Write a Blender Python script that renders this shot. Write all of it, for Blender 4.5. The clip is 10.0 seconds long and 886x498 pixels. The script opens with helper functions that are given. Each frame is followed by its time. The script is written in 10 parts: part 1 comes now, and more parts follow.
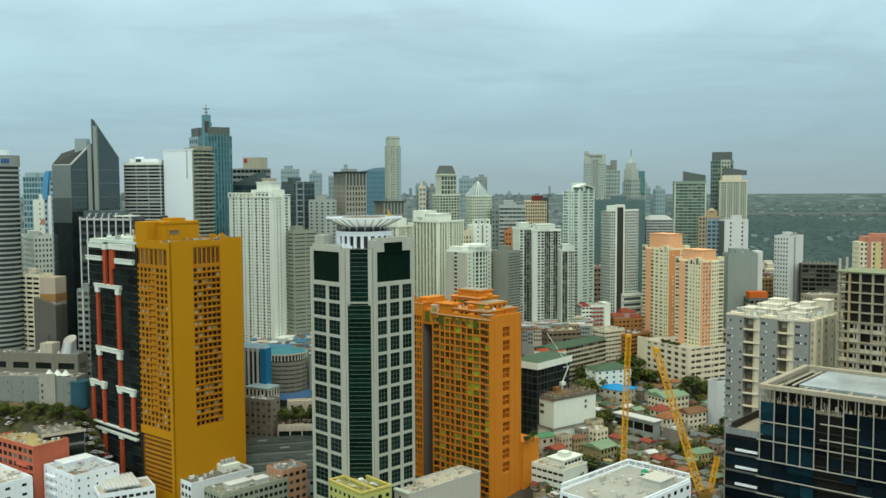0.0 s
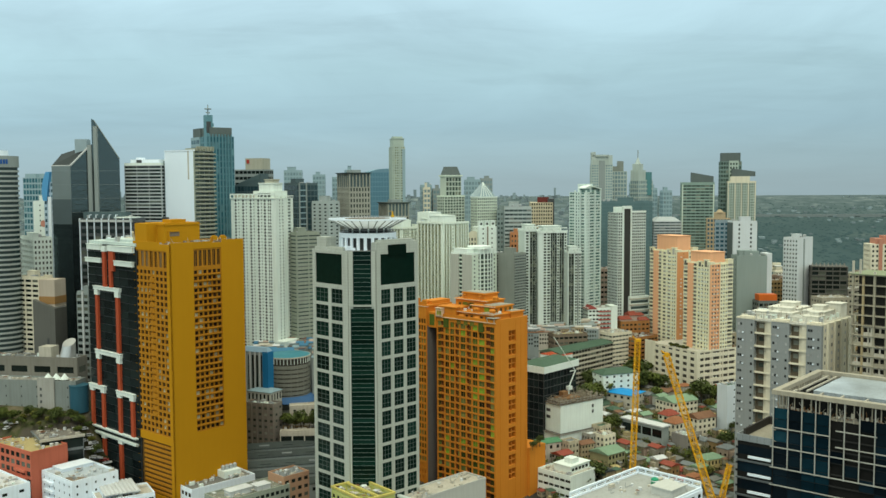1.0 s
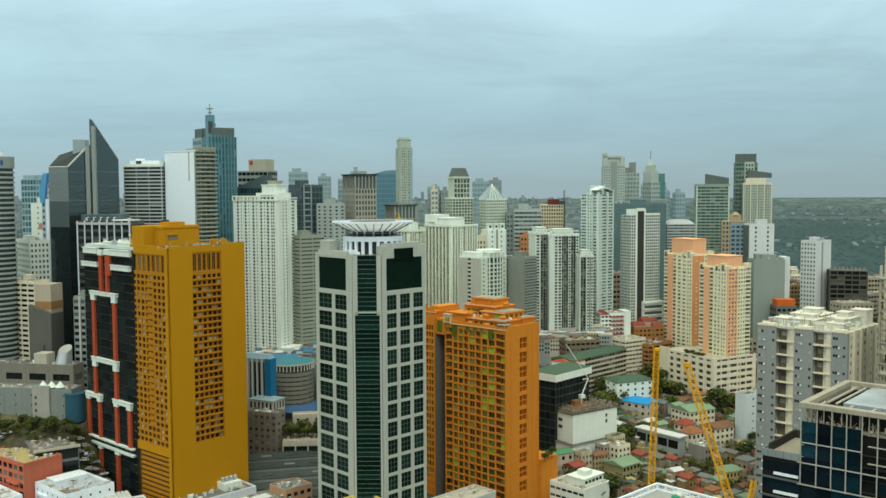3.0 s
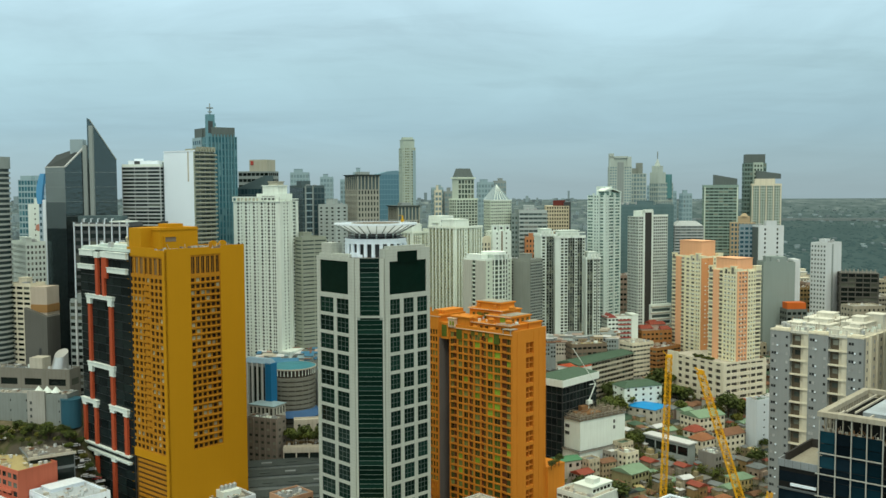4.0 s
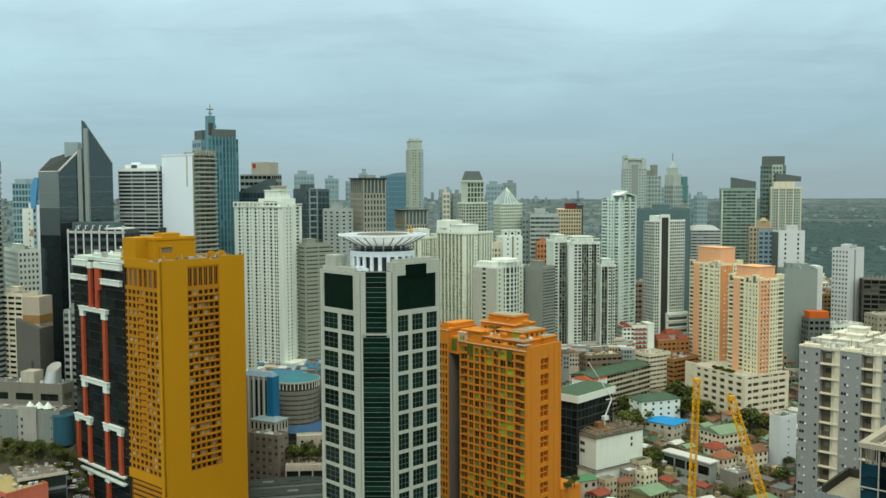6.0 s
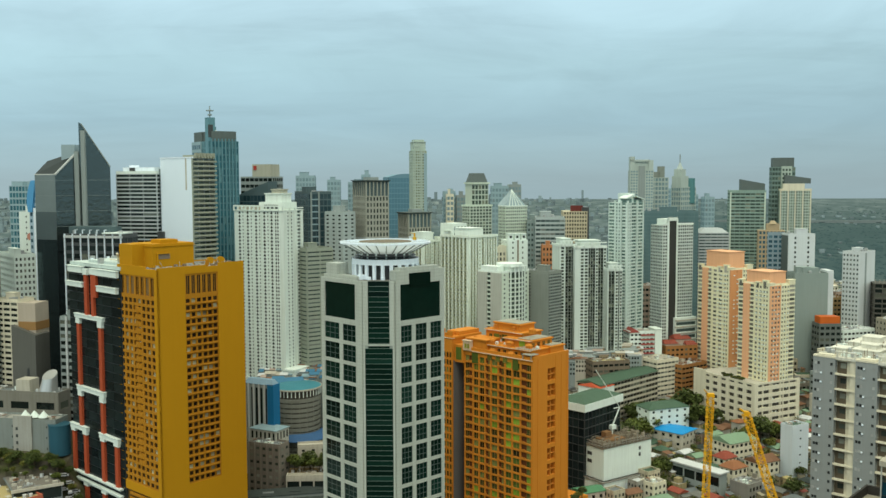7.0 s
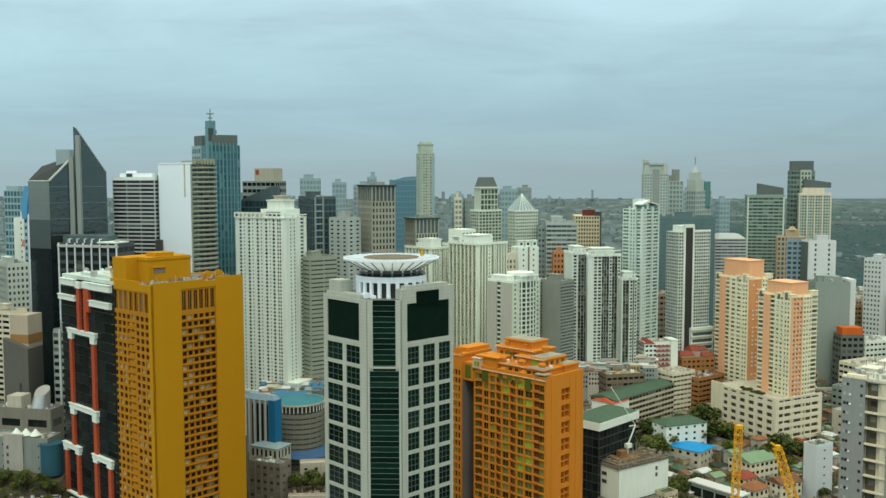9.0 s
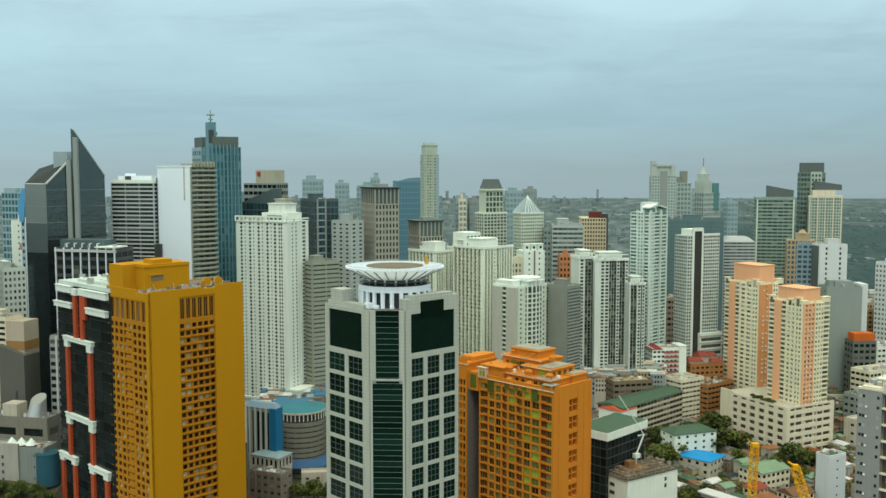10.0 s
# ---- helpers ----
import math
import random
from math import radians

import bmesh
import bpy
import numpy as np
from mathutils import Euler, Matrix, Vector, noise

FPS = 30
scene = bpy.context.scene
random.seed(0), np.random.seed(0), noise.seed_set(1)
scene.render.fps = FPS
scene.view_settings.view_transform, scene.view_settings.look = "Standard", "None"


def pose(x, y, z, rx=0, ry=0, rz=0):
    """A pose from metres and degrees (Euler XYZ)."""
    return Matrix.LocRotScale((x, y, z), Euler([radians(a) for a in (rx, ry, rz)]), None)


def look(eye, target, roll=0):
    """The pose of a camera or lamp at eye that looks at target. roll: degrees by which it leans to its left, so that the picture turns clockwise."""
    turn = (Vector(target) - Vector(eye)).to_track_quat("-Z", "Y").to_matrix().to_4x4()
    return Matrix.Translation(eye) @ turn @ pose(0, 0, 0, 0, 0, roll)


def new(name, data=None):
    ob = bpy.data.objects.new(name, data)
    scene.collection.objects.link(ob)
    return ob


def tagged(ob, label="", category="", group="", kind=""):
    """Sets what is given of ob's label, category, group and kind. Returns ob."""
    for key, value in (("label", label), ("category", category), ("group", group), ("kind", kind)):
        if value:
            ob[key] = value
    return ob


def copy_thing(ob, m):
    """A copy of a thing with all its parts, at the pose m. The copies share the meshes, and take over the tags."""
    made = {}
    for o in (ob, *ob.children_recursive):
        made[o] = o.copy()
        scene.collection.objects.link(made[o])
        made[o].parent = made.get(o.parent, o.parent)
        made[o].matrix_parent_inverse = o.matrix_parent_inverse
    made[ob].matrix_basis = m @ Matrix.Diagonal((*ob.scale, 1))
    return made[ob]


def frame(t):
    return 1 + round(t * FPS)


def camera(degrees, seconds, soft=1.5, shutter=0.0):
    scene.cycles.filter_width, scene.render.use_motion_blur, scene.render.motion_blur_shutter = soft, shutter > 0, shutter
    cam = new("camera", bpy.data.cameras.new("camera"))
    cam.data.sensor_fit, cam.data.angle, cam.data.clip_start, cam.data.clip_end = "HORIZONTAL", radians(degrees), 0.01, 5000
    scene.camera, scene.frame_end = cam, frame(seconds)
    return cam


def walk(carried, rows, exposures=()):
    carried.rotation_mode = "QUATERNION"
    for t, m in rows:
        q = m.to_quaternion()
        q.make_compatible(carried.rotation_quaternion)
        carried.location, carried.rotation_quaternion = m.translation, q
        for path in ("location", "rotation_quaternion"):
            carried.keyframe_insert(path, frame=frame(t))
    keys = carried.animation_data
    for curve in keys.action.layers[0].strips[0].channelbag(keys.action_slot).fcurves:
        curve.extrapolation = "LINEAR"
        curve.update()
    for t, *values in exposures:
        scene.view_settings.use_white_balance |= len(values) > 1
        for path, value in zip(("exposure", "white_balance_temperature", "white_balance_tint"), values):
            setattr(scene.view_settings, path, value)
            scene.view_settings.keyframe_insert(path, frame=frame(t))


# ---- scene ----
cam = camera(50.33, 10.0)
# seconds, x, y, z, yaw, pitch, roll
ROWS = [
    (0.0, 0.00, 0.00, 158.00, -0.000, -4.044, 0.252),
    (0.5, -0.08, 3.99, 157.72, 0.140, -3.987, 0.256),
    (1.0, -0.14, 8.00, 157.52, 0.273, -3.930, 0.260),
    (1.5, -0.22, 11.99, 157.27, 0.399, -3.884, 0.265),
    (2.0, -0.30, 15.98, 157.06, 0.519, -3.843, 0.270),
    (2.5, -0.38, 20.08, 156.94, 0.633, -3.803, 0.274),
    (4.0, -1.61, 35.16, 157.15, 0.891, -3.737, 0.238),
    (4.5, -2.21, 40.67, 157.97, 0.976, -3.783, 0.228),
    (5.0, -2.83, 46.09, 159.21, 1.062, -3.846, 0.216),
    (5.5, -3.40, 51.37, 160.65, 1.147, -3.918, 0.203),
    (7.0, -4.67, 66.66, 165.31, 1.417, -4.158, 0.166),
    (7.5, -4.91, 71.60, 166.88, 1.517, -4.239, 0.152),
    (8.0, -5.21, 76.62, 168.39, 1.621, -4.322, 0.135),
    (8.5, -5.56, 81.17, 169.98, 1.727, -4.408, 0.113),
    (9.0, -5.99, 85.69, 171.50, 1.834, -4.498, 0.085),
    (9.5, -6.32, 90.47, 173.06, 1.937, -4.595, 0.050),
    (10.0, -6.88, 95.23, 174.69, 2.044, -4.696, 0.010),
]
walk(cam, [(t, pose(x, y, z, 90 + pitch, roll, yaw)) for t, x, y, z, yaw, pitch, roll in ROWS])

# ---- world and sun: a bright overcast sky ----
world = bpy.data.worlds.new("overcast_sky")
scene.world = world
world.use_nodes = True
wn, wl = world.node_tree.nodes, world.node_tree.links
wn.clear()


def wnode(kind, **inputs):
    n = wn.new(kind)
    for k, v in inputs.items():
        n.inputs[k].default_value = v
    return n


coord = wnode("ShaderNodeTexCoord")
split = wnode("ShaderNodeSeparateXYZ")
wl.new(coord.outputs["Generated"], split.inputs[0])
ramp = wnode("ShaderNodeValToRGB")
els = ramp.color_ramp.elements
SKY = [(0.0, (0.288, 0.40, 0.435)), (0.02, (0.288, 0.425, 0.475)), (0.06, (0.292, 0.455, 0.525)), (0.12, (0.375, 0.565, 0.62)), (0.19, (0.50, 0.715, 0.79)),
       (0.32, (0.79, 0.92, 0.90)), (0.6, (1.17, 1.265, 1.04)), (1.0, (1.38, 1.46, 1.13))]
while len(els) < len(SKY):
    els.new(0.5)
for e, (p, c) in zip(els, SKY):
    e.position, e.color = p, (*c, 1)
wl.new(split.outputs["Z"], ramp.inputs[0])
# cloud sheets: the direction laid onto a flat layer overhead
lift = wnode("ShaderNodeMath")
lift.operation = "ADD"
lift.inputs[1].default_value = 0.10
wl.new(split.outputs["Z"], lift.inputs[0])
flat = []
for axis, stretch in (("X", 0.8), ("Y", 0.62)):
    d = wnode("ShaderNodeMath")
    d.operation = "DIVIDE"
    wl.new(split.outputs[axis], d.inputs[0])
    wl.new(lift.outputs[0], d.inputs[1])
    m = wnode("ShaderNodeMath")
    m.operation = "MULTIPLY"
    m.inputs[1].default_value = stretch
    wl.new(d.outputs[0], m.inputs[0])
    flat.append(m)
layer = wnode("ShaderNodeCombineXYZ")
wl.new(flat[0].outputs[0], layer.inputs[0])
wl.new(flat[1].outputs[0], layer.inputs[1])
layer.inputs[2].default_value = 3.7
clouds = wnode("ShaderNodeTexNoise", Scale=1.0, Detail=7.0, Roughness=0.56, Distortion=0.7)
wl.new(layer.outputs[0], clouds.inputs["Vector"])
crange = wnode("ShaderNodeMapRange")
for k, v in (("From Min", 0.3), ("From Max", 0.7), ("To Min", 0.865), ("To Max", 1.135)):
    crange.inputs[k].default_value = v
wl.new(clouds.outputs[0], crange.inputs["Value"])
side = wnode("ShaderNodeMapRange")
for k, v in (("From Min", -0.5), ("From Max", 0.5), ("To Min", 1.12), ("To Max", 0.96)):
    side.inputs[k].default_value = v
wl.new(split.outputs["X"], side.inputs["Value"])
calm = wnode("ShaderNodeMapRange")
for k, v in (("From Min", 0.0), ("From Max", 0.15), ("To Min", 0.18), ("To Max", 1.0)):
    calm.inputs[k].default_value = v
wl.new(split.outputs["Z"], calm.inputs["Value"])
swing = wnode("ShaderNodeMath")
swing.operation = "SUBTRACT"
swing.inputs[1].default_value = 1.0
wl.new(crange.outputs[0], swing.inputs[0])
# long thin streaks of darker cloud
strip = wnode("ShaderNodeMapping")
strip.inputs["Location"].default_value = (2.3, 5.1, 0.0)
strip.inputs["Scale"].default_value = (0.9, 3.0, 1.0)
wl.new(layer.outputs[0], strip.inputs["Vector"])
wisps = wnode("ShaderNodeTexNoise", Scale=1.3, Detail=6.0, Roughness=0.6, Distortion=0.4)
wl.new(strip.outputs[0], wisps.inputs["Vector"])
wisp = wnode("ShaderNodeMapRange")
for k, v in (("From Min", 0.52), ("From Max", 0.76), ("To Min", 0.012), ("To Max", -0.10)):
    wisp.inputs[k].default_value = v
wl.new(wisps.outputs[0], wisp.inputs["Value"])
streaked = wnode("ShaderNodeMath")
streaked.operation = "ADD"
wl.new(swing.outputs[0], streaked.inputs[0])
wl.new(wisp.outputs[0], streaked.inputs[1])
gentle = wnode("ShaderNodeMath")
gentle.operation = "MULTIPLY_ADD"
gentle.inputs[2].default_value = 1.0
wl.new(streaked.outputs[0], gentle.inputs[0])
wl.new(calm.outputs[0], gentle.inputs[1])
even = wnode("ShaderNodeMath")
even.operation = "MULTIPLY"
wl.new(gentle.outputs[0], even.inputs[0])
wl.new(side.outputs[0], even.inputs[1])
tinted = wnode("ShaderNodeVectorMath")
tinted.operation = "SCALE"
wl.new(ramp.outputs[0], tinted.inputs[0])
wl.new(even.outputs[0], tinted.inputs["Scale"])
air = wnode("ShaderNodeTexSky")
air.sky_type, air.sun_disc = "NISHITA", False
air.sun_elevation, air.sun_rotation = radians(57), radians(179)
thin = wnode("ShaderNodeVectorMath")
thin.operation = "SCALE"
thin.inputs["Scale"].default_value = 0.012
wl.new(air.outputs[0], thin.inputs[0])
both = wnode("ShaderNodeVectorMath")
both.operation = "ADD"
wl.new(tinted.outputs[0], both.inputs[0])
wl.new(thin.outputs[0], both.inputs[1])
back = wnode("ShaderNodeBackground")
back.inputs["Strength"].default_value = 1.0
wl.new(both.outputs[0], back.inputs[0])
wout = wnode("ShaderNodeOutputWorld")
wl.new(back.outputs[0], wout.inputs[0])

sun = new("sun", bpy.data.lights.new("sun", "SUN"))
sun.data.energy, sun.data.angle, sun.data.color = 1.0, radians(22), (1.0, 0.95, 0.80)
sun.matrix_world = look((0, 0, 900), (-0.01 * 900, 0.64 * 900, 0), 0)


# ---- building blocks ----
class Geo:
    """Vertices and faces of one mesh."""

    def __init__(self):
        self.v, self.f, self.m = [], [], []

    def face(self, pts, slot=0):
        n = len(self.v)
        self.v += pts
        self.f.append(tuple(range(n, n + len(pts))))
        self.m.append(slot)

    def box(self, x0, x1, y0, y1, z0, z1, slot=0):
        n = len(self.v)
        self.v += [(x0, y0, z0), (x1, y0, z0), (x1, y1, z0), (x0, y1, z0), (x0, y0, z1), (x1, y0, z1), (x1, y1, z1), (x0, y1, z1)]
        for q in ((0, 3, 2, 1), (4, 5, 6, 7), (0, 1, 5, 4), (1, 2, 6, 5), (2, 3, 7, 6), (3, 0, 4, 7)):
            self.f.append(tuple(n + i for i in q))
            self.m.append(slot)
        return self

    def prism(self, pts, z0, z1, top=None, slot=0):
        """pts: plan, anticlockwise; top: the plan at z1 if it differs; z0 and z1 may be lists."""
        n, k = len(self.v), len(pts)
        top = top or pts
        a = z0 if isinstance(z0, (list, tuple)) else [z0] * k
        b = z1 if isinstance(z1, (list, tuple)) else [z1] * k
        self.v += [(x, y, z) for (x, y), z in zip(pts, a)] + [(x, y, z) for (x, y), z in zip(top, b)]
        for i in range(k):
            j = (i + 1) % k
            self.f.append((n + i, n + j, n + k + j, n + k + i))
            self.m.append(slot)
        self.f += [tuple(n + i for i in reversed(range(k))), tuple(n + k + i for i in range(k))]
        self.m += [slot, slot]
        return self

    def cyl(self, cx, cy, r, z0, z1, k=24, r2=None, slot=0, sy=1.0):
        r2 = r if r2 is None else r2
        ring = [(math.cos(2 * math.pi * i / k), math.sin(2 * math.pi * i / k)) for i in range(k)]
        return self.prism([(cx + r * c, cy + r * s * sy) for c, s in ring], z0, z1, [(cx + r2 * c, cy + r2 * s * sy) for c, s in ring], slot)

    def rod(self, a, b, r, k=4, slot=0):
        a, b = Vector(a), Vector(b)
        d = (b - a).normalized()
        s = d.cross(Vector((0, 0, 1)) if abs(d.z) < 0.9 else Vector((1, 0, 0))).normalized()
        t = d.cross(s)
        n = len(self.v)
        for p in (a, b):
            for i in range(k):
                w = 2 * math.pi * (i + 0.5) / k
                self.v.append(tuple(p + r * (math.cos(w) * s + math.sin(w) * t)))
        for i in range(k):
            j = (i + 1) % k
            self.f.append((n + i, n + k + i, n + k + j, n + j))
            self.m.append(slot)
        self.f += [tuple(n + i for i in range(k)), tuple(n + k + i for i in reversed(range(k)))]
        self.m += [slot, slot]
        return self

    def mesh(self, name, *mats):
        me = bpy.data.meshes.new(name)
        me.from_pydata(self.v, [], self.f)
        for m in mats:
            me.materials.append(m)
        if len(mats) > 1:
            me.polygons.foreach_set("material_index", self.m)
        me.update()
        return me


def part(name, geo, mats, parent, label="", at=None, kind=""):
    """One mesh under a thing, or under a part."""
    if isinstance(geo, Geo):
        geo = geo.mesh(name, *(mats if isinstance(mats, (list, tuple)) else (mats,)))
    ob = new(name, geo)
    ob.parent = parent
    if at is not None:
        ob.matrix_basis = at
    return tagged(ob, label, kind=kind)


def thing(name, label, category, m, group="", kind=""):
    ob = new(name)
    ob.empty_display_size = 1
    ob.matrix_basis = m
    return tagged(ob, label, category, group, kind)


GROUND = ((-600, 0.0), (425, 0.0), (470, 9.0), (505, 18.0), (540, 27.0), (575, 35.0), (630, 46.0), (770, 70.0), (1000, 106.0), (1250, 138.0), (1330, 140.0), (1500, 132.0), (4900, 30.0))


def smooth(v, lo, hi):
    k = min(1.0, max(0.0, (v - lo) / (hi - lo)))
    return k * k * (3 - 2 * k)


def ground_z(x, y):
    """A plain that climbs gently away, with a terrace to the left of the avenue."""
    z = float(np.interp(y, [g[0] for g in GROUND], [g[1] for g in GROUND]))
    return z + 36.0 * smooth(-x, 150, 185) * smooth(y, 430, 458) * (1 - smooth(y, 490, 600))


FOOT = []


def taken(x, y, gap=5.0):
    """Whether a place lies within a footprint or closer to it than gap."""
    for (px, py), a, w, d in FOOT:
        c, s = math.cos(radians(a)), math.sin(radians(a))
        u, v = (x - px) * c + (y - py) * s, -(x - px) * s + (y - py) * c
        if -gap < u < w + gap and -gap < v < d + gap:
            return True
    return False


# ---- materials ----
MATS = {}


def mat(name, col, rough=0.8, var=0.10, streak=0.16, spec=0.16, metal=0.0, rand=0.0, bump=0.0, grime=(0.55, 0.52, 0.46)):
    """A weathered opaque surface: broad stains, fine grain and rain streaks."""
    if name in MATS:
        return MATS[name]
    m = MATS[name] = bpy.data.materials.new(name)
    m.use_nodes = True
    nt = m.node_tree
    bsdf = nt.nodes["Principled BSDF"]
    bsdf.inputs["Roughness"].default_value = rough
    bsdf.inputs["Specular IOR Level"].default_value = spec
    bsdf.inputs["Metallic"].default_value = metal
    tc = nt.nodes.new("ShaderNodeTexCoord")

    def noise_at(scale, detail, sx=1.0, sz=1.0):
        mp = nt.nodes.new("ShaderNodeMapping")
        mp.inputs["Scale"].default_value = (sx, sx, sz)
        nt.links.new(tc.outputs["Object"], mp.inputs[0])
        n = nt.nodes.new("ShaderNodeTexNoise")
        n.inputs["Scale"].default_value, n.inputs["Detail"].default_value = scale, detail
        nt.links.new(mp.outputs[0], n.inputs["Vector"])
        return n

    def math2(op, a, b):
        n = nt.nodes.new("ShaderNodeMath")
        n.operation = op
        for i, v in enumerate((a, b)):
            if isinstance(v, (int, float)):
                n.inputs[i].default_value = v
            else:
                nt.links.new(v, n.inputs[i])
        return n.outputs[0]

    broad, fine = noise_at(0.12, 3), noise_at(2.3, 4)
    tone = math2("ADD", math2("MULTIPLY", math2("SUBTRACT", broad.outputs[0], 0.5), 2 * var), math2("MULTIPLY", math2("SUBTRACT", fine.outputs[0], 0.5), 1.4 * var))
    if rand:
        oi, ge = nt.nodes.new("ShaderNodeObjectInfo"), nt.nodes.new("ShaderNodeNewGeometry")
        r = math2("FRACT", math2("ADD", oi.outputs["Random"], ge.outputs["Random Per Island"]), 0.0)
        tone = math2("ADD", tone, math2("MULTIPLY", math2("SUBTRACT", r, 0.5), rand))
    tone = math2("ADD", tone, 1.0)
    vm = nt.nodes.new("ShaderNodeVectorMath")
    vm.operation = "SCALE"
    vm.inputs[0].default_value = col
    nt.links.new(tone, vm.inputs["Scale"])
    drip = noise_at(1.0, 4, 0.9, 0.05)
    mr = nt.nodes.new("ShaderNodeMapRange")
    for k, v in (("From Min", 0.45), ("From Max", 0.75), ("To Min", 0.0), ("To Max", streak)):
        mr.inputs[k].default_value = v
    nt.links.new(drip.outputs[0], mr.inputs["Value"])
    mx = nt.nodes.new("ShaderNodeMix")
    mx.data_type = "RGBA"
    nt.links.new(mr.outputs[0], mx.inputs["Factor"])
    nt.links.new(vm.outputs[0], mx.inputs["A"])
    mx.inputs["B"].default_value = (*(c * g for c, g in zip(col, grime)), 1)
    nt.links.new(mx.outputs["Result"], bsdf.inputs["Base Color"])
    if bump:
        bp = nt.nodes.new("ShaderNodeBump")
        bp.inputs["Strength"].default_value, bp.inputs["Distance"].default_value = bump, 0.05
        nt.links.new(fine.outputs[0], bp.inputs["Height"])
        nt.links.new(bp.outputs[0], bsdf.inputs["Normal"])
    return m


def joints(m, step_u, step_z, wide, depth):
    """Open joints between cladding slabs, cut into a surface's colour and relief."""
    nt = m.node_tree
    bsdf = nt.nodes["Principled BSDF"]
    src = bsdf.inputs["Base Color"].links[0].from_socket
    tc, sp = nt.nodes.new("ShaderNodeTexCoord"), nt.nodes.new("ShaderNodeSeparateXYZ")
    nt.links.new(tc.outputs["Object"], sp.inputs[0])

    def op(kind, a, b):
        n = nt.nodes.new("ShaderNodeMath")
        n.operation = kind
        for i, v in enumerate((a, b)):
            if isinstance(v, (int, float)):
                n.inputs[i].default_value = v
            else:
                nt.links.new(v, n.inputs[i])
        return n.outputs[0]

    along = op("FRACT", op("DIVIDE", op("ADD", sp.outputs["X"], sp.outputs["Y"]), step_u), 0.0)
    up = op("FRACT", op("DIVIDE", sp.outputs["Z"], step_z), 0.0)
    line = op("MAXIMUM", op("LESS_THAN", along, wide / step_u), op("LESS_THAN", up, wide / step_z))
    vm = nt.nodes.new("ShaderNodeVectorMath")
    vm.operation = "SCALE"
    nt.links.new(src, vm.inputs[0])
    nt.links.new(op("SUBTRACT", 1.0, op("MULTIPLY", line, depth)), vm.inputs["Scale"])
    nt.links.new(vm.outputs[0], bsdf.inputs["Base Color"])


def glass(name, dark, mid, light, share=0.16, rough=0.14, spec=0.35):
    """Tower glazing seen from outside: mostly dark rooms, here and there a pale blind."""
    if name in MATS:
        return MATS[name]
    m = MATS[name] = bpy.data.materials.new(name)
    m.use_nodes = True
    nt = m.node_tree
    bsdf = nt.nodes["Principled BSDF"]
    bsdf.inputs["Roughness"].default_value = rough
    bsdf.inputs["Specular IOR Level"].default_value = spec
    oi, ge, ad, fr = (nt.nodes.new(k) for k in ("ShaderNodeObjectInfo", "ShaderNodeNewGeometry", "ShaderNodeMath", "ShaderNodeMath"))
    ad.operation, fr.operation = "ADD", "FRACT"
    nt.links.new(oi.outputs["Random"], ad.inputs[0])
    nt.links.new(ge.outputs["Random Per Island"], ad.inputs[1])
    nt.links.new(ad.outputs[0], fr.inputs[0])
    cr = nt.nodes.new("ShaderNodeValToRGB")
    e = cr.color_ramp.elements
    e[0].position, e[0].color = 0.0, (*dark, 1)
    e[1].position, e[1].color = 1.0 - share, (*mid, 1)
    for p, c in ((1.0 - share * 0.9, light), (1.0, tuple(0.6 * v for v in light))):
        k = e.new(p)
        k.color = (*c, 1)
    nt.links.new(fr.outputs[0], cr.inputs[0])
    tc, nz = nt.nodes.new("ShaderNodeTexCoord"), nt.nodes.new("ShaderNodeTexNoise")
    nz.inputs["Scale"].default_value = 0.35
    nt.links.new(tc.outputs["Object"], nz.inputs["Vector"])
    mr = nt.nodes.new("ShaderNodeMapRange")
    mr.inputs["To Min"].default_value, mr.inputs["To Max"].default_value = 0.7, 1.3
    nt.links.new(nz.outputs[0], mr.inputs["Value"])
    vm = nt.nodes.new("ShaderNodeVectorMath")
    vm.operation = "SCALE"
    nt.links.new(cr.outputs[0], vm.inputs[0])
    nt.links.new(mr.outputs[0], vm.inputs["Scale"])
    nt.links.new(vm.outputs[0], bsdf.inputs["Base Color"])
    return m


WHITE = mat("white_paint", (0.735, 0.81, 0.755), 0.75, 0.07, 0.18)
COOLWHITE = mat("cool_white_paint", (0.79, 0.87, 0.94), 0.7, 0.04, 0.18)
CREAM = mat("cream_paint", (0.69, 0.645, 0.505), 0.8, 0.07, 0.28)
PALE = mat("pale_green_cream", (0.60, 0.68, 0.575), 0.8, 0.06, 0.26)
BEIGE = mat("beige_stone", (0.43, 0.42, 0.34), 0.8, 0.08, 0.25)
CONC = mat("raw_concrete", (0.30, 0.285, 0.25), 0.9, 0.16, 0.40)
LIGHTCONC = mat("light_concrete", (0.49, 0.46, 0.385), 0.9, 0.14, 0.40)
GREYWALL = mat("grey_paint", (0.275, 0.315, 0.305), 0.8, 0.07, 0.22)
OLIVE = mat("olive_grey_stone", (0.30, 0.335, 0.275), 0.8, 0.08, 0.25)
DARKMETAL = mat("dark_metal", (0.05, 0.055, 0.055), 0.4, 0.12, 0.1, 0.5)
BROWN = mat("brown_stone", (0.22, 0.17, 0.12), 0.8, 0.10, 0.2)
# distance haze is mixed into this blue grey
HAZEBLUE = mat("blue_grey_haze_panel", (0.29, 0.40, 0.435), 0.6, 0.06, 0.1)
ROOF = mat("tar_roof", (0.17, 0.17, 0.155), 0.9, 0.25, 0.3)
STEEL = mat("galvanised_steel", (0.42, 0.44, 0.44), 0.45, 0.15, 0.2, 0.5, 0.3)
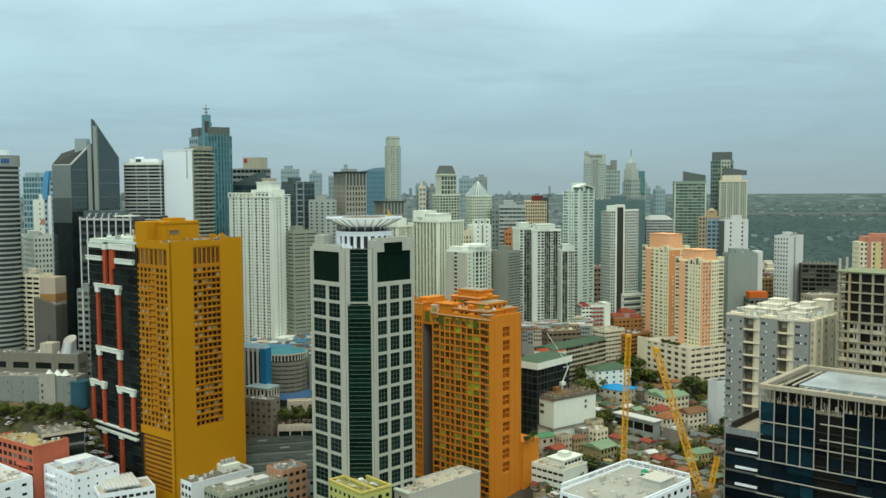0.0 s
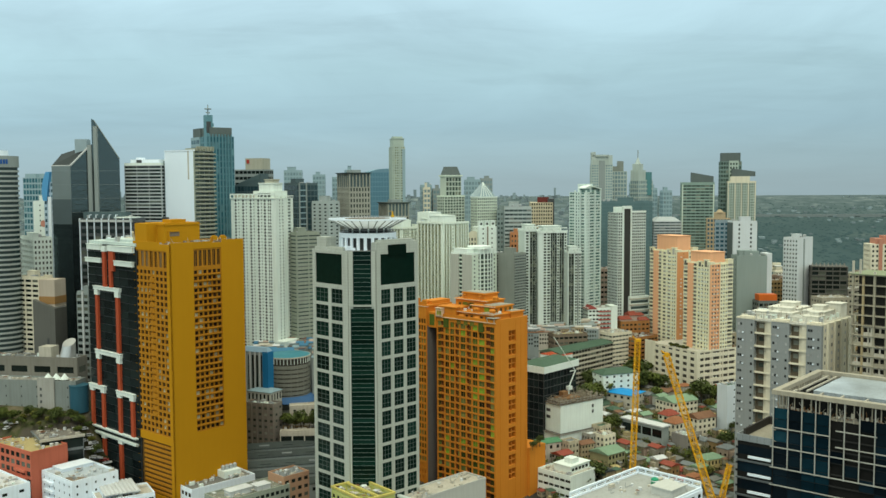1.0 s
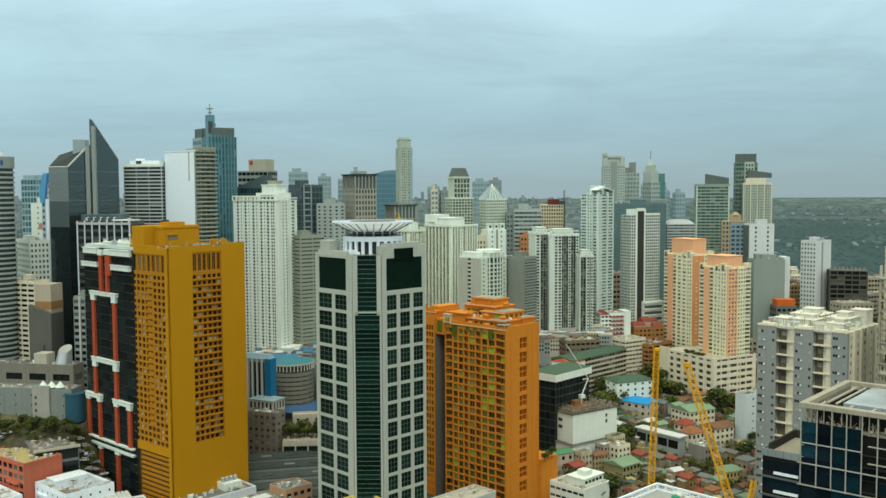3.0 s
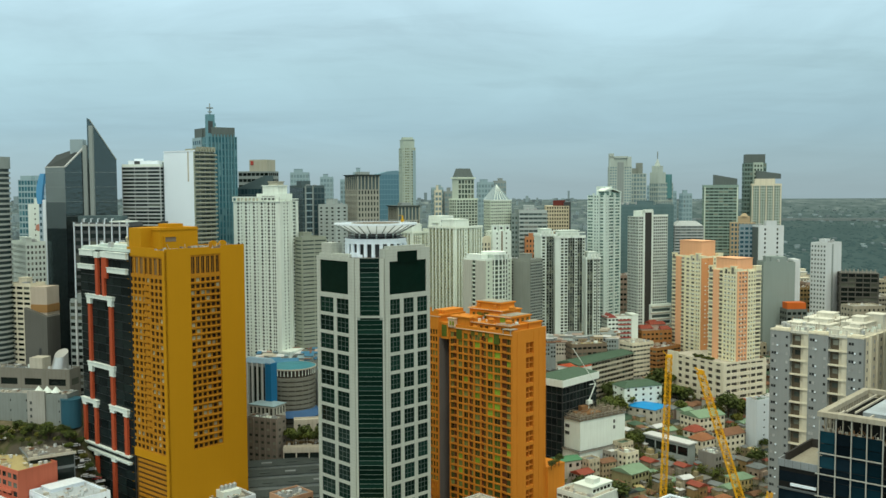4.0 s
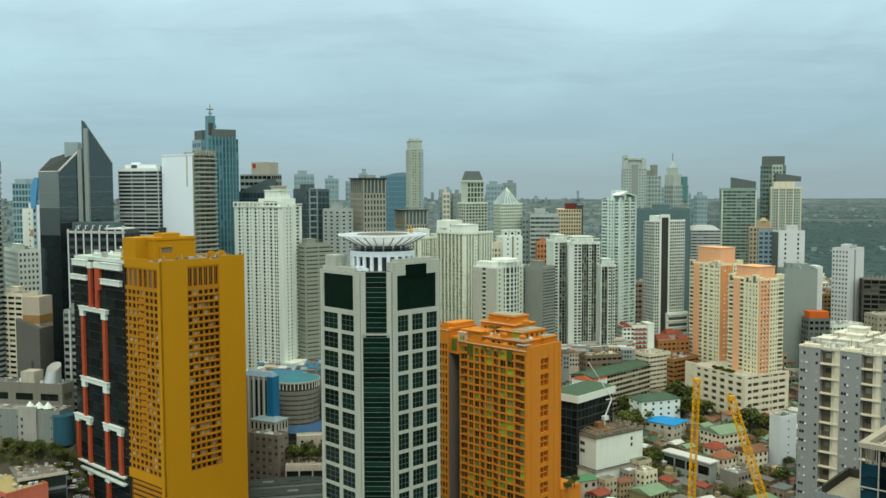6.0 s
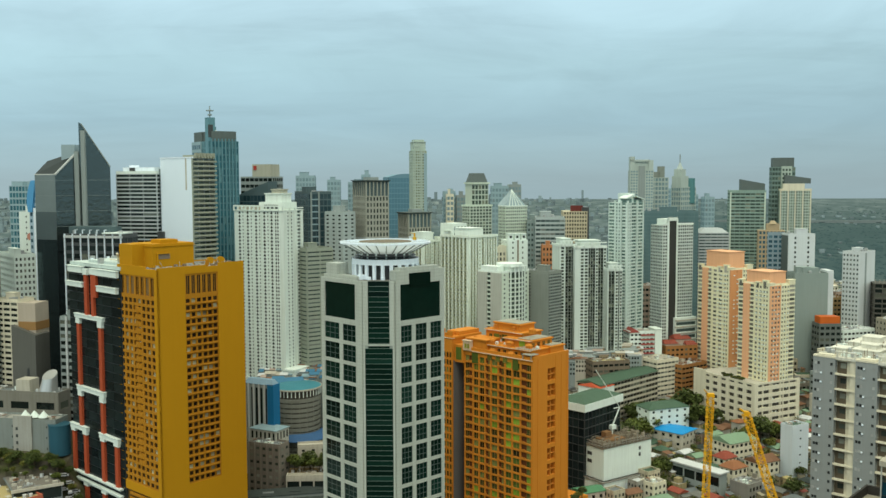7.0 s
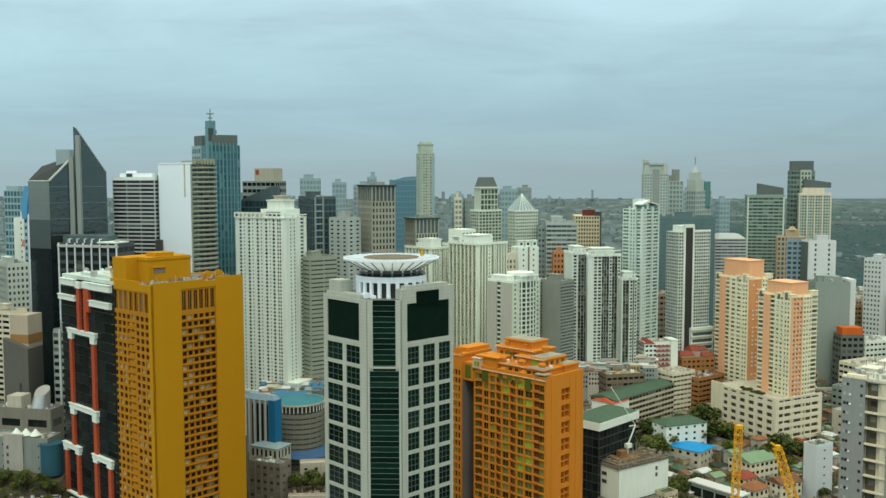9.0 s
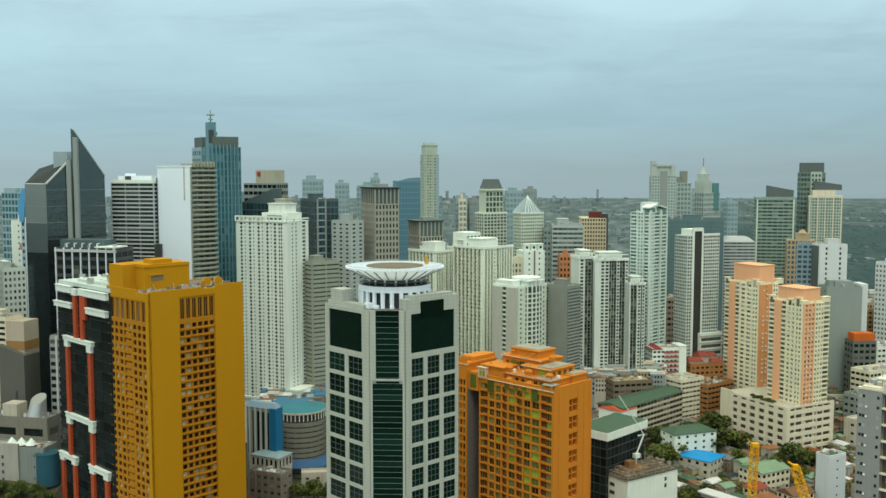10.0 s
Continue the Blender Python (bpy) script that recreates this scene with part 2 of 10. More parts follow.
GL_DARK = glass("dark_glass", (0.004, 0.007, 0.006), (0.014, 0.022, 0.020), (0.13, 0.14, 0.11), 0.16, 0.14, 0.25)
GL_GREEN = glass("green_glass", (0.002, 0.010, 0.007), (0.005, 0.024, 0.017), (0.010, 0.036, 0.027), 0.10, 0.08, 0.12)
# low-contrast pale glass, with distance haze put in its colour
GL_PALE = glass("pale_blue_haze_glass", (0.17, 0.26, 0.285), (0.22, 0.31, 0.335), (0.28, 0.37, 0.39), 0.2, 0.2)
GL_BLUE = glass("blue_glass", (0.02, 0.06, 0.085), (0.04, 0.11, 0.15), (0.10, 0.19, 0.23), 0.2, 0.1)
GL_TEAL = glass("teal_glass", (0.025, 0.10, 0.13), (0.05, 0.17, 0.21), (0.14, 0.28, 0.31), 0.2, 0.1)
GL_GREY = glass("grey_glass", (0.035, 0.055, 0.055), (0.075, 0.11, 0.105), (0.22, 0.24, 0.22), 0.2, 0.15)
GL_HOME = glass("home_glass", (0.025, 0.032, 0.028), (0.085, 0.10, 0.085), (0.28, 0.29, 0.24), 0.3, 0.25)


# ---- facades ----
def fbox(g, face, w, d, u0, u1, t0, t1, z0, z1, slot=0):
    """A box on a wall of a block 0..w, 0..d: u along the wall, t outwards from it."""
    if face == "A":
        g.box(u0, u1, -t1, -t0, z0, z1, slot)
    elif face == "B":
        g.box(-t1, -t0, u0, u1, z0, z1, slot)
    elif face == "C":
        g.box(u0, u1, d + t0, d + t1, z0, z1, slot)
    else:
        g.box(w + t0, w + t1, u0, u1, z0, z1, slot)


def fplace(face, w, d, u, t, z):
    """The pose that stands a pane, made for wall A round its own middle, on a wall."""
    if face == "A":
        return pose(u, -t, z)
    if face == "B":
        return pose(-t, u, z, 0, 0, -90)
    if face == "C":
        return pose(u, d + t, z, 0, 0, 180)
    return pose(w + t, u, z, 0, 0, 90)


def skin(face, w, d, us, zs, hole, t0, t1):
    """A wall sheet with rectangular holes, in one piece: us and zs are rising edges, hole(i, j) tells which cells are open."""
    g, idx = Geo(), {}

    def at(i, j, deep):
        key = (i, j, deep)
        if key not in idx:
            u, z, t = us[i], zs[j], t0 if deep else t1
            idx[key] = len(g.v)
            g.v.append({"A": (u, -t, z), "B": (-t, u, z), "C": (u, d + t, z), "D": (w + t, u, z)}[face])
        return idx[key]

    ni, nj = len(us) - 1, len(zs) - 1
    solid = [[0 <= i < ni and 0 <= j < nj and not hole(i, j) for j in range(-1, nj + 1)] for i in range(-1, ni + 1)]
    for i in range(ni):
        for j in range(nj):
            if not solid[i + 1][j + 1]:
                continue
            g.f.append((at(i, j, 0), at(i + 1, j, 0), at(i + 1, j + 1, 0), at(i, j + 1, 0)))
            for di, dj, p, q in ((-1, 0, (i, j), (i, j + 1)), (1, 0, (i + 1, j + 1), (i + 1, j)), (0, -1, (i + 1, j), (i, j)), (0, 1, (i, j + 1), (i + 1, j + 1))):
                if not solid[i + 1 + di][j + 1 + dj]:
                    g.f.append((at(*p, 0), at(*q, 0), at(*q, 1), at(*p, 1)))
    return g


PANES = {}


def pane_mesh(pw, ph, mats, split=(1, 1), bar=0.0):
    """One window round its own middle: glass, and a grille of bars in front of it."""
    key = (round(pw, 2), round(ph, 2), tuple(m.name for m in mats), split, bar)
    if key not in PANES:
        g = Geo().box(-pw / 2, pw / 2, -0.03, 0.03, -ph / 2, ph / 2)
        if bar:
            us, zs = [-pw / 2], [-ph / 2]
            for lst, n, size in ((us, split[0], pw), (zs, split[1], ph)):
                for i in range(n):
                    lst += [-size / 2 + size * i / n + bar / 2, -size / 2 + size * (i + 1) / n - bar / 2]
                lst.append(size / 2)
            k = skin("A", 0, 0, us, zs, lambda i, j: i % 2 and j % 2, 0.03, 0.10)
            n = len(g.v)
            g.v += k.v
            g.f += [tuple(n + c for c in f) for f in k.f]
            g.m += [1] * len(k.f)
        PANES[key] = g.mesh("window", *mats)
    return PANES[key]


def facade(tw, wall, face, w, d, u0, u1, z0, z1, nb, nf, wf, hf, dep, glz, cap=0, rest=None, sill=0.5, name="window", t0=0.0, into=None):
    """A windowed wall in one piece; panes become parts of tw while cap lasts, then go into the mesh rest."""
    fh, bw = (z1 - z0) / nf, (u1 - u0) / nb
    pw, ph = bw * min(wf, 0.985), fh * hf
    us, zs = [u0], [z0]
    for i in range(nb):
        us += [u0 + (i + 0.5) * bw - pw / 2, u0 + (i + 0.5) * bw + pw / 2]
    for k in range(nf):
        a = z0 + k * fh + (fh - ph) * (1 - sill)
        zs += [a, a + ph]
    us.append(u1)
    zs.append(z1)
    sheet = skin(face, w, d, us, zs, lambda i, j: i % 2 and j % 2, t0, t0 + dep)
    if into is None:
        part("facade", sheet, wall, tw)
    else:
        n = len(into.v)
        into.v += sheet.v
        into.f += [tuple(n + c for c in f) for f in sheet.f]
    me = pane_mesh(pw, ph, (glz,)) if cap else None
    for k in reversed(range(nf)):
        zc = (zs[1 + 2 * k] + zs[2 + 2 * k]) / 2
        for i in range(nb):
            uc = u0 + (i + 0.5) * bw
            if cap > 0:
                part(name, me, None, tw, at=fplace(face, w, d, uc, t0 + 0.06, zc))
                cap -= 1
            elif rest is not None:
                fbox(rest, face, w, d, uc - pw / 2, uc + pw / 2, t0 + 0.02, t0 + 0.09, zc - ph / 2, zc + ph / 2)
    return cap


def roof_kit(tw, w, d, H, seed, wall, par=1.2, rooms=1, units=6):
    """Parapet, lift house, tanks and air-conditioning units on a flat roof."""
    rng = random.Random(seed)
    g = Geo()
    t = 0.35
    g.box(-0.05, w + 0.05, -0.05, t, H, H + par).box(-0.05, w + 0.05, d - t, d + 0.05, H, H + par)
    g.box(-0.05, t, t, d - t, H, H + par).box(w - t, w + 0.05, t, d - t, H, H + par)
    part("parapet", g, wall, tw)
    part("roof", Geo().box(0.1, w - 0.1, 0.1, d - 0.1, H, H + 0.12), ROOF, tw)
    for _ in range(rooms):
        rw, rd, rh = w * rng.uniform(0.3, 0.5), d * rng.uniform(0.3, 0.5), rng.uniform(2.8, 4.5)
        x, y = rng.uniform(0.12, 0.45) * w, rng.uniform(0.2, 0.45) * d
        g = Geo().box(x, x + rw, y, y + rd, H, H + rh).box(x - 0.2, x + rw + 0.2, y - 0.2, y + rd + 0.2, H + rh, H + rh + 0.3)
        g.box(x + rw * 0.3, x + rw * 0.3 + 1.0, y - 0.06, y, H + 0.2, H + 2.2)
        part("lift_house", g, wall, tw)
    for _ in range(units):
        x, y, s = rng.uniform(0.08, 0.88) * w, rng.uniform(0.06, 0.9) * d, rng.uniform(0.7, 1.5)
        if rng.random() < 0.35:
            part("water_tank", Geo().cyl(x, y, s * 0.8, H + 0.3, H + 0.3 + s * 1.7, 12).cyl(x, y, s * 0.85, H + 0.3 + s * 1.7, H + 0.5 + s * 1.7, 12, s * 0.3), STEEL, tw)
        else:
            part("roof_unit", Geo().box(x, x + s * 1.6, y, y + s * 1.2, H + 0.3, H + 0.3 + s).box(x + 0.2, x + s * 1.6 - 0.2, y + 0.2, y + s * 1.2 - 0.2, H + 0.1, H + 0.31), STEEL, tw)


def tower(name, label, P, a, w, d, top, wall, glz, fh=3.2, bay=3.0, wf=0.55, hf=0.5, dep=0.3, cap=12, par=1.2, rooms=1, units=5, seed=1, category="tower", group="", blankA=False, blankB=False, kit=True, backs=True, skip=""):
    """A rectangular block: near corner P, wall A going right from it at a degrees, wall B going left. top: its roof in the world."""
    c, s = math.cos(radians(a)), math.sin(radians(a))
    base = min(ground_z(P[0] + u * c - v * s, P[1] + u * s + v * c) for u in (0, w) for v in (0, d)) - 1.0
    FOOT.append((P, a, w, d))
    tw = thing(name, label, category, pose(P[0], P[1], base, 0, 0, a), group)
    H = top - base
    part("body", Geo().box(0, w, 0, d, 0, H), wall, tw)
    rest, back = Geo(), Geo()
    cap = min(cap, 8 if P[1] > 540 else 24)
    nf = max(1, round(H / fh))
    for face, L, blank in (("A", w, blankA), ("B", d, blankB), ("C", w, blankA), ("D", d, blankB)):
        if blank or face in skip or L < 1.5 or (face in "CD" and not backs):
            continue
        nb = max(1, round(L / bay))
        front = face in "AB"
        left = facade(tw, wall, face, w, d, 0, L, 0, H, nb, nf, wf, hf, dep, glz, cap if front else 0, rest, into=None if front and cap else back)
        if front and cap:
            cap = left
    if back.f:
        part("back_facade" if "A" not in skip and cap else "facade", back, wall, tw)
    if rest.f:
        part("glazing", rest, glz, tw, kind="stuff")
    if kit:
        roof_kit(tw, w, d, H, seed, wall, par, rooms, units)
    return tw, H


def strips(tw, face, w, d, H, fh, spec, wall, glz, slab=None, dep=1.0, z0=0.0):
    """A wall of upright strips, each (from, to, kind, bays): blank wall, rib, punched windows, arched windows, balconies or ribbon glass."""
    gg, sg = Geo(), Geo()
    nf = max(1, round((H - z0) / fh))
    fh = (H - z0) / nf
    if face == "A" and spec[0][0] == 0:
        part("corner_pier", Geo().box(-dep, 0, -dep, 0, z0, H), wall, tw)
    for u0, u1, kind, n in spec:
        wg = Geo()
        if kind == "blank":
            fbox(wg, face, w, d, u0, u1, 0, dep, z0, H)
        elif kind == "rib":
            fbox(wg, face, w, d, u0, u1, 0, dep + 0.3, z0, H + 1.3)
        elif kind in ("win", "small", "arch", "lattice"):
            bw = (u1 - u0) / n
            pw, lo, hi = {"win": (0.62, 0.28, 0.80), "small": (0.42, 0.30, 0.76), "arch": (0.74, 0.14, 0.90), "lattice": (0.72, 0.20, 0.84)}[kind]
            us, zs = [u0], [z0]
            for i in range(n):
                c, r = u0 + (i + 0.5) * bw, pw * bw / 2
                us += [c - r, c - r * 0.45, c + r * 0.45, c + r] if kind == "arch" else [c - r, c + r]
            for k in range(nf):
                zs += [z0 + (k + q) * fh for q in ((lo, 0.60, hi) if kind == "arch" else (lo, hi))]
            us.append(u1)
            zs.append(H)
            if kind == "arch":
                sheet = skin(face, w, d, us, zs, lambda i, j: (i % 4 in (1, 2, 3) and j % 3 == 1) or (i % 4 == 2 and j % 3 == 2), 0, dep)
            else:
                sheet = skin(face, w, d, us, zs, lambda i, j: i % 2 and j % 2, 0, dep)
            wg = sheet
            for k in range(nf):
                for i in range(n):
                    c = u0 + (i + 0.5) * bw
                    fbox(gg, face, w, d, c - pw * bw / 2, c + pw * bw / 2, 0.02, dep * 0.45, z0 + (k + lo) * fh, z0 + (k + hi) * fh)
        elif kind in ("balc", "dim"):
            bw = (u1 - u0) / n
            for k in range(nf):
                z = z0 + k * fh
                for i in range(n):
                    a, b = u0 + i * bw, u0 + (i + 1) * bw
                    fbox(gg, face, w, d, a + 0.12, b - 0.12, 0.02, 0.10, z + 0.1 * fh, z + 0.92 * fh)
                    if kind == "balc":
                        fbox(sg, face, w, d, a + 0.1, b - 0.1, dep * 0.72, dep * 0.86, z + 0.05 * fh, z + 0.34 * fh)
                        if (k * 7 + i * 3) % 5 == 0:
                            fbox(sg, face, w, d, a + 0.3, a + 1.0, 0.15, dep * 0.6, z + 0.2, z + 0.85)
                fbox(sg, face, w, d, u0, u1, 0.1, dep * (0.88 if kind == "balc" else 0.4), z - 0.06 * fh, z + 0.05 * fh)
        elif kind == "glass":
            bw = (u1 - u0) / n
            for k in range(nf):
                z = z0 + k * fh
                for i in range(n):
                    fbox(gg, face, w, d, u0 + i * bw + 0.08, u0 + (i + 1) * bw - 0.08, 0.02, dep * 0.7, z + 0.24 * fh, z + 0.94 * fh)
                fbox(sg, face, w, d, u0, u1, 0.02, dep, z - 0.06 * fh, z + 0.24 * fh)
        if wg.f:
            part({"rib": "rib", "blank": "wall"}.get(kind, "facade"), wg, wall, tw)
    if gg.f:
        part("glazing", gg, glz, tw, kind="stuff")
    if sg.f:
        part("balcony_bank", sg, slab or wall, tw, kind="stuff")


def bays(L, n, kind, rib=0.55, inner=1):
    """n equal strips of one kind between ribs."""
    out, step = [(0, rib, "rib", 1)], (L - rib) / n
    for i in range(n):
        out += [(rib + i * step, (i + 1) * step, kind, inner), ((i + 1) * step, rib + (i + 1) * step, "rib", 1)]
    return out


# ---- ground ----
GROUNDMAT = bpy.data.materials.new("city_ground")
GROUNDMAT.use_nodes = True


def ground_material():
    nt = GROUNDMAT.node_tree
    bsdf = nt.nodes["Principled BSDF"]
    bsdf.inputs["Roughness"].default_value = 0.95
    bsdf.inputs["Specular IOR Level"].default_value = 0.1
    tc = nt.nodes.new("ShaderNodeTexCoord")

    def nz(scale, detail=4.0):
        n = nt.nodes.new("ShaderNodeTexNoise")
        n.inputs["Scale"].default_value, n.inputs["Detail"].default_value = scale, detail
        nt.links.new(tc.outputs["Object"], n.inputs["Vector"])
        return n.outputs[0]

    def ramp_of(src, stops):
        r = nt.nodes.new("ShaderNodeValToRGB")
        e = r.color_ramp.elements
        while len(e) < len(stops):
            e.new(0.5)
        for k, (p, c) in zip(e, stops):
            k.position, k.color = p, (*c, 1)
        nt.links.new(src, r.inputs[0])
        return r.outputs[0]

    town = ramp_of(nz(0.05, 6), [(0.35, (0.042, 0.040, 0.034)), (0.48, (0.085, 0.074, 0.055)), (0.56, (0.055, 0.062, 0.024)), (0.64, (0.16, 0.13, 0.085)), (0.72, (0.045, 0.065, 0.025))])
    # woods colour turned bluish to carry the distance haze
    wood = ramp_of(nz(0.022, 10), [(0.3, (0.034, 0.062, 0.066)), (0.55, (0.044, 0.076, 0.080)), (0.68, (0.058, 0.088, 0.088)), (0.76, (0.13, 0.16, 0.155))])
    sp = nt.nodes.new("ShaderNodeSeparateXYZ")
    nt.links.new(tc.outputs["Object"], sp.inputs[0])
    mr = nt.nodes.new("ShaderNodeMapRange")
    for k, v in (("From Min", 680.0), ("From Max", 800.0)):
        mr.inputs[k].default_value = v
    nt.links.new(sp.outputs["Y"], mr.inputs["Value"])
    mx = nt.nodes.new("ShaderNodeMix")
    mx.data_type = "RGBA"
    nt.links.new(mr.outputs[0], mx.inputs["Factor"])
    nt.links.new(town, mx.inputs["A"])
    nt.links.new(wood, mx.inputs["B"])
    # a built-up plain beyond the woods, and beyond the towers, haze in its colour
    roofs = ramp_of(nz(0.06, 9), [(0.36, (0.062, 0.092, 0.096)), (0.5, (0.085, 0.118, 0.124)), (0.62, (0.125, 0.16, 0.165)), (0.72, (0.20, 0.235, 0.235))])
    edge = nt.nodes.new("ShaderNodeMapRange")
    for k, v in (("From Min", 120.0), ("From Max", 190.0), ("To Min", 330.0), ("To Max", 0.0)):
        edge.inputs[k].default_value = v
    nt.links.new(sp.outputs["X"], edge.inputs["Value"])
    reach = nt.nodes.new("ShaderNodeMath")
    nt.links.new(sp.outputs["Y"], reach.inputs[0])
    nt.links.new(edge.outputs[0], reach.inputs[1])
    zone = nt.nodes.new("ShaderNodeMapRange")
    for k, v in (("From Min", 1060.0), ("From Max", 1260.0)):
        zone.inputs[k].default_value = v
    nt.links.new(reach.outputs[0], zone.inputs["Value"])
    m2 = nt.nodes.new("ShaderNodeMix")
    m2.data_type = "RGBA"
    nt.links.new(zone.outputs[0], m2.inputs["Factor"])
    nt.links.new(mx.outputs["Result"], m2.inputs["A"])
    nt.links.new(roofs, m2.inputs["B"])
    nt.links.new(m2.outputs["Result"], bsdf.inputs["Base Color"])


ground_material()
g = Geo()
ys = sorted({y for y, _ in GROUND} | set(range(420, 800, 10)))
xs = [-4000, -1800, -700] + list(range(-400, 401, 20)) + [700, 1800, 4000]
nx = len(xs)
g.v = [(x, y, ground_z(x, y)) for y in ys for x in xs]
g.f = [(j * nx + i, j * nx + i + 1, (j + 1) * nx + i + 1, (j + 1) * nx + i) for j in range(len(ys) - 1) for i in range(nx - 1)]
tagged(new("ground", g.mesh("ground", GROUNDMAT)), "city ground of streets, lots and woods reaching the horizon", "ground", kind="structure")

# ---- towers, middle distance and beyond ----
def arch_profile(g, face, w, d, u0, u1, z0, rise, t0, t1):
    """A half-round gable standing on a wall."""
    m, r = (u0 + u1) / 2, (u1 - u0) / 2
    n = 14
    arc = [(m + r * math.cos(math.pi * i / n), z0 + rise * math.sin(math.pi * i / n)) for i in range(n + 1)]
    k = len(g.v)
    for t in (t1, t0):
        g.v += [{"A": (u, -t, z), "B": (-t, u, z)}[face] for u, z in arc]
    g.f += [tuple(k + i for i in range(n + 1)), tuple(k + n + 1 + i for i in reversed(range(n + 1)))]
    g.f += [(k + i, k + n + 1 + i, k + n + 2 + i, k + i + 1) for i in range(n)]
    g.m += [0] * (n + 2)


CAPGREY = mat("dark_roof_cladding", (0.115, 0.14, 0.135), 0.7, 0.1, 0.2)
OLIVEG = glass("olive_cream_glass", (0.09, 0.10, 0.055), (0.23, 0.235, 0.135), (0.38, 0.39, 0.25), 0.3, 0.2)
STEADY = glass("dark_teal_glass", (0.022, 0.045, 0.055), (0.036, 0.070, 0.082), (0.055, 0.095, 0.11), 0.12, 0.12)
BLACKG = glass("charcoal_glass", (0.012, 0.018, 0.017), (0.03, 0.045, 0.04), (0.12, 0.14, 0.12), 0.15, 0.15)
DUSK = glass("olive_glass", (0.035, 0.055, 0.045), (0.07, 0.10, 0.082), (0.20, 0.22, 0.17), 0.2, 0.18)

# white apartment tower with small windows
SHELL = mat("chalky_white_paint", (0.72, 0.79, 0.73), 0.8, 0.06, 0.24)
tw, H = tower("apartment_tower", "white apartment tower with rows of small dark windows", (-101.1, 561.0), 65, 17.3, 31.9, 149.4, SHELL, GL_HOME, 3.3, 2.6, 0.5, 0.48, 0.35, 0, seed=3, kit=False, skip="AB")
spec = [(0, 2.6, "blank", 1), (2.6, 5.4, "arch", 2), (5.4, 6.3, "blank", 1), (6.3, 8.4, "arch", 1)]
for i in range(4):
    u = 8.4 + 5.5 * i
    spec += [(u, u + 0.5, "rib", 1), (u + 0.5, u + 2.2, "small", 1), (u + 2.2, u + 2.6, "blank", 1), (u + 2.6, u + 4.7, "arch", 1), (u + 4.7, u + 5.5, "blank", 1)]
strips(tw, "B", 17.3, 31.9, H, 1.9, spec + [(30.4, 31.9, "blank", 1)], SHELL, GL_DARK, dep=0.5, z0=28)
part("lower_wall", Geo().box(-0.9, 0, 0, 31.9, 0, 28).box(-1.6, 0, -0.3, 32.2, 27.2, 28.4), SHELL, tw)
strips(tw, "A", 17.3, 31.9, H, 1.9, [(0, 2.2, "blank", 1), (2.2, 5.0, "small", 1), (5.0, 5.4, "rib", 1), (5.4, 8.2, "small", 1), (8.2, 10.0, "blank", 1), (10.0, 10.5, "rib", 1), (10.5, 12.0, "blank", 1), (12.0, 15.0, "balc", 1), (15.0, 17.3, "blank", 1)], SHELL, GL_GREY, dep=0.5)
part("parapet", Geo().box(-1.0, 17.6, -0.6, 32.2, H, H + 0.5).box(-1.0, -0.5, -0.6, 32.2, H + 2.2, H + 3.0).box(-1.0, 17.6, -0.6, 0.2, H + 1.2, H + 1.8), SHELL, tw)
for i in range(13):
    part("roof_post", Geo().box(-1.0, -0.4, -0.4 + 2.68 * i, 0.1 + 2.68 * i, H + 0.5, H + 2.2), SHELL, tw)
part("roof_loggia", Geo().box(0.6, 12, 17, 31, H + 0.5, H + 2.4), LIGHTCONC, tw)
part("penthouse", Geo().box(3, 15, 2, 18, H + 0.5, H + 4.6).box(4, 13, 4, 14.5, H + 4.6, H + 9.0).box(3.6, 13.4, 3.6, 14.9, H + 8.8, H + 9.4), SHELL, tw)
# dark sheet on the penthouse wall stands for a terrace's shade
part("shaded_terrace", Geo().box(2.9, 3.0, 5.5, 14.5, H + 1.0, H + 3.2), DARKMETAL, tw)
part("roof_terrace", Geo().box(5, 11, 5, 11, H + 9.4, H + 11).box(4.6, 11.4, 4.6, 11.4, H + 11, H + 11.6), BEIGE, tw)
pod = part("podium", Geo().box(-2, 24, -7, -0.6, 0, 34).box(-2.4, 24.4, -7.4, -0.6, 34, 35), SHELL, tw)
for k in range(5):
    for i in range(6):
        part("window", pane_mesh(1.7, 2.0, (GL_HOME,)), None, pod, at=pose(0.8 + 3.6 * i, -7.03, 31 - 4.2 * k))

tower("office_block", "olive grey office block with ribbon windows", (-90.1, 568.0), 40, 16, 14, 128.1, OLIVE, GL_GREY, 2.3, 7.5, 0.94, 0.32, 0.5, 16, seed=4)

# ribbed dark office tower and its lower wing
RIBW = mat("grey_rib", (0.50, 0.52, 0.51), 0.6, 0.05, 0.1)
tw, H = tower("office_tower", "dark glass office tower with white vertical ribs", (-171.4, 518.0), 78, 14, 31.5, 138.6, DARKMETAL, GL_DARK, 3.9, 4.5, 0.92, 0.6, 0.2, 30, seed=5, units=8)
for i in range(8):
    part("rib", Geo().box(-0.9, -0.2, 4.4 * i, 4.4 * i + 0.42, 0, H + 1.2), COOLWHITE, tw)
part("roof_rail", Geo().box(-0.9, 0, -0.5, 31.5, H - 0.8, H + 0.4), RIBW, tw)
part("dark_penthouse", Geo().box(3, 13, 8, 31, H, H + 4.5), mat("dark_teal_cladding", (0.085, 0.125, 0.132), 0.5, 0.1, 0.1), tw)
part("white_canopy", Geo().box(-1.2, 9, -0.5, 10, H + 1.3, H + 1.9).box(-0.8, 8, 0, 1, H, H + 1.3), WHITE, tw)
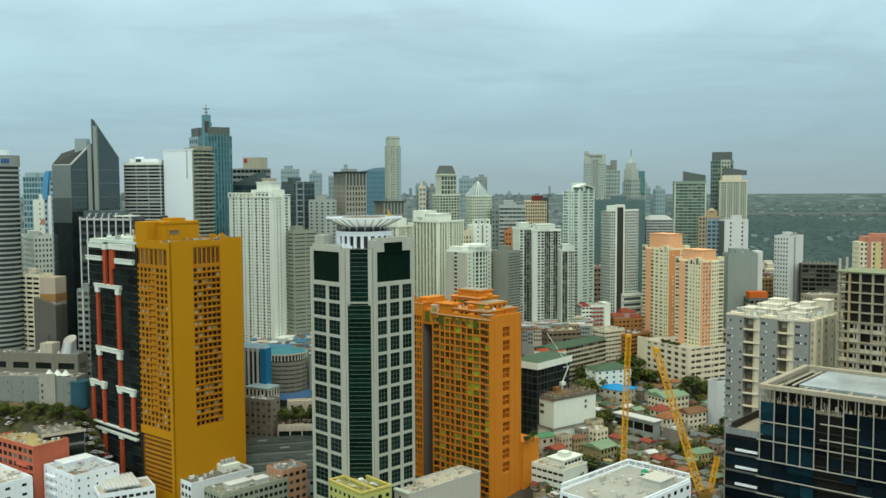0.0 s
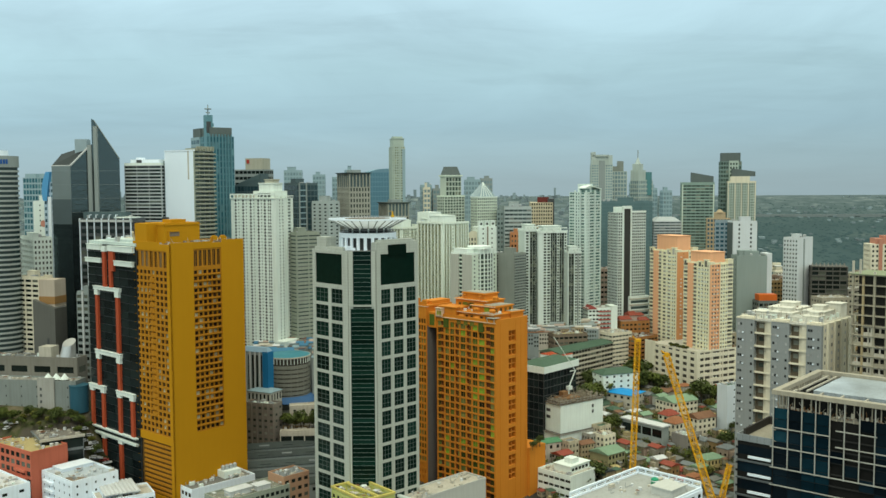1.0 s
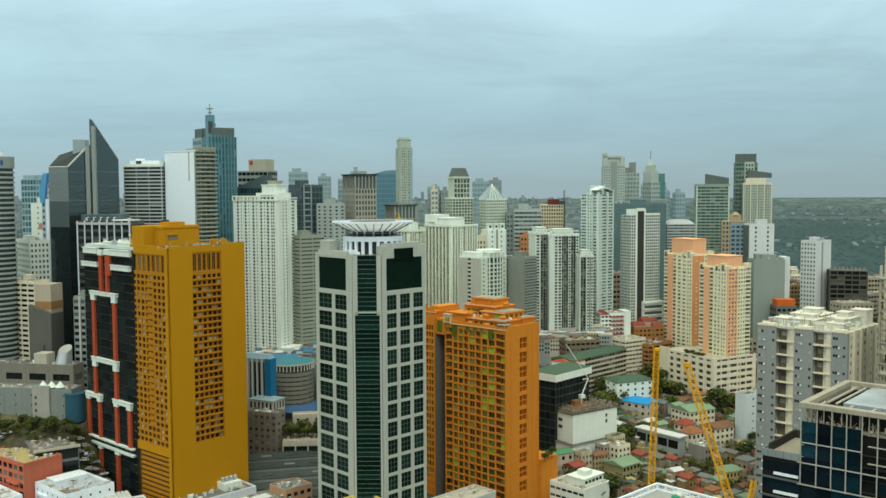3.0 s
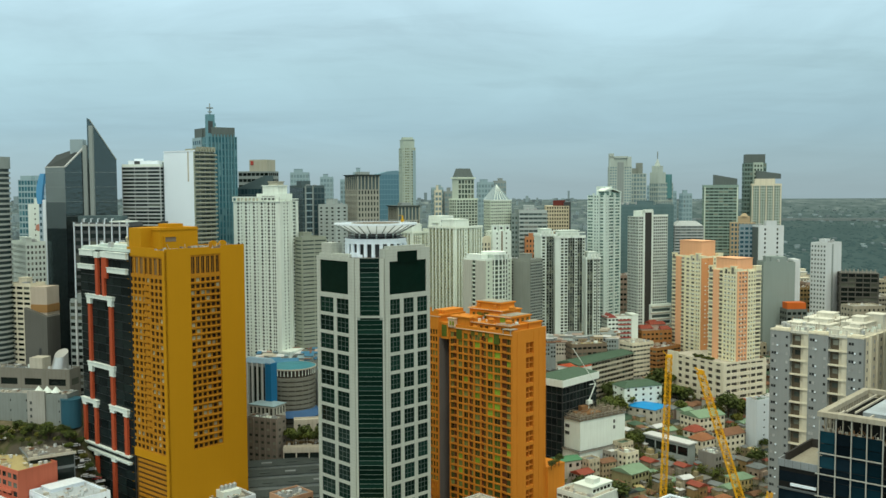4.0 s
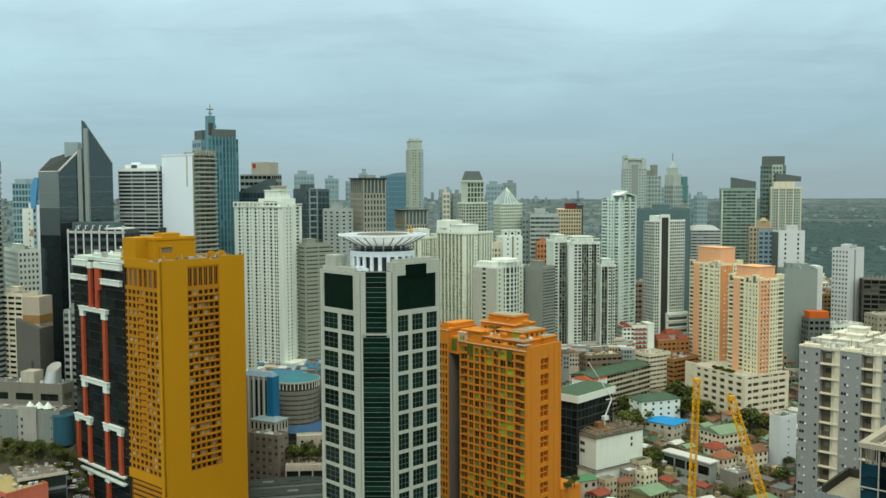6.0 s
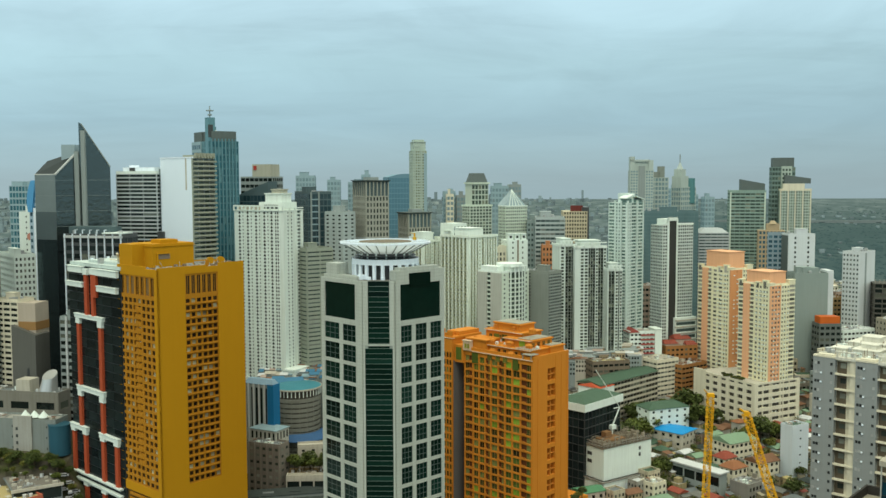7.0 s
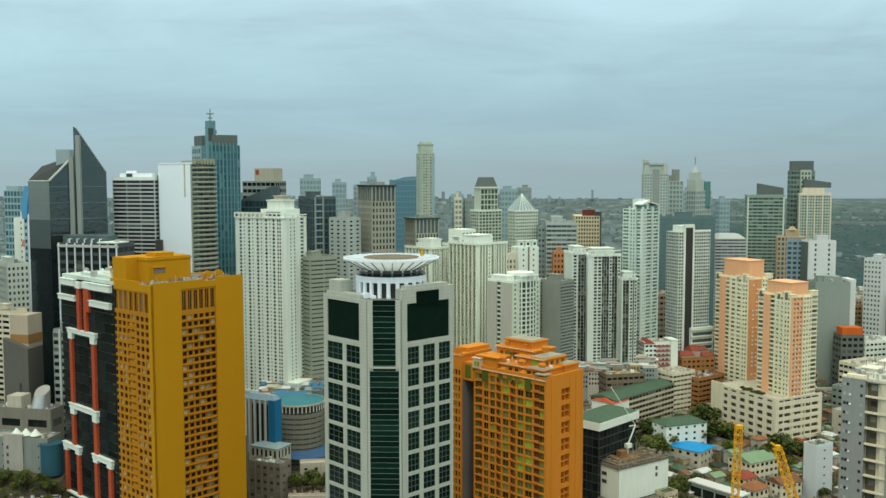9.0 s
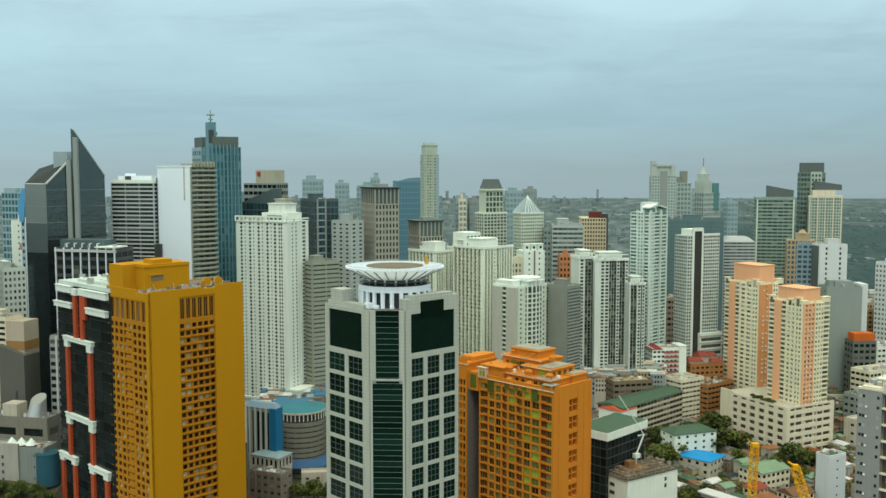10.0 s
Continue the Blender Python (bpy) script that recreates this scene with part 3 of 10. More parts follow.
for i in range(5):
    part("steel_frame", Geo().box(1, 1.4, 10 + 4 * i, 10.4 + 4 * i, H, H + 3.2).box(1, 3, 10 + 4 * i, 10.4 + 4 * i, H + 2.8, H + 3.2), COOLWHITE, tw)
tw, H = tower("office_block", "grey banded wing with a white corner rib", (-191.3, 505.0), 78, 12, 6.5, 100.5, GREYWALL, GL_DARK, 3.4, 6.0, 0.97, 0.55, 0.4, 6, seed=55)
part("rib", Geo().box(-0.9, -0.2, 2.4, 3.4, 0, H + 1), RIBW, tw)

tw, H = tower("office_tower", "white and black banded office tower", (-165.3, 553.0), 80, 16, 22.6, 169.2, mat("pale_band_panel", (0.46, 0.50, 0.50), 0.7, 0.06, 0.2), BLACKG, 2.0, 7.5, 0.985, 0.62, 0.4, 30, seed=6, kit=False)
part("parapet", Geo().box(-0.2, 16, -0.2, 22.8, H, H + 1.4), WHITE, tw)
part("penthouse", Geo().box(2, 14, 2, 20, H + 1.4, H + 3.4).box(5, 8, 14, 18, H + 3.4, H + 4.6), COOLWHITE, tw)
part("sign_box", Geo().box(1.4, 2, 13, 16, H + 1.2, H + 3.2), DARKMETAL, tw)
part("dark_return", Geo().box(-0.6, 17, -3.6, -0.1, 0, H - 30), DARKMETAL, tw)
part("stair_core", Geo().box(3, 14, -3.4, 0, H - 30, H + 2.5), mat("dark_teal_cladding", (0.085, 0.125, 0.132), 0.5, 0.1, 0.1), tw)

# tower with a blank white wall and curved balconies
tw, H = tower("apartment_tower", "tower with a blank white side wall and olive balconies", (-142.6, 540.0), 55, 14.2, 25.6, 176.9, mat("white_cladding", (0.82, 0.92, 1.0), 0.4, 0.015, 0.02, 0.5), GL_HOME, 3.4, 4.0, 0.8, 0.6, 0.2, 0, blankB=True, seed=7, kit=False, skip="A")
strips(tw, "A", 14.2, 25.6, H, 2.35, [(0, 14.2, "dim", 4)], OLIVE, DUSK, OLIVE, 0.6)
nf = int(H / 2.35)
for k in range(nf):
    z = H - 1.2 - 2.35 * k
    pts = [(14.4, 0.2)] + [(14.4 - 14.0 * i / 10, -0.6 - 2.6 * math.sin(math.pi * min(1, i / 10 + 0.12))) for i in range(11)] + [(0.2, 0.2)]
    part("balcony", Geo().prism(pts[::-1], z - 0.85, z), mat("olive_balcony", (0.33, 0.345, 0.275), 0.8, 0.08, 0.3), tw, "olive grey curved balcony")
g = Geo().box(0.5, 14, -0.4, 8, H, H + 1.6)
for i in range(7):
    g.box(1 + 1.9 * i, 2 + 1.9 * i, -1.4, -0.2, H, H + 2.6)
part("parapet", g, mat("olive_balcony", (0.33, 0.345, 0.275)), tw)
part("wall_groove", Geo().box(-0.12, 0.02, 4.6, 5.6, H - 16, H + 0.4), LIGHTCONC, tw)
part("coping", Geo().box(-0.2, 0.6, -0.2, 25.8, H, H + 0.7), COOLWHITE, tw)

# teal tower with the mast
tw, H = tower("office_tower", "teal glass high-rise office tower with a rooftop mast", (-146.8, 590.0), 35, 16.2, 29.5, 187.7, mat("teal_cladding", (0.10, 0.215, 0.245), 0.5, 0.07, 0.1), GL_TEAL, 3.9, 2.2, 0.8, 0.8, 0.2, 20, seed=8, kit=False)
for i in range(8):
    part("fin", Geo().box(2.0 * i + 0.2, 2.0 * i + 0.75, -1.0, -0.1, 0, H + 1.2), mat("teal_metal", (0.12, 0.25, 0.29), 0.5, 0.05, 0.05), tw)
part("light_bay", Geo().box(-0.8, 0, 14, 29, H - 22, H), HAZEBLUE, tw)
for k in range(5):
    for i in range(4):
        part("window", pane_mesh(2.4, 2.4, (GL_BLUE,)), None, tw, at=pose(-0.85, 16 + 3.5 * i, H - 3 - 4.2 * k, 0, 0, -90))
part("crown", Geo().box(1, 15.5, 1, 14, H, H + 5.5).box(0, 15, 14, 27, H, H + 5.5), CAPGREY, tw)
part("mast_shaft", Geo().box(-0.6, 3.4, 1.5, 6.5, H - 25, H + 13).box(1.2, 4.4, 2.5, 5.5, H, H + 8), mat("teal_metal", (0.16, 0.30, 0.34)), tw)
part("dark_niche", Geo().box(-0.7, 2.2, 1.42, 1.5, H + 2, H + 9), DARKMETAL, tw)
part("dish", Geo().box(3.3, 4.6, 2, 5, H + 3, H + 6), WHITE, tw)
part("mast", Geo().rod((1.4, 4, H + 13), (1.4, 4, H + 19.5), 0.32, 6).cyl(1.4, 4, 1.2, H + 14.2, H + 14.9, 12).cyl(1.4, 4, 2.1, H + 16.6, H + 17.1, 16), GREYWALL, tw)

tw, H = tower("office_tower", "beige and grey office tower with a stepped top", (-122.9, 640.0), 75, 14, 21.2, 168, GREYWALL, GL_DARK, 3.9, 3.0, 0.9, 0.5, 0.3, 6, seed=9, kit=False)
part("top_block", Geo().box(1, 13, 1.5, 14, H, H + 7.5), BEIGE, tw)
part("red_sign", Geo().box(0.7, 1.0, 11, 13, H + 4, H + 6.6), mat("red_sign_paint", (0.4, 0.05, 0.04)), tw)
tw, H = tower("office_block", "dark teal glass block with a slanting roof", (-121.7, 622.0), 75, 12, 18.9, 157, mat("dark_teal_cladding", (0.085, 0.125, 0.132), 0.5, 0.1, 0.1), STEADY, 3.9, 2.5, 0.92, 0.85, 0.1, 6, seed=59, kit=False)
part("sloped_top", Geo().prism([(0, 0), (12, 0), (12, 18.9), (0, 18.9)], H, [H + 8, H + 8, H + 0.4, H + 0.4]), mat("dark_teal_cladding", (0.085, 0.125, 0.132), 0.5, 0.1, 0.1), tw)

tw, H = tower("office_tower", "dark teal glass office block", (-101.0, 640.0), 30, 14.8, 24.0, 157.6, mat("dark_teal_cladding", (0.085, 0.125, 0.132), 0.5, 0.1, 0.1), STEADY, 3.8, 2.5, 0.88, 0.8, 0.12, 6, seed=10)
for u in (1.2, 6.2):
    part("pale_pier", Geo().box(u, u + 0.9, -0.6, -0.1, 0, H + 1), GREYWALL, tw)
for k in range(20):
    part("bracket", Geo().box(2.1, 6.2, -0.5, -0.2, H - 4 - 3.8 * k, H - 3.3 - 3.8 * k), HAZEBLUE, tw)
tower("apartment_block", "light grey apartment block", (-79.1, 632.0), 55, 11.2, 14.6, 145.5, mat("pale_blue_grey_wall", (0.42, 0.48, 0.47), 0.8, 0.06, 0.2), GL_DARK, 2.4, 5.0, 0.4, 0.4, 0.3, 6, seed=11)


def crowned(P, a, w, d, top, seed):
    tw, H = tower("office_tower", "brown stone office tower with a flared crown", P, a, w, d, top, mat("brown_grey_stone", (0.33, 0.335, 0.285), 0.8, 0.08, 0.25), BLACKG, 3.6, 2.0, 0.5, 0.62, 0.4, 12, seed=seed, kit=False)
    part("crown_glass", Geo().box(0.4, w - 0.4, 0.4, d - 0.4, H, H + 8.5), mat("dark_teal_cladding", (0.085, 0.125, 0.132), 0.5, 0.1, 0.1), tw)
    for i in range(7):
        u = w * i / 6
        part("crown_fin", Geo().box(u - 0.35, u + 0.35, -0.3, 0.5, H, H + 8.5), mat("brown_grey_stone", (0.33, 0.335, 0.285)), tw)
        v = d * i / 6
        part("crown_fin", Geo().box(-0.3, 0.5, v - 0.35, v + 0.35, H, H + 8.5), mat("brown_grey_stone", (0.33, 0.335, 0.285)), tw)
    part("crown_roof", Geo().prism([(0, 0), (w, 0), (w, d), (0, d)], H + 8.5, H + 9.6, [(-1.5, -1.5), (w + 1.5, -1.5), (w + 1.5, d + 1.5), (-1.5, d + 1.5)]), CAPGREY, tw)
    part("roof_house", Geo().box(w * 0.3, w * 0.75, d * 0.3, d * 0.7, H + 9.6, H + 11.5), GREYWALL, tw)


crowned((-65.7, 640.0), 25, 14.4, 25.0, 156.0, 12)
crowned((-41.4, 664.0), 30, 15.8, 14.4, 135.5, 15)
tw, H = tower("office_tower", "blue glass office slab with a curved roof", (-63.3, 775.0), 15, 20.6, 22.7, 167.5, mat("slab_blue_panel", (0.15, 0.27, 0.34), 0.5, 0.05, 0.08), mat("slab_blue_glass", (0.10, 0.215, 0.285), 0.2, 0.06, 0.05, 0.4), 3.9, 2.2, 0.92, 0.88, 0.1, 6, seed=13, kit=False)
part("curved_roof", Geo().prism([(0, 0), (7, 0), (14, 0), (20.6, 0), (20.6, 22), (14, 22), (7, 22), (0, 22)], H, [H + 0.5, H + 2.4, H + 3, H + 2, H + 2, H + 3, H + 2.4, H + 0.5]), mat("slab_blue_panel", (0.15, 0.27, 0.34)), tw)
# red is taken out of this cream for distance haze
tw, H = tower("skyscraper", "slender cream residential skyscraper", (-41.4, 720.0), 12, 9.3, 16.9, 186, mat("warm_olive_cream", (0.41, 0.485, 0.42), 0.8, 0.07, 0.25), OLIVEG, 1.9, 1.55, 0.6, 0.5, 0.3, 6, seed=14, kit=False)
part("crown", Geo().box(0.5, 8.8, 0.6, 16, H, H + 5.6).box(0.2, 9.1, 0.2, 16.6, H + 5.6, H + 6.2).box(1.5, 3.5, 0.4, 0.6, H + 2.2, H + 4.6), mat("warm_olive_cream", (0.41, 0.485, 0.42)), tw)
part("roof_house", Geo().box(0.9, 8.2, 3, 12, H + 6.2, H + 7.6), mat("warm_olive_cream", (0.41, 0.485, 0.42)), tw)
part("side_glass", Geo().box(7.4, 9.6, -0.5, 0, 10, H - 2), HAZEBLUE, tw)
for u in (0.6, 5.2):
    part("rib", Geo().box(u, u + 0.9, -0.6, 0, 0, H + 2), mat("warm_olive_cream", (0.41, 0.485, 0.42)), tw)

tw, H = tower("apartment_tower", "cream and green glass tower with a dark domed cap", (-2.4, 676.0), 30, 16.3, 9.7, 149, mat("grey_green_stone", (0.46, 0.52, 0.44), 0.8, 0.07, 0.2), DUSK, 2.1, 2.3, 0.74, 0.66, 0.35, 6, seed=16, kit=False)
part("upper_body", Geo().box(2, 14.8, 1.5, 9.5, H, H + 14), mat("grey_green_stone", (0.44, 0.49, 0.41)), tw)
for k in range(4):
    for i in range(5):
        part("window", pane_mesh(1.8, 2.5, (DUSK,)), None, tw, at=pose(3.4 + 2.5 * i, 1.45, H + 2 + 3.3 * k))
part("cornice", Geo().box(1.2, 15.6, 0.8, 10, H + 14, H + 15).box(-0.5, 16.8, -0.5, 10.2, H - 0.6, H + 0.5), PALE, tw)
part("dome", Geo().prism([(2.4, 1.6), (14.4, 1.6), (14.4, 9.6), (2.4, 9.6)], H + 15, H + 21, [(4.2, 3.4), (12.6, 3.4), (12.6, 8.2), (4.2, 8.2)]), CAPGREY, tw, "dark grey domed cap")

tw, H = tower("office_tower", "pale stone tower with a white glass pyramid top", (21.9, 705.0), 30, 17.0, 9.1, 147.5, PALE, GL_GREY, 2.2, 1.7, 0.6, 0.55, 0.3, 6, seed=17, kit=False)
part("pyramid", Geo().prism([(0.5, 0.5), (16.5, 0.5), (16.5, 12), (0.5, 12)], H + 0.6, H + 11.5, [(8.3, 6), (8.7, 6), (8.7, 6.4), (8.3, 6.4)]), GL_PALE, tw, "pale glass pyramid with white bars")
part("cornice", Geo().box(-0.4, 17.4, -0.4, 9.5, H, H + 0.7), WHITE, tw)
for i in range(1, 6):
    part("pyramid_bar", Geo().rod((0.5 + 16 * i / 6, 0.4, H + 0.6), (8.4, 5.9, H + 11.5), 0.24), WHITE, tw)


RIBCREAM = mat("rib_cream_paint", (0.76, 0.83, 0.74), 0.8, 0.05, 0.2)
BALCREAM = mat("balcony_cream", (0.43, 0.44, 0.29), 0.8, 0.10, 0.3)


def ribbed(P, a, w, d, top, seed, label):
    tw, H = tower("apartment_tower", label, P, a, w, d, top, PALE, DUSK, 3.2, 3.0, 0.5, 0.5, 0.35, 0, seed=seed, kit=False, skip="AB")
    n = max(2, round(d / 3.3))
    strips(tw, "B", w, d, H, 2.15, bays(d, n, "balc", 0.8, 1), RIBCREAM, OLIVEG, BALCREAM, 0.8)
    e = w / 23.4
    spec = bays(8.0, 3, "balc", 0.8) + [(8.0, 9.6, "win", 1), (9.6, 10.2, "rib", 1), (10.2, 12.2, "balc", 1), (12.2, 12.7, "rib", 1), (12.7, 13.6, "dim", 1)]
    spec += [(13.6 + a, 13.6 + b, k, m) for a, b, k, m in bays(9.8, 4, "balc", 0.75)]
    strips(tw, "A", w, d, H, 2.15, [(p * e, q * e, k, m) for p, q, k, m in spec], RIBCREAM, OLIVEG, BALCREAM, 0.8)
    part("parapet", Geo().box(-1.3, w + 0.3, -1.3, -0.3, H + 0.2, H + 1.6).box(-1.3, -0.3, -0.3, d + 0.3, H + 0.2, H + 1.6), RIBCREAM, tw)
    part("penthouse", Geo().box(2, w * 0.6, 3, d * 0.6, H, H + 5.5).box(1.6, w * 0.6 + 0.4, 2.6, d * 0.6 + 0.4, H + 5.2, H + 5.8), WHITE, tw)
    part("water_tank", Geo().cyl(w * 0.75, d * 0.5, min(w, d) * 0.2, H, H + 4.2, 20).cyl(w * 0.75, d * 0.5, min(w, d) * 0.21, H + 4.2, H + 5.2, 20, min(w, d) * 0.08), WHITE, tw)
    part("roof", Geo().box(0.2, w - 0.2, 0.2, d - 0.2, H, H + 0.15), LIGHTCONC, tw)
    rng = random.Random(seed)
    for i in range(6):
        x, y, s, h = rng.uniform(1, w - 5), rng.uniform(0.8, d - 5), rng.uniform(2, 4), rng.uniform(2.2, 5.0)
        part("roof_turret", Geo().box(x, x + s, y, y + s, H, H + h).box(x - 0.2, x + s + 0.2, y - 0.2, y + s + 0.2, H + h, H + h + 0.35).box(x + s * 0.3, x + s * 0.7, y - 0.03, y, H + h * 0.4, H + h * 0.75), COOLWHITE if i % 2 else PALE, tw)
    return tw, H


ribbed((-3.4, 618.0), 45, 23.4, 22.9, 131.5, 18, "pale cream apartment tower with white vertical ribs")
tw, H = ribbed((-31.0, 638.0), 45, 18.3, 22, 127.6, 19, "pale cream apartment tower with white ribs")
part("penthouse", Geo().box(1, 8, 1, 8, H, H + 6.5), WHITE, tw)
tw, H = ribbed((-14.0, 652.0), 45, 20, 14, 128.5, 62, "pale cream apartment tower with white ribs")
part("windowed_penthouse", Geo().box(2, 14, 0.5, 12, H, H + 10), WHITE, tw)
for i in range(4):
    for k in range(2):
        part("window", pane_mesh(1.6, 1.8, (GL_DARK,)), None, tw, at=pose(3.6 + 3 * i, 0.45, H + 3 + 4 * k))
tw, H = tower("apartment_block", "cream block with an arched gable", (13.0, 640.0), 20, 9, 10, 122, CREAM, GL_HOME, 3.2, 2.2, 0.5, 0.6, 0.3, 6, seed=63, kit=False)
g = Geo()
arch_profile(g, "A", 9, 10, 0.5, 8.5, H, 4, -1, 0.1)
part("arched_gable", g, CREAM, tw)

# white tower with a bowed glazed bay between plain walls
tw, H = tower("apartment_tower", "white apartment tower with a bowed window bay", (14.5, 580.0), 45, 22.3, 17.7, 114.6, PALE, GL_GREY, 2.45, 4.4, 0.3, 0.4, 0.25, 20, seed=20, kit=False, blankB=True)
nf = int(H / 2.45)
for k in range(nf):
    z = 2.45 * k
    pts = [(5.0 + 14.6 * i / 10, -0.3 - 1.7 * math.sin(math.pi * i / 10)) for i in range(11)] + [(19.6, 0.1), (5.0, 0.1)]
    part("bay_band", Geo().prism(pts, z - 0.3, z + 0.45), PALE, tw)
pts = [(5.2 + 14.2 * i / 10, -0.1 - 1.5 * math.sin(math.pi * i / 10)) for i in range(11)] + [(19.4, 0.1), (5.2, 0.1)]
part("bay_glass", Geo().prism(pts, 0, H), DUSK, tw)
for i in range(1, 10, 2):
    x, y = pts[i]
    part("bay_mullion", Geo().box(x - 0.3, x + 0.3, y - 0.5, y + 0.2, 0, H + 0.4), WHITE, tw)
strips(tw, "B", 22.3, 17.7, H, 2.45, [(0, 7.6, "blank", 1), (7.6, 10.4, "balc", 1), (10.4, 17.7, "blank", 1)], mat("grey_beige_wall", (0.47, 0.48, 0.42), 0.8, 0.06, 0.25), DUSK, PALE, 0.9)
for i in range(5):
    part("pergola_post", Geo().box(6.0 + 3.2 * i, 6.6 + 3.2 * i, -1.2, -0.6, H, H + 2.8), WHITE, tw)
part("pergola_beam", Geo().box(5.4, 19.6, -1.4, -0.4, H + 2.8, H + 3.3), WHITE, tw)
part("roof_ring", Geo().cyl(13, 6, 7.5, H + 3.0, H + 4.6, 24).cyl(13, 6, 6.3, H, H + 3.0, 24), WHITE, tw)
part("lift_house", Geo().box(0.4, 6, 4, 16, H, H + 3.4), WHITE, tw)
part("parapet", Geo().box(-0.2, 22.5, -0.2, 0.3, H, H + 1.1).box(-0.2, 0.3, 0.3, 17.9, H, H + 1.1), WHITE, tw)

SLATEGR = mat("dark_slate_wall", (0.235, 0.26, 0.23), 0.8, 0.08, 0.2)
tw, H = tower("office_block", "dark grey office block with shallow ledges", (40.9, 590.0), 50, 12.5, 15.1, 113.4, SLATEGR, GL_GREY, 1.75, 1.8, 0.7, 0.5, 0.3, 20, seed=21, blankB=True)
for k in range(40):
    part("ledge", Geo().box(0.2, 12.5, -0.75, -0.25, H - 1.75 * (k + 1), H - 1.75 * (k + 1) + 0.5), mat("ledge_grey", (0.34, 0.38, 0.35), 0.8, 0.06, 0.2), tw)
strips(tw, "B", 12.5, 15.1, H, 1.75, [(0, 11.5, "blank", 1), (11.5, 14.4, "win", 1), (14.4, 15.1, "blank", 1)], SLATEGR, GL_DARK, dep=0.4)
tw, H = tower("apartment_tower", "slim white slab tower with roof turrets", (20.6, 640.0), 20, 12.9, 10.6, 129, WHITE, GL_HOME, 3.2, 6.0, 0.15, 0.35, 0.2, 6, seed=22, kit=False)
part("groove", Geo().box(6.0, 7.0, -0.3, -0.2, 0, H), BROWN, tw)
for i in range(3):
    part("turret", Geo().box(0.5 + 4.3 * i, 3.6 + 4.3 * i, 0.5, 4, H, H + 3.4).box(0.2 + 4.3 * i, 3.9 + 4.3 * i, 0.2, 4.3, H + 3.4, H + 3.9), WHITE, tw)
    part("window", pane_mesh(1.4, 1.4, (GL_DARK,)), None, tw, at=pose(2.05 + 4.3 * i, 0.45, H + 1.8))


LATTICE = mat("lattice_white_paint", (0.62, 0.69, 0.64), 0.8, 0.07, 0.25)
SMOKE = glass("smoky_balcony_glass", (0.012, 0.016, 0.013), (0.05, 0.062, 0.048), (0.20, 0.22, 0.16), 0.22, 0.2)
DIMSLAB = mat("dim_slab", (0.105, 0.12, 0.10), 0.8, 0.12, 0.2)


def framed(P, a, w, d, top, seed, spec, side, label):
    """White latticed slab with dark glazed strips: spec and side list the strips of wall A and wall B."""
    tw, H = tower("apartment_tower", label, P, a, w, d, top, LATTICE, BLACKG, 2.9, 1.9, 0.74, 0.66, 0.3, 0, seed=seed, kit=False, skip="AB")
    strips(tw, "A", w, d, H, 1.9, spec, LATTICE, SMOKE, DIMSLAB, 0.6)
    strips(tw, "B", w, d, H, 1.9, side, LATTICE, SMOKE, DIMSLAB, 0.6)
    part("parapet", Geo().box(-0.9, w + 0.3, -0.9, -0.3, H, H + 1.5).box(-0.9, -0.3, -0.3, d + 0.3, H, H + 1.5), WHITE, tw)
    for i in range(4):
        part("parapet_post", Geo().box(w * i / 4, w * i / 4 + 0.8, -0.9, 0.0, H, H + 3.0), WHITE, tw)
    part("roof_beam", Geo().box(-0.5, w, -0.9, -0.3, H + 3.0, H + 3.5), WHITE, tw)
    part("penthouse", Geo().box(w * 0.2, w * 0.8, 2, d, H, H + 4).box(w * 0.15, w * 0.85, 1.6, d + 0.3, H + 4, H + 4.5), LATTICE, tw)


framed((49.6, 612.0), 12, 8.5, 14.0, 127.0, 23, [(0, 2.4, "lattice", 1), (2.4, 2.9, "rib", 1), (2.9, 8.5, "dim", 3)], [(0, 14.0, "blank", 1)], "white framed apartment tower with a dark glazed strip")
framed((58.2, 611.0), 12, 18.6, 12, 126.0, 64, [(0, 2.8, "blank", 1), (2.8, 5.2, "lattice", 1), (5.2, 7.7, "lattice", 1), (7.7, 12.0, "dim", 3), (12.0, 13.7, "lattice", 1), (13.7, 16.9, "dim", 2), (16.9, 18.6, "lattice", 1)], [(0, 12, "blank", 1)], "white framed apartment tower with dark glazed strips between pale window columns")
framed((77.0, 609.0), 12, 8.2, 10, 113.0, 65, [(0, 3.6, "dim", 2), (3.6, 4.0, "rib", 1), (4.0, 5.8, "lattice", 1), (5.8, 6.7, "dim", 1), (6.7, 8.2, "lattice", 1)], [(0, 10, "blank", 1)], "lower white framed apartment tower with dark strips")

CREAMOR = mat("cream_orange_panel", (0.57, 0.50, 0.35), 0.8, 0.06, 0.2)
tw, H = tower("office_tower", "cream office tower with square windows", (64.8, 742.0), -2, 16.5, 24, 143, CREAMOR, GL_DARK, 2.7, 1.9, 0.55, 0.55, 0.3, 6, seed=24, kit=False)
part("dark_side", Geo().box(13, 18, 0.5, 22, 0, H + 3), DARKMETAL, tw)
part("red_sign", Geo().box(5, 14, 3, 4, H, H + 4.2), mat("maroon_sign", (0.14, 0.035, 0.03)), tw)
tower("office_block", "grey banded office block", (41.8, 700.0), -1, 19.3, 24, 139.5, mat("pale_band_wall", (0.40, 0.455, 0.45), 0.8, 0.06, 0.2), GL_GREY, 2.9, 3.0, 0.95, 0.5, 0.3, 6, seed=25)
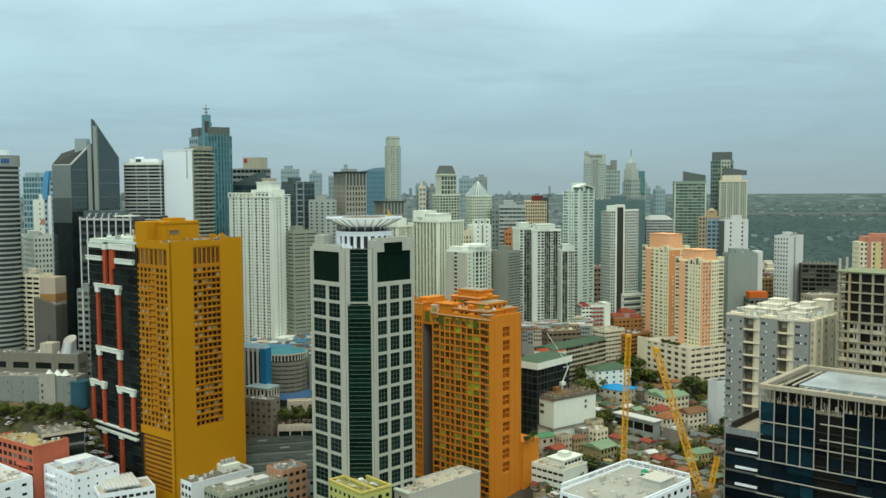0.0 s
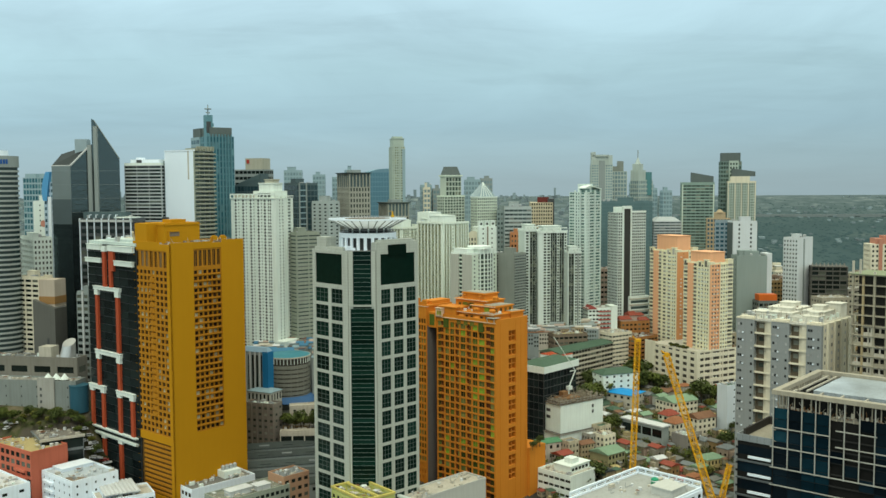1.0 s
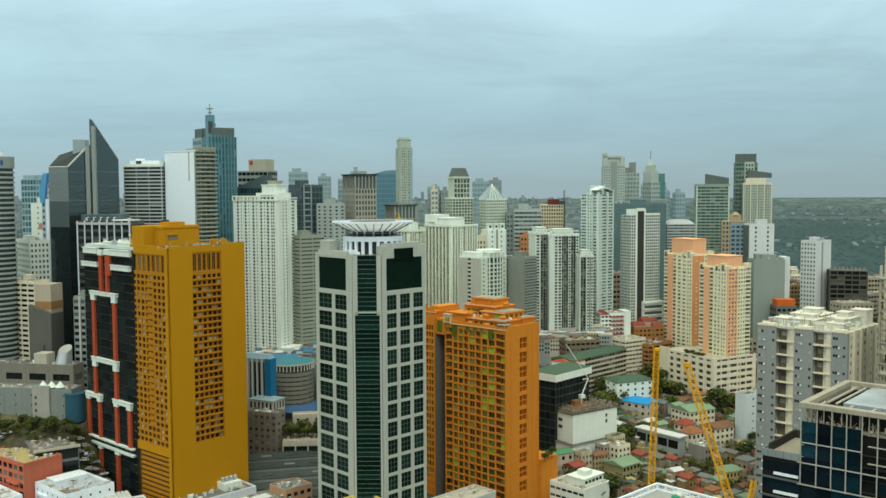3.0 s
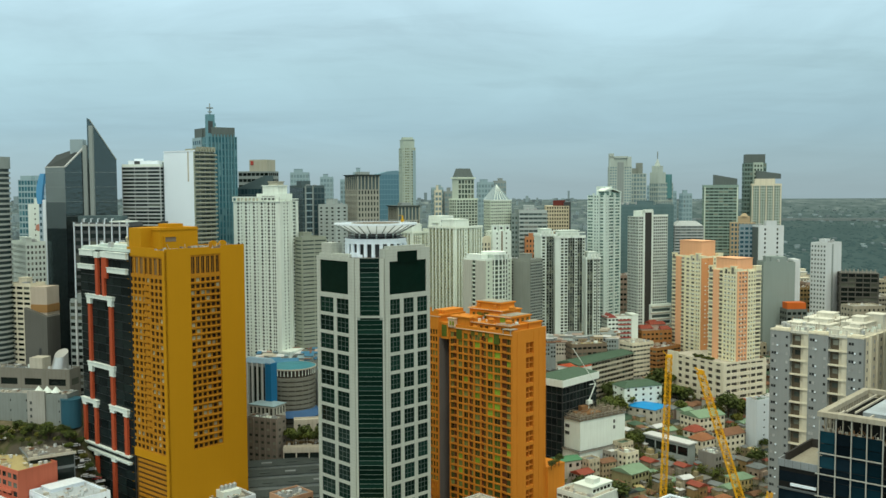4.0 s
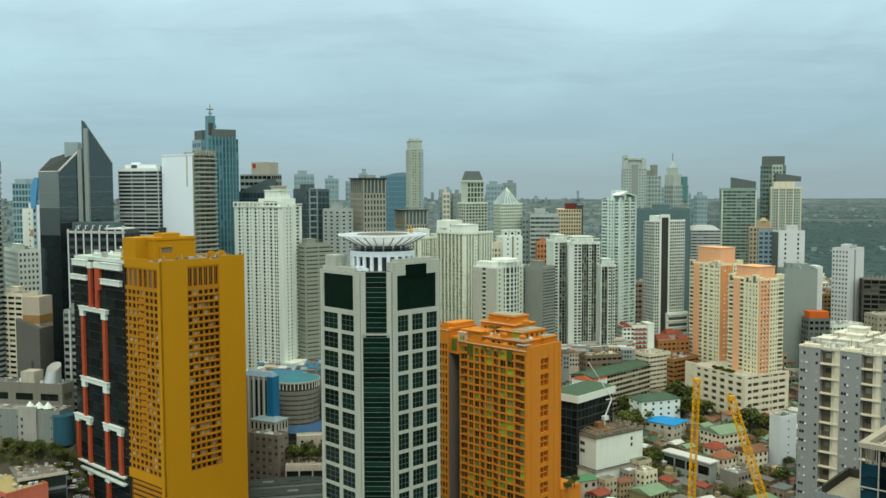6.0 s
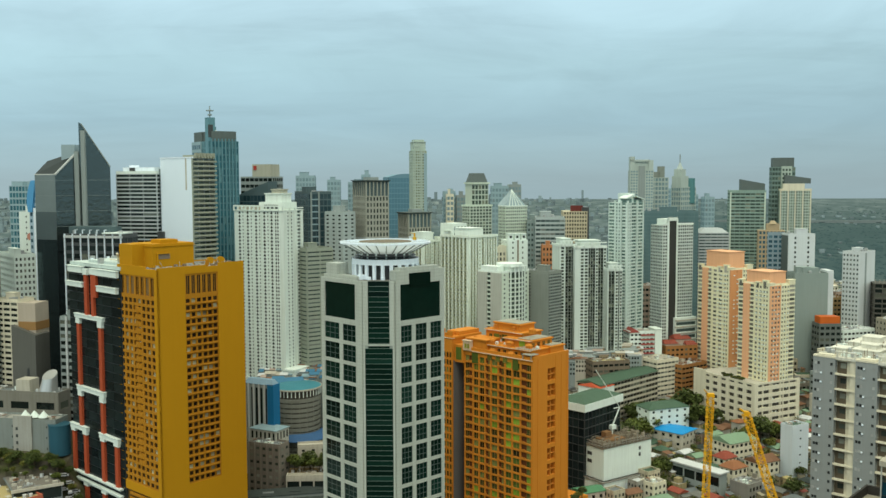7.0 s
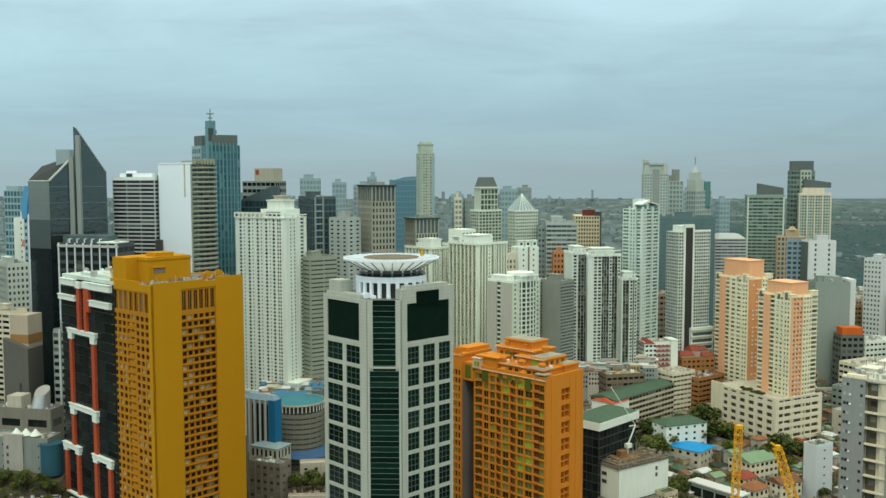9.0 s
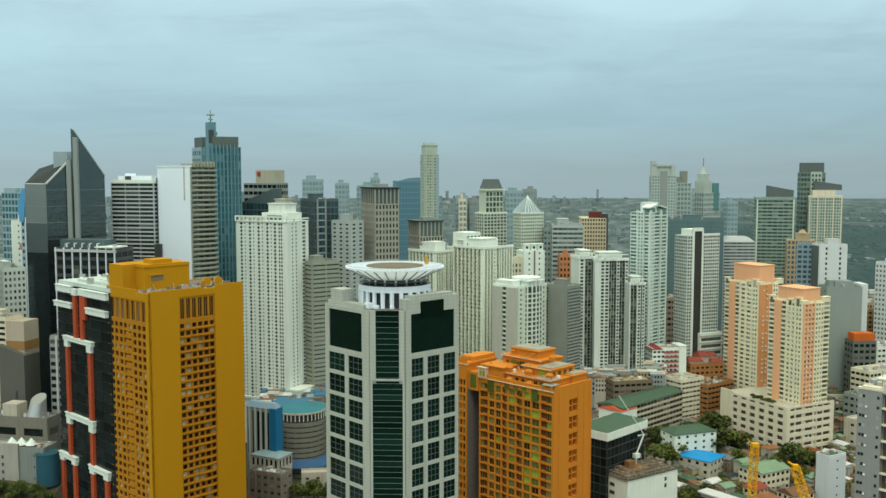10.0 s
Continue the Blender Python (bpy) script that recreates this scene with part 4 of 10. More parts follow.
tower("office_block", "small orange panelled block", (45.5, 690.0), -1, 9, 10, 121.5, mat("orange_panel", (0.50, 0.22, 0.10)), GL_DARK, 3.4, 2.4, 0.5, 0.5, 0.3, 6, seed=66)
tower("office_block", "dull green office block", (36.5, 705.0), -1, 9, 20, 137, mat("dull_green_wall", (0.24, 0.30, 0.29)), GL_GREY, 3.4, 2.2, 0.6, 0.5, 0.2, 0, seed=67)
tower("office_block", "low pale office block", (56.0, 672.0), 5, 16, 14, 118, LIGHTCONC, GL_HOME, 3.4, 2.4, 0.6, 0.4, 0.2, 0, seed=68)

AQUA = mat("pale_aqua_paint", (0.60, 0.70, 0.66), 0.7, 0.04, 0.14)
tw, H = tower("apartment_tower", "pale aqua and white apartment tower", (89.8, 626.0), 45, 16.2, 12.4, 151.8, AQUA, GL_TEAL, 2.9, 2.05, 0.84, 0.64, 0.45, 0, seed=26, kit=False, skip="AB")
AQUAG = glass("aqua_glass", (0.07, 0.13, 0.12), (0.17, 0.27, 0.245), (0.38, 0.46, 0.42), 0.3, 0.15)
strips(tw, "A", 16.2, 12.4, H, 2.0, [(0, 0.7, "rib", 1), (0.7, 4.2, "win", 2), (4.2, 9.6, "balc", 2), (9.6, 10.3, "rib", 1), (10.3, 15.5, "glass", 3), (15.5, 16.2, "rib", 1)], AQUA, AQUAG, mat("aqua_slab", (0.66, 0.76, 0.71), 0.7, 0.05, 0.15), 0.9)
strips(tw, "B", 16.2, 12.4, H, 2.0, [(0, 3.0, "balc", 1), (3.0, 3.6, "rib", 1), (3.6, 7.4, "win", 2), (7.4, 8.0, "rib", 1), (8.0, 12.4, "balc", 2)], AQUA, AQUAG, mat("aqua_slab", (0.66, 0.76, 0.71)), 0.9)
part("fin", Geo().prism([(-1, -1), (6, -1), (6, 5), (-1, 5)], [H + 2.4, H + 4.4, H + 4.4, H + 2.4], [H + 3.0, H + 5.0, H + 5.0, H + 3.0]), WHITE, tw, "slanted white roof blade")
part("fin", Geo().prism([(9, -1), (17, -1), (17, 9), (9, 9)], [H + 3.4, H + 1.6, H + 1.6, H + 3.4], [H + 4.0, H + 2.2, H + 2.2, H + 4.0]), AQUA, tw, "slanted roof blade")
part("lift_core", Geo().box(4, 11, 2, 9, H, H + 5.6), AQUA, tw)
part("roof_glass", Geo().box(0.4, 5.4, 0.2, 4.6, H, H + 2.4).box(10, 15.6, 0.2, 8, H, H + 1.8), AQUAG, tw)

tw, H = tower("apartment_tower", "light grey apartment tower with a black central strip", (113.2, 635.0), 25, 22.2, 11.5, 138.2, mat("light_grey_paint", (0.54, 0.60, 0.565), 0.8, 0.06, 0.2), GL_DARK, 1.95, 1.6, 0.66, 0.58, 0.3, 50, seed=27, kit=False)
part("black_strip", Geo().box(4.2, 9.4, -0.7, -0.1, 6, H + 2.4), mat("charcoal_panel", (0.045, 0.045, 0.042), 0.6, 0.2, 0.1), tw, "charcoal central strip")
part("strip_frame", Geo().box(3.4, 4.2, -0.9, 0, 6, H + 4).box(9.4, 10.2, -0.9, 0, 6, H + 4).box(3.4, 10.2, -0.9, 0.5, H + 2.6, H + 4.4), WHITE, tw)
part("lift_house", Geo().box(3, 12, 1, 10, H, H + 3.6), WHITE, tw)
part("parapet", Geo().box(-0.2, 22.4, -0.4, 0.2, H, H + 1.0), WHITE, tw)
pod = part("podium", Geo().box(8, 24, -2.5, 8, 0, 36), WHITE, tw)
for k in range(5):
    part("ledge", Geo().box(7.8, 24.2, -2.9, -2.5, 34 - 4 * k, 34.6 - 4 * k), LIGHTCONC, pod)
    part("window_band", Geo().box(9, 23, -2.56, -2.5, 31.4 - 4 * k, 33.2 - 4 * k), GL_GREY, pod)

# the next three walls are paled in colour to suggest haze
tw, H = tower("skyscraper", "pale grey residential skyscraper with a framed top", (109.8, 730.0), -5, 15.7, 16, 172, mat("haze_pale_olive", (0.43, 0.495, 0.455), 0.8, 0.07, 0.25), GL_PALE, 2.0, 1.7, 0.65, 0.6, 0.3, 6, seed=28, kit=False)
part("top_frame", Geo().box(0, 3, 0, 14, H, H + 9.5).box(12.5, 15.7, 0, 14, H, H + 7).box(3, 12.5, 1, 14, H, H + 6).box(0, 13, 0, 2, H + 6, H + 7.4), mat("haze_pale_olive", (0.43, 0.495, 0.455)), tw)
part("dark_strip", Geo().box(5.5, 10, -0.6, -0.1, 0, H + 3), GREYWALL, tw)
tw, H = tower("skyscraper", "grey residential skyscraper with a dark curved top", (126.6, 752.0), -6, 13.9, 12, 167, mat("haze_pale_olive", (0.43, 0.495, 0.455)), GL_PALE, 3.2, 2.2, 0.7, 0.65, 0.3, 6, seed=29, kit=False)
part("dark_top", Geo().box(1, 8, 1, 10, H, H + 4).box(7, 11.5, 1, 10, H, H + 8), SLATEGR, tw)
tw, H = tower("skyscraper", "pale skyscraper with a stepped crown and teal scaffold", (151.6, 760.0), 40, 17.8, 8, 160, mat("haze_pale_olive", (0.43, 0.495, 0.455)), GL_PALE, 3.4, 2.2, 0.7, 0.65, 0.3, 6, seed=30, kit=False)
part("crown", Geo().box(0, 9, 0, 8, H, H + 8).box(1, 7, 1, 7, H + 8, H + 13).cyl(4, 4, 2.4, H + 13, H + 18, 12, 0.4), mat("haze_pale_olive", (0.43, 0.495, 0.455)), tw)
part("spire", Geo().rod((4, 4, H + 17), (4, 4, H + 24), 0.3).rod((4, 4, H + 19), (7, 6, H + 23), 0.3), SLATEGR, tw)
part("scaffold", Geo().cyl(13.6, 3, 4.4, H - 12, H + 6.5, 16), mat("teal_scaffold_net", (0.10, 0.24, 0.25)), tw)
tower("office_block", "blue grey glass office block", (111.4, 700.0), -7, 37.8, 24, 143.4, mat("teal_grey_panel", (0.115, 0.185, 0.195), 0.6, 0.12, 0.2), mat("teal_netting", (0.10, 0.17, 0.18), 0.8, 0.2, 0.3), 2.6, 2.4, 0.92, 0.75, 0.12, 6, seed=31)
# stone colour cooled, with some haze in it
tw, H = tower("apartment_tower", "green grey apartment tower with a slanted dark cap", (176.4, 720.0), -9, 23.4, 11.9, 156.5, mat("green_grey_stone", (0.25, 0.345, 0.30), 0.8, 0.07, 0.2), DUSK, 2.3, 3.2, 0.93, 0.52, 0.3, 12, seed=32, kit=False)
part("cornice", Geo().box(-0.4, 23.8, -0.4, 12, H, H + 1.6), mat("green_grey_stone", (0.25, 0.345, 0.30)), tw)
part("slanted_cap", Geo().prism([(7, 1), (23, 1), (23, 10), (7, 10)], H + 1.6, [H + 9, H + 6, H + 6, H + 9]), CAPGREY, tw, "dark grey slanted cap")
for u in (0.0, 22.6):
    part("rib", Geo().box(u, u + 0.8, -0.9, -0.2, 0, H), PALE, tw)
tw, H = tower("skyscraper", "dark green glass residential skyscraper", (209.6, 735.0), -10, 15.2, 13.3, 174, mat("deep_green_panel", (0.165, 0.235, 0.21), 0.6, 0.08, 0.15), DUSK, 3.2, 2.0, 0.8, 0.6, 0.2, 6, seed=33, kit=False)
part("dark_cap", Geo().box(0.5, 14.5, 0.5, 12, H, H + 6.5), CAPGREY, tw)
bay = part("cream_bay", Geo().box(6, 13, -0.7, -0.1, 20, H + 0.5), mat("warm_olive_cream", (0.41, 0.485, 0.42)), tw)
for k in range(12):
    for i in range(3):
        part("window", pane_mesh(1.2, 1.6, (DUSK,)), None, bay, at=pose(7.4 + 2.1 * i, -0.75, H - 2 - 2.9 * k))
tw, H = tower("skyscraper", "cream residential skyscraper with a slanted grey cap", (213.1, 728.0), -11, 20.3, 6.5, 157.5, mat("warm_olive_cream", (0.41, 0.485, 0.42), 0.8, 0.07, 0.25), DUSK, 1.95, 1.7, 0.62, 0.5, 0.3, 12, seed=34, kit=False)
part("cornice", Geo().box(-0.3, 20.6, -0.4, 6.5, H, H + 1.4).box(2, 16, -0.2, 5, H + 1.4, H + 5), CREAM, tw)
part("slanted_cap", Geo().prism([(3, 0.3), (20, 0.3), (20, 6), (3, 6)], H + 5, [H + 11, H + 8.5, H + 8.5, H + 11]), CAPGREY, tw, "dark grey slanted cap")
for u in (0.0, 5.0, 9.6, 14.6, 19.6):
    part("rib", Geo().box(u, u + 0.7, -0.8, -0.2, 0, H + 1), CREAM, tw)
tw, H = tower("office_block", "white banded office block with a rounded roof", (154.8, 716.0), 0, 20.1, 16, 129, mat("pale_band_panel", (0.46, 0.50, 0.50), 0.7, 0.06, 0.2), GL_GREY, 2.1, 4.0, 0.97, 0.45, 0.4, 6, seed=35, kit=False)
part("rounded_roof", Geo().prism([(0, 0), (20, 0), (20, 16), (0, 16)], H, H + 3, [(4, 3), (16, 3), (16, 13), (4, 13)]), mat("pale_band_panel", (0.46, 0.50, 0.50)), tw)
TAN = mat("tan_paint", (0.40, 0.315, 0.20), 0.8, 0.06, 0.2)
tw, H = tower("apartment_tower", "tan and blue apartment tower", (187.2, 690.0), -13, 16.0, 10.0, 132, TAN, GL_BLUE, 3.1, 2.2, 0.6, 0.6, 0.3, 6, seed=36, kit=False)
part("blue_bay", Geo().box(5.5, 16.2, -0.9, -0.1, 0, H - 1), mat("dull_blue_panel", (0.24, 0.31, 0.35), 0.6), tw)
for k in range(18):
    for i in range(3):
        part("window", pane_mesh(2.2, 1.7, (GL_BLUE,)), None, tw, at=pose(7.4 + 3.2 * i, -0.95, H - 4 - 3.1 * k))
part("roof_house", Geo().box(5, 13, 2, 9, H, H + 4.2).cyl(9, 4, 3, H + 4.2, H + 6.4, 12, 1), TAN, tw)
tw, H = tower("apartment_tower", "white tower with a brown glazed side", (201.8, 675.0), 5, 17.2, 10.7, 129.4, mat("soft_white_paint", (0.62, 0.66, 0.67), 0.75, 0.06, 0.15), GL_DARK, 3.1, 8.0, 0.14, 0.5, 0.2, 12, seed=37, units=3)
part("brown_side", Geo().box(-0.4, -0.1, 0.5, 10.2, 0, H), CAPGREY, tw)
GREENGREY = mat("green_grey_paint", (0.26, 0.315, 0.295), 0.8, 0.04, 0.12)
tw, H = tower("apartment_block", "plain grey green slab block", (194.5, 641.0), 0, 20.0, 14, 107.5, GREENGREY, GL_DARK, 3.3, 9.0, 0.1, 0.3, 0.1, 0, seed=38, blankA=True)
part("white_wing", Geo().box(20, 24, 2, 14, 0, H + 2.5), mat("soft_white_paint", (0.62, 0.66, 0.67), 0.75, 0.06, 0.15), tw)
part("roof_step", Geo().box(6, 16, 4, 13, H, H + 4), GREENGREY, tw)
tw, H = tower("apartment_tower", "white slim apartment tower with plain end walls", (254.0, 692.0), 40, 20.5, 11.5, 116.5, mat("soft_white_paint", (0.62, 0.66, 0.67), 0.75, 0.06, 0.15), GL_GREY, 3.1, 2.3, 0.5, 0.45, 0.2, 16, seed=39, units=8, blankA=True)
part("groove", Geo().box(7.5, 9.6, -0.1, 0.02, 0, H), GREYWALL, tw)
tw, H = tower("unfinished_tower", "dark unfinished concrete tower", (263.6, 690.0), -15, 23.8, 16, 97, mat("dark_bare_concrete", (0.105, 0.102, 0.09), 0.9, 0.2, 0.4), GL_DARK, 3.4, 4.5, 0.9, 0.72, 0.7, 16, seed=40, kit=False)
for i in range(9):
    part("column_stub", Geo().box(2.7 * i, 2.7 * i + 0.6, 0, 0.6, H, H + 2.5), CONC, tw)
REDW = mat("faded_red_paint", (0.48, 0.22, 0.15), 0.8, 0.06, 0.2)
tw, H = tower("apartment_tower", "faded red and cream apartment tower", (267.4, 604.0), -5, 27.5, 11.7, 118.6, CREAM, GL_DARK, 3.1, 2.6, 0.5, 0.5, 0.6, 16, seed=41, kit=False)
part("red_top", Geo().box(3, 26, 0.5, 11, H, H + 3.4).box(8, 20, 2, 9, H + 3.4, H + 5.2), REDW, tw)
for u in (4.6, 14.0, 22.0):
    part("red_bay", Geo().box(u, u + 2.2, -1.0, -0.1, 0, H + 3.4), REDW, tw)
part("yellow_bay", Geo().box(9.2, 12.8, -1.4, -0.1, 0, H), mat("pale_yellow_paint", (0.62, 0.52, 0.25)), tw)

# ---- left edge ----
tw, H = tower("skyscraper", "blue grey glass tower", (-258.0, 615.0), 75, 14, 17.8, 163, HAZEBLUE, GL_TEAL, 3.8, 2.2, 0.8, 0.7, 0.2, 6, seed=42, kit=False)
part("crown", Geo().box(1, 13, 1, 6, H, H + 2.5).box(1, 13, 9, 17, H, H + 2.5), HAZEBLUE, tw)
tw, H = tower("apartment_tower", "white slim tower with a round mark", (-251.3, 598.0), 75, 8, 9.8, 147, WHITE, GL_HOME, 3.2, 9, 0.1, 0.3, 0.2, 0, seed=44, units=2)
part("round_mark", Geo().rod((-0.3, 2.6, H - 13), (-0.02, 2.6, H - 13), 2.1, 20), mat("coral_mark", (0.55, 0.25, 0.18)), tw)
LBLUE = mat("light_blue_panel", (0.38, 0.50, 0.60), 0.5, 0.04, 0.08)
tw, H = tower("office_tower", "light blue tower with a bright blue curved fin", (-237.0, 575.0), 60, 7, 9, 160, LBLUE, GL_BLUE, 3.6, 3.0, 0.6, 0.5, 0.1, 0, seed=45, kit=False)
g = Geo()
ends = [(1.6 + 4.6 * q - 1.2 * q * q, 2.6 + 3.2 * math.sin(math.pi * (0.12 + 0.72 * q)) - 0.6 * q) for q in (k / 12 for k in range(13))]
for k, ((v0, wd0), (v1, wd1)) in enumerate(zip(ends, ends[1:])):
    z = H + 6 - 1.45 * k
    g.prism([(-1.3, v1), (-1.3, v1 + wd1), (0.3, v1 + wd1), (0.3, v1)][::-1], z - 1.45, z, [(-1.3, v0), (-1.3, v0 + wd0), (0.3, v0 + wd0), (0.3, v0)][::-1])
part("blue_fin", g, mat("bright_blue_fin", (0.10, 0.34, 0.62), 0.5), tw, "bright blue curved fin")
part("white_flank", Geo().box(-1.0, 0, 1.5, 4.4, 0, H - 9), COOLWHITE, tw)
tower("apartment_tower", "cream apartment tower with small square windows", (-232.6, 535.0), 40, 10, 27.1, 127.6, WHITE, GL_HOME, 3.0, 2.2, 0.5, 0.5, 0.3, 24, seed=43)
tower("apartment_tower", "grey white apartment tower", (-262.0, 560.0), 60, 10, 14, 140, LIGHTCONC, GL_HOME, 3.1, 2.6, 0.4, 0.5, 0.3, 0, seed=46)
tower("office_block", "cream banded office block beside the round tower", (-219.4, 510.0), 70, 10, 14, 108.0, CREAM, GL_DARK, 2.6, 5.0, 0.85, 0.5, 0.4, 20, seed=47)
tw, H = tower("office_block", "peach and grey windowless hall tower", (-210.3, 508.0), 78, 10, 9.5, 107.5, mat("pale_peach_wall", (0.48, 0.41, 0.33)), GL_DARK, 4, 9, 0.1, 0.2, 0.1, 0, seed=48, kit=False, blankB=True, blankA=True)
part("brown_band", Geo().box(-0.2, 10, -0.2, 9.7, H - 13, H - 9), mat("terracotta_band", (0.32, 0.18, 0.07)), tw)
part("grey_wedge", Geo().prism([(-2.6, -1.5), (8, -1.5), (8, 11.5), (-2.6, 11.5)], 0, [H - 15, H - 15, H - 10.5, H - 10.5]), mat("dull_grey_wall", (0.125, 0.125, 0.112), 0.85, 0.08, 0.25), tw)
part("slit", Geo().box(-2.7, -2.6, 2.2, 3.4, H - 38, H - 31), DARKMETAL, tw)


def mirror_glass(name, col, rough, metal=0.85):
    """Coated glass that mirrors the sky, panel by panel a little out of true."""
    m = mat(name, col, rough, 0.10, 0.05, 0.5, metal)
    nt = m.node_tree
    tc, wv, bp = (nt.nodes.new(k) for k in ("ShaderNodeTexCoord", "ShaderNodeTexNoise", "ShaderNodeBump"))
    wv.inputs["Scale"].default_value, wv.inputs["Detail"].default_value = 0.5, 2.0
    bp.inputs["Strength"].default_value, bp.inputs["Distance"].default_value = 0.25, 0.4
    nt.links.new(tc.outputs["Object"], wv.inputs["Vector"])
    nt.links.new(wv.outputs[0], bp.inputs["Height"])
    nt.links.new(bp.outputs[0], nt.nodes["Principled BSDF"].inputs["Normal"])
    return m


def glass_spire():
    """Faceted grey glass tower: a sloped block and a knife-edged slab."""
    FACET = mirror_glass("smoked_glass", (0.12, 0.155, 0.155), 0.15)
    # lighter colour of the same glass, holding the sky's reflection on this facet
    SILVERG = mirror_glass("reflection_silver_glass", (0.24, 0.295, 0.305), 0.25, 0.25)
    base = ground_z(-210, 540) - 1
    tw = thing("skyscraper", "smoked glass skyscraper with a sharp triangular spire", "skyscraper", pose(0, 0, base))
    z = lambda v: v - base
    lx, cx, rx = (-223.5, 541.0), (-210.9, 536.0), (-203.0, 543.0)
    part("block", Geo().prism([lx, cx, rx, (-206, 566), (-228, 566)], 0, [z(168.8), z(168.8), z(179.5), z(183), z(176)]), FACET, tw)
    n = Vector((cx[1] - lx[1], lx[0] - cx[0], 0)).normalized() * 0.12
    part("silver_facet", Geo().prism([(lx[0] + n.x, lx[1] + n.y), (cx[0] + n.x, cx[1] + n.y), cx, lx], 0, z(168.6)), SILVERG, tw, "mirror glass facet with a silver reflection painted in")
    # darker colours lower down paint the reflection of dark buildings opposite
    LOW = mirror_glass("dark_reflection_glass", (0.085, 0.118, 0.13), 0.12)
    MIDG = mirror_glass("mid_reflection_glass", (0.13, 0.17, 0.182), 0.2, 0.3)
    for lo, hi, m, label in ((0, 136, LOW, "lower glass storeys with a dark reflection painted in"), (136, 150, MIDG, "middle glass storeys with a half-dark reflection painted in")):
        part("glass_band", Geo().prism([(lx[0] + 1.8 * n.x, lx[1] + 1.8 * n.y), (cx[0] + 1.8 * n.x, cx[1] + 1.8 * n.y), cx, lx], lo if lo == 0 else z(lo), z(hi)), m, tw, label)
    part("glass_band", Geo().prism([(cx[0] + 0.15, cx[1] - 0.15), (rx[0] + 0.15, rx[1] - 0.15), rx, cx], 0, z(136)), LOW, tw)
    ring, tops = [lx, cx, rx, (-206, 566), (-228, 566)], [z(168.8), z(168.8), z(179.5), z(183), z(176)]
    part("sloped_roof", Geo().prism(ring, [v + 0.02 for v in tops], [v + 0.2 for v in tops]), mat("dark_roof_glass", (0.024, 0.032, 0.033), 0.7, 0.1, 0.1), tw, "dark sloping roof")
    part("edge_trim", Geo().rod((*cx, z(168.8)), (*rx, z(179.5)), 0.55, 6), RIBW, tw)
    part("edge_trim", Geo().rod((*lx, z(168.8)), (*cx, z(168.8)), 0.3, 6), RIBW, tw)
    part("side_pier", Geo().prism([(-203.4, 541.6), (-201.0, 541.2), (-200.4, 546), (-203, 546)], 0, z(180.5)), GREYWALL, tw)
    part("spire_slab", Geo().prism([(-200.6, 541.5), (-199.0, 541.0), (-187.8, 549.0), (-189.5, 553), (-201.5, 549)], 0, [z(195.2), z(194.4), z(172.8), z(172.6), z(194)]), FACET, tw)
    part("edge_trim", Geo().rod((-199.0, 540.9, z(194.4)), (-187.7, 548.9, z(172.8)), 0.3, 6), GREYWALL, tw)
    part("spire_pier", Geo().prism([(-199.6, 540.9), (-197.6, 540.9), (-197.2, 543), (-199.6, 543)], 0, z(191)), GREYWALL, tw)
    g = Geo()
    for k in range(40):
        zz = z(166) - 7.8 * k
        if zz < 2:
            break
        for a, b in ((lx, cx), (cx, rx), ((-197.4, 542.2), (-187.8, 549.0))):
            n = Vector((b[1] - a[1], a[0] - b[0], 0)).normalized() * 0.12
            g.rod((a[0] + n.x, a[1] + n.y, zz), (b[0] + n.x, b[1] + n.y, zz), 0.07, 4)
    part("floor_joint", g, GREYWALL, tw, kind="stuff")
    part("roof_glasshouse", Geo().prism([(-216, 556), (-209, 556), (-209, 562), (-216, 562)], z(168), z(184.5)), mat("hazy_blue_panel", (0.33, 0.42, 0.45), 0.5, 0.05, 0.1), tw)
    FOOT.append(((-228, 536), 0, 42, 32))


glass_spire()


def round_tower():
    base = ground_z(-245, 497) - 1
    H = 173 - base
    tw = thing("office_tower", "curved office tower with grey bands and dark ribbon glass", "office tower", pose(-254.0, 512, base))
    part("body", Geo().cyl(0, 0, 23.6, 0, H, 64, sy=0.62), GL_GREY, tw)
    for k in range(int(H / 2.6)):
        z = 2.6 * k
        if z < H - 3:
            part("band", Geo().cyl(0, 0, 24.2, z, z + 1.0, 64, sy=0.62), mat("banded_grey", (0.34, 0.375, 0.355), 0.7, 0.06, 0.2), tw)
    part("top_band", Geo().cyl(0, 0, 24.3, H - 5.5, H + 0.5, 64, sy=0.62), GREYWALL, tw)
    part("top_house", Geo().cyl(0, 0, 19, H, H + 3.5, 48, sy=0.6), COOLWHITE, tw)
    BLUE = mat("sign_blue", (0.02, 0.09, 0.30), 0.5, 0.03, 0.0)
    for i, q in enumerate((-0.75, -0.62, -0.54, -0.46)):
        c = pose(24.35 * math.cos(q - 0.0), 24.4 * 0.62 * math.sin(q), H - 2.6, 0, 0, math.degrees(q) * 0.7 + 70)
        part("sign_bar" if i else "sign_mark", Geo().box(-0.55 if i else -1.2, 0.55 if i else 1.2, -0.1, 0.1, -1.2, 1.2), BLUE, tw, at=c)
    FOOT.append(((-278, 475), 0, 48, 50))


round_tower()
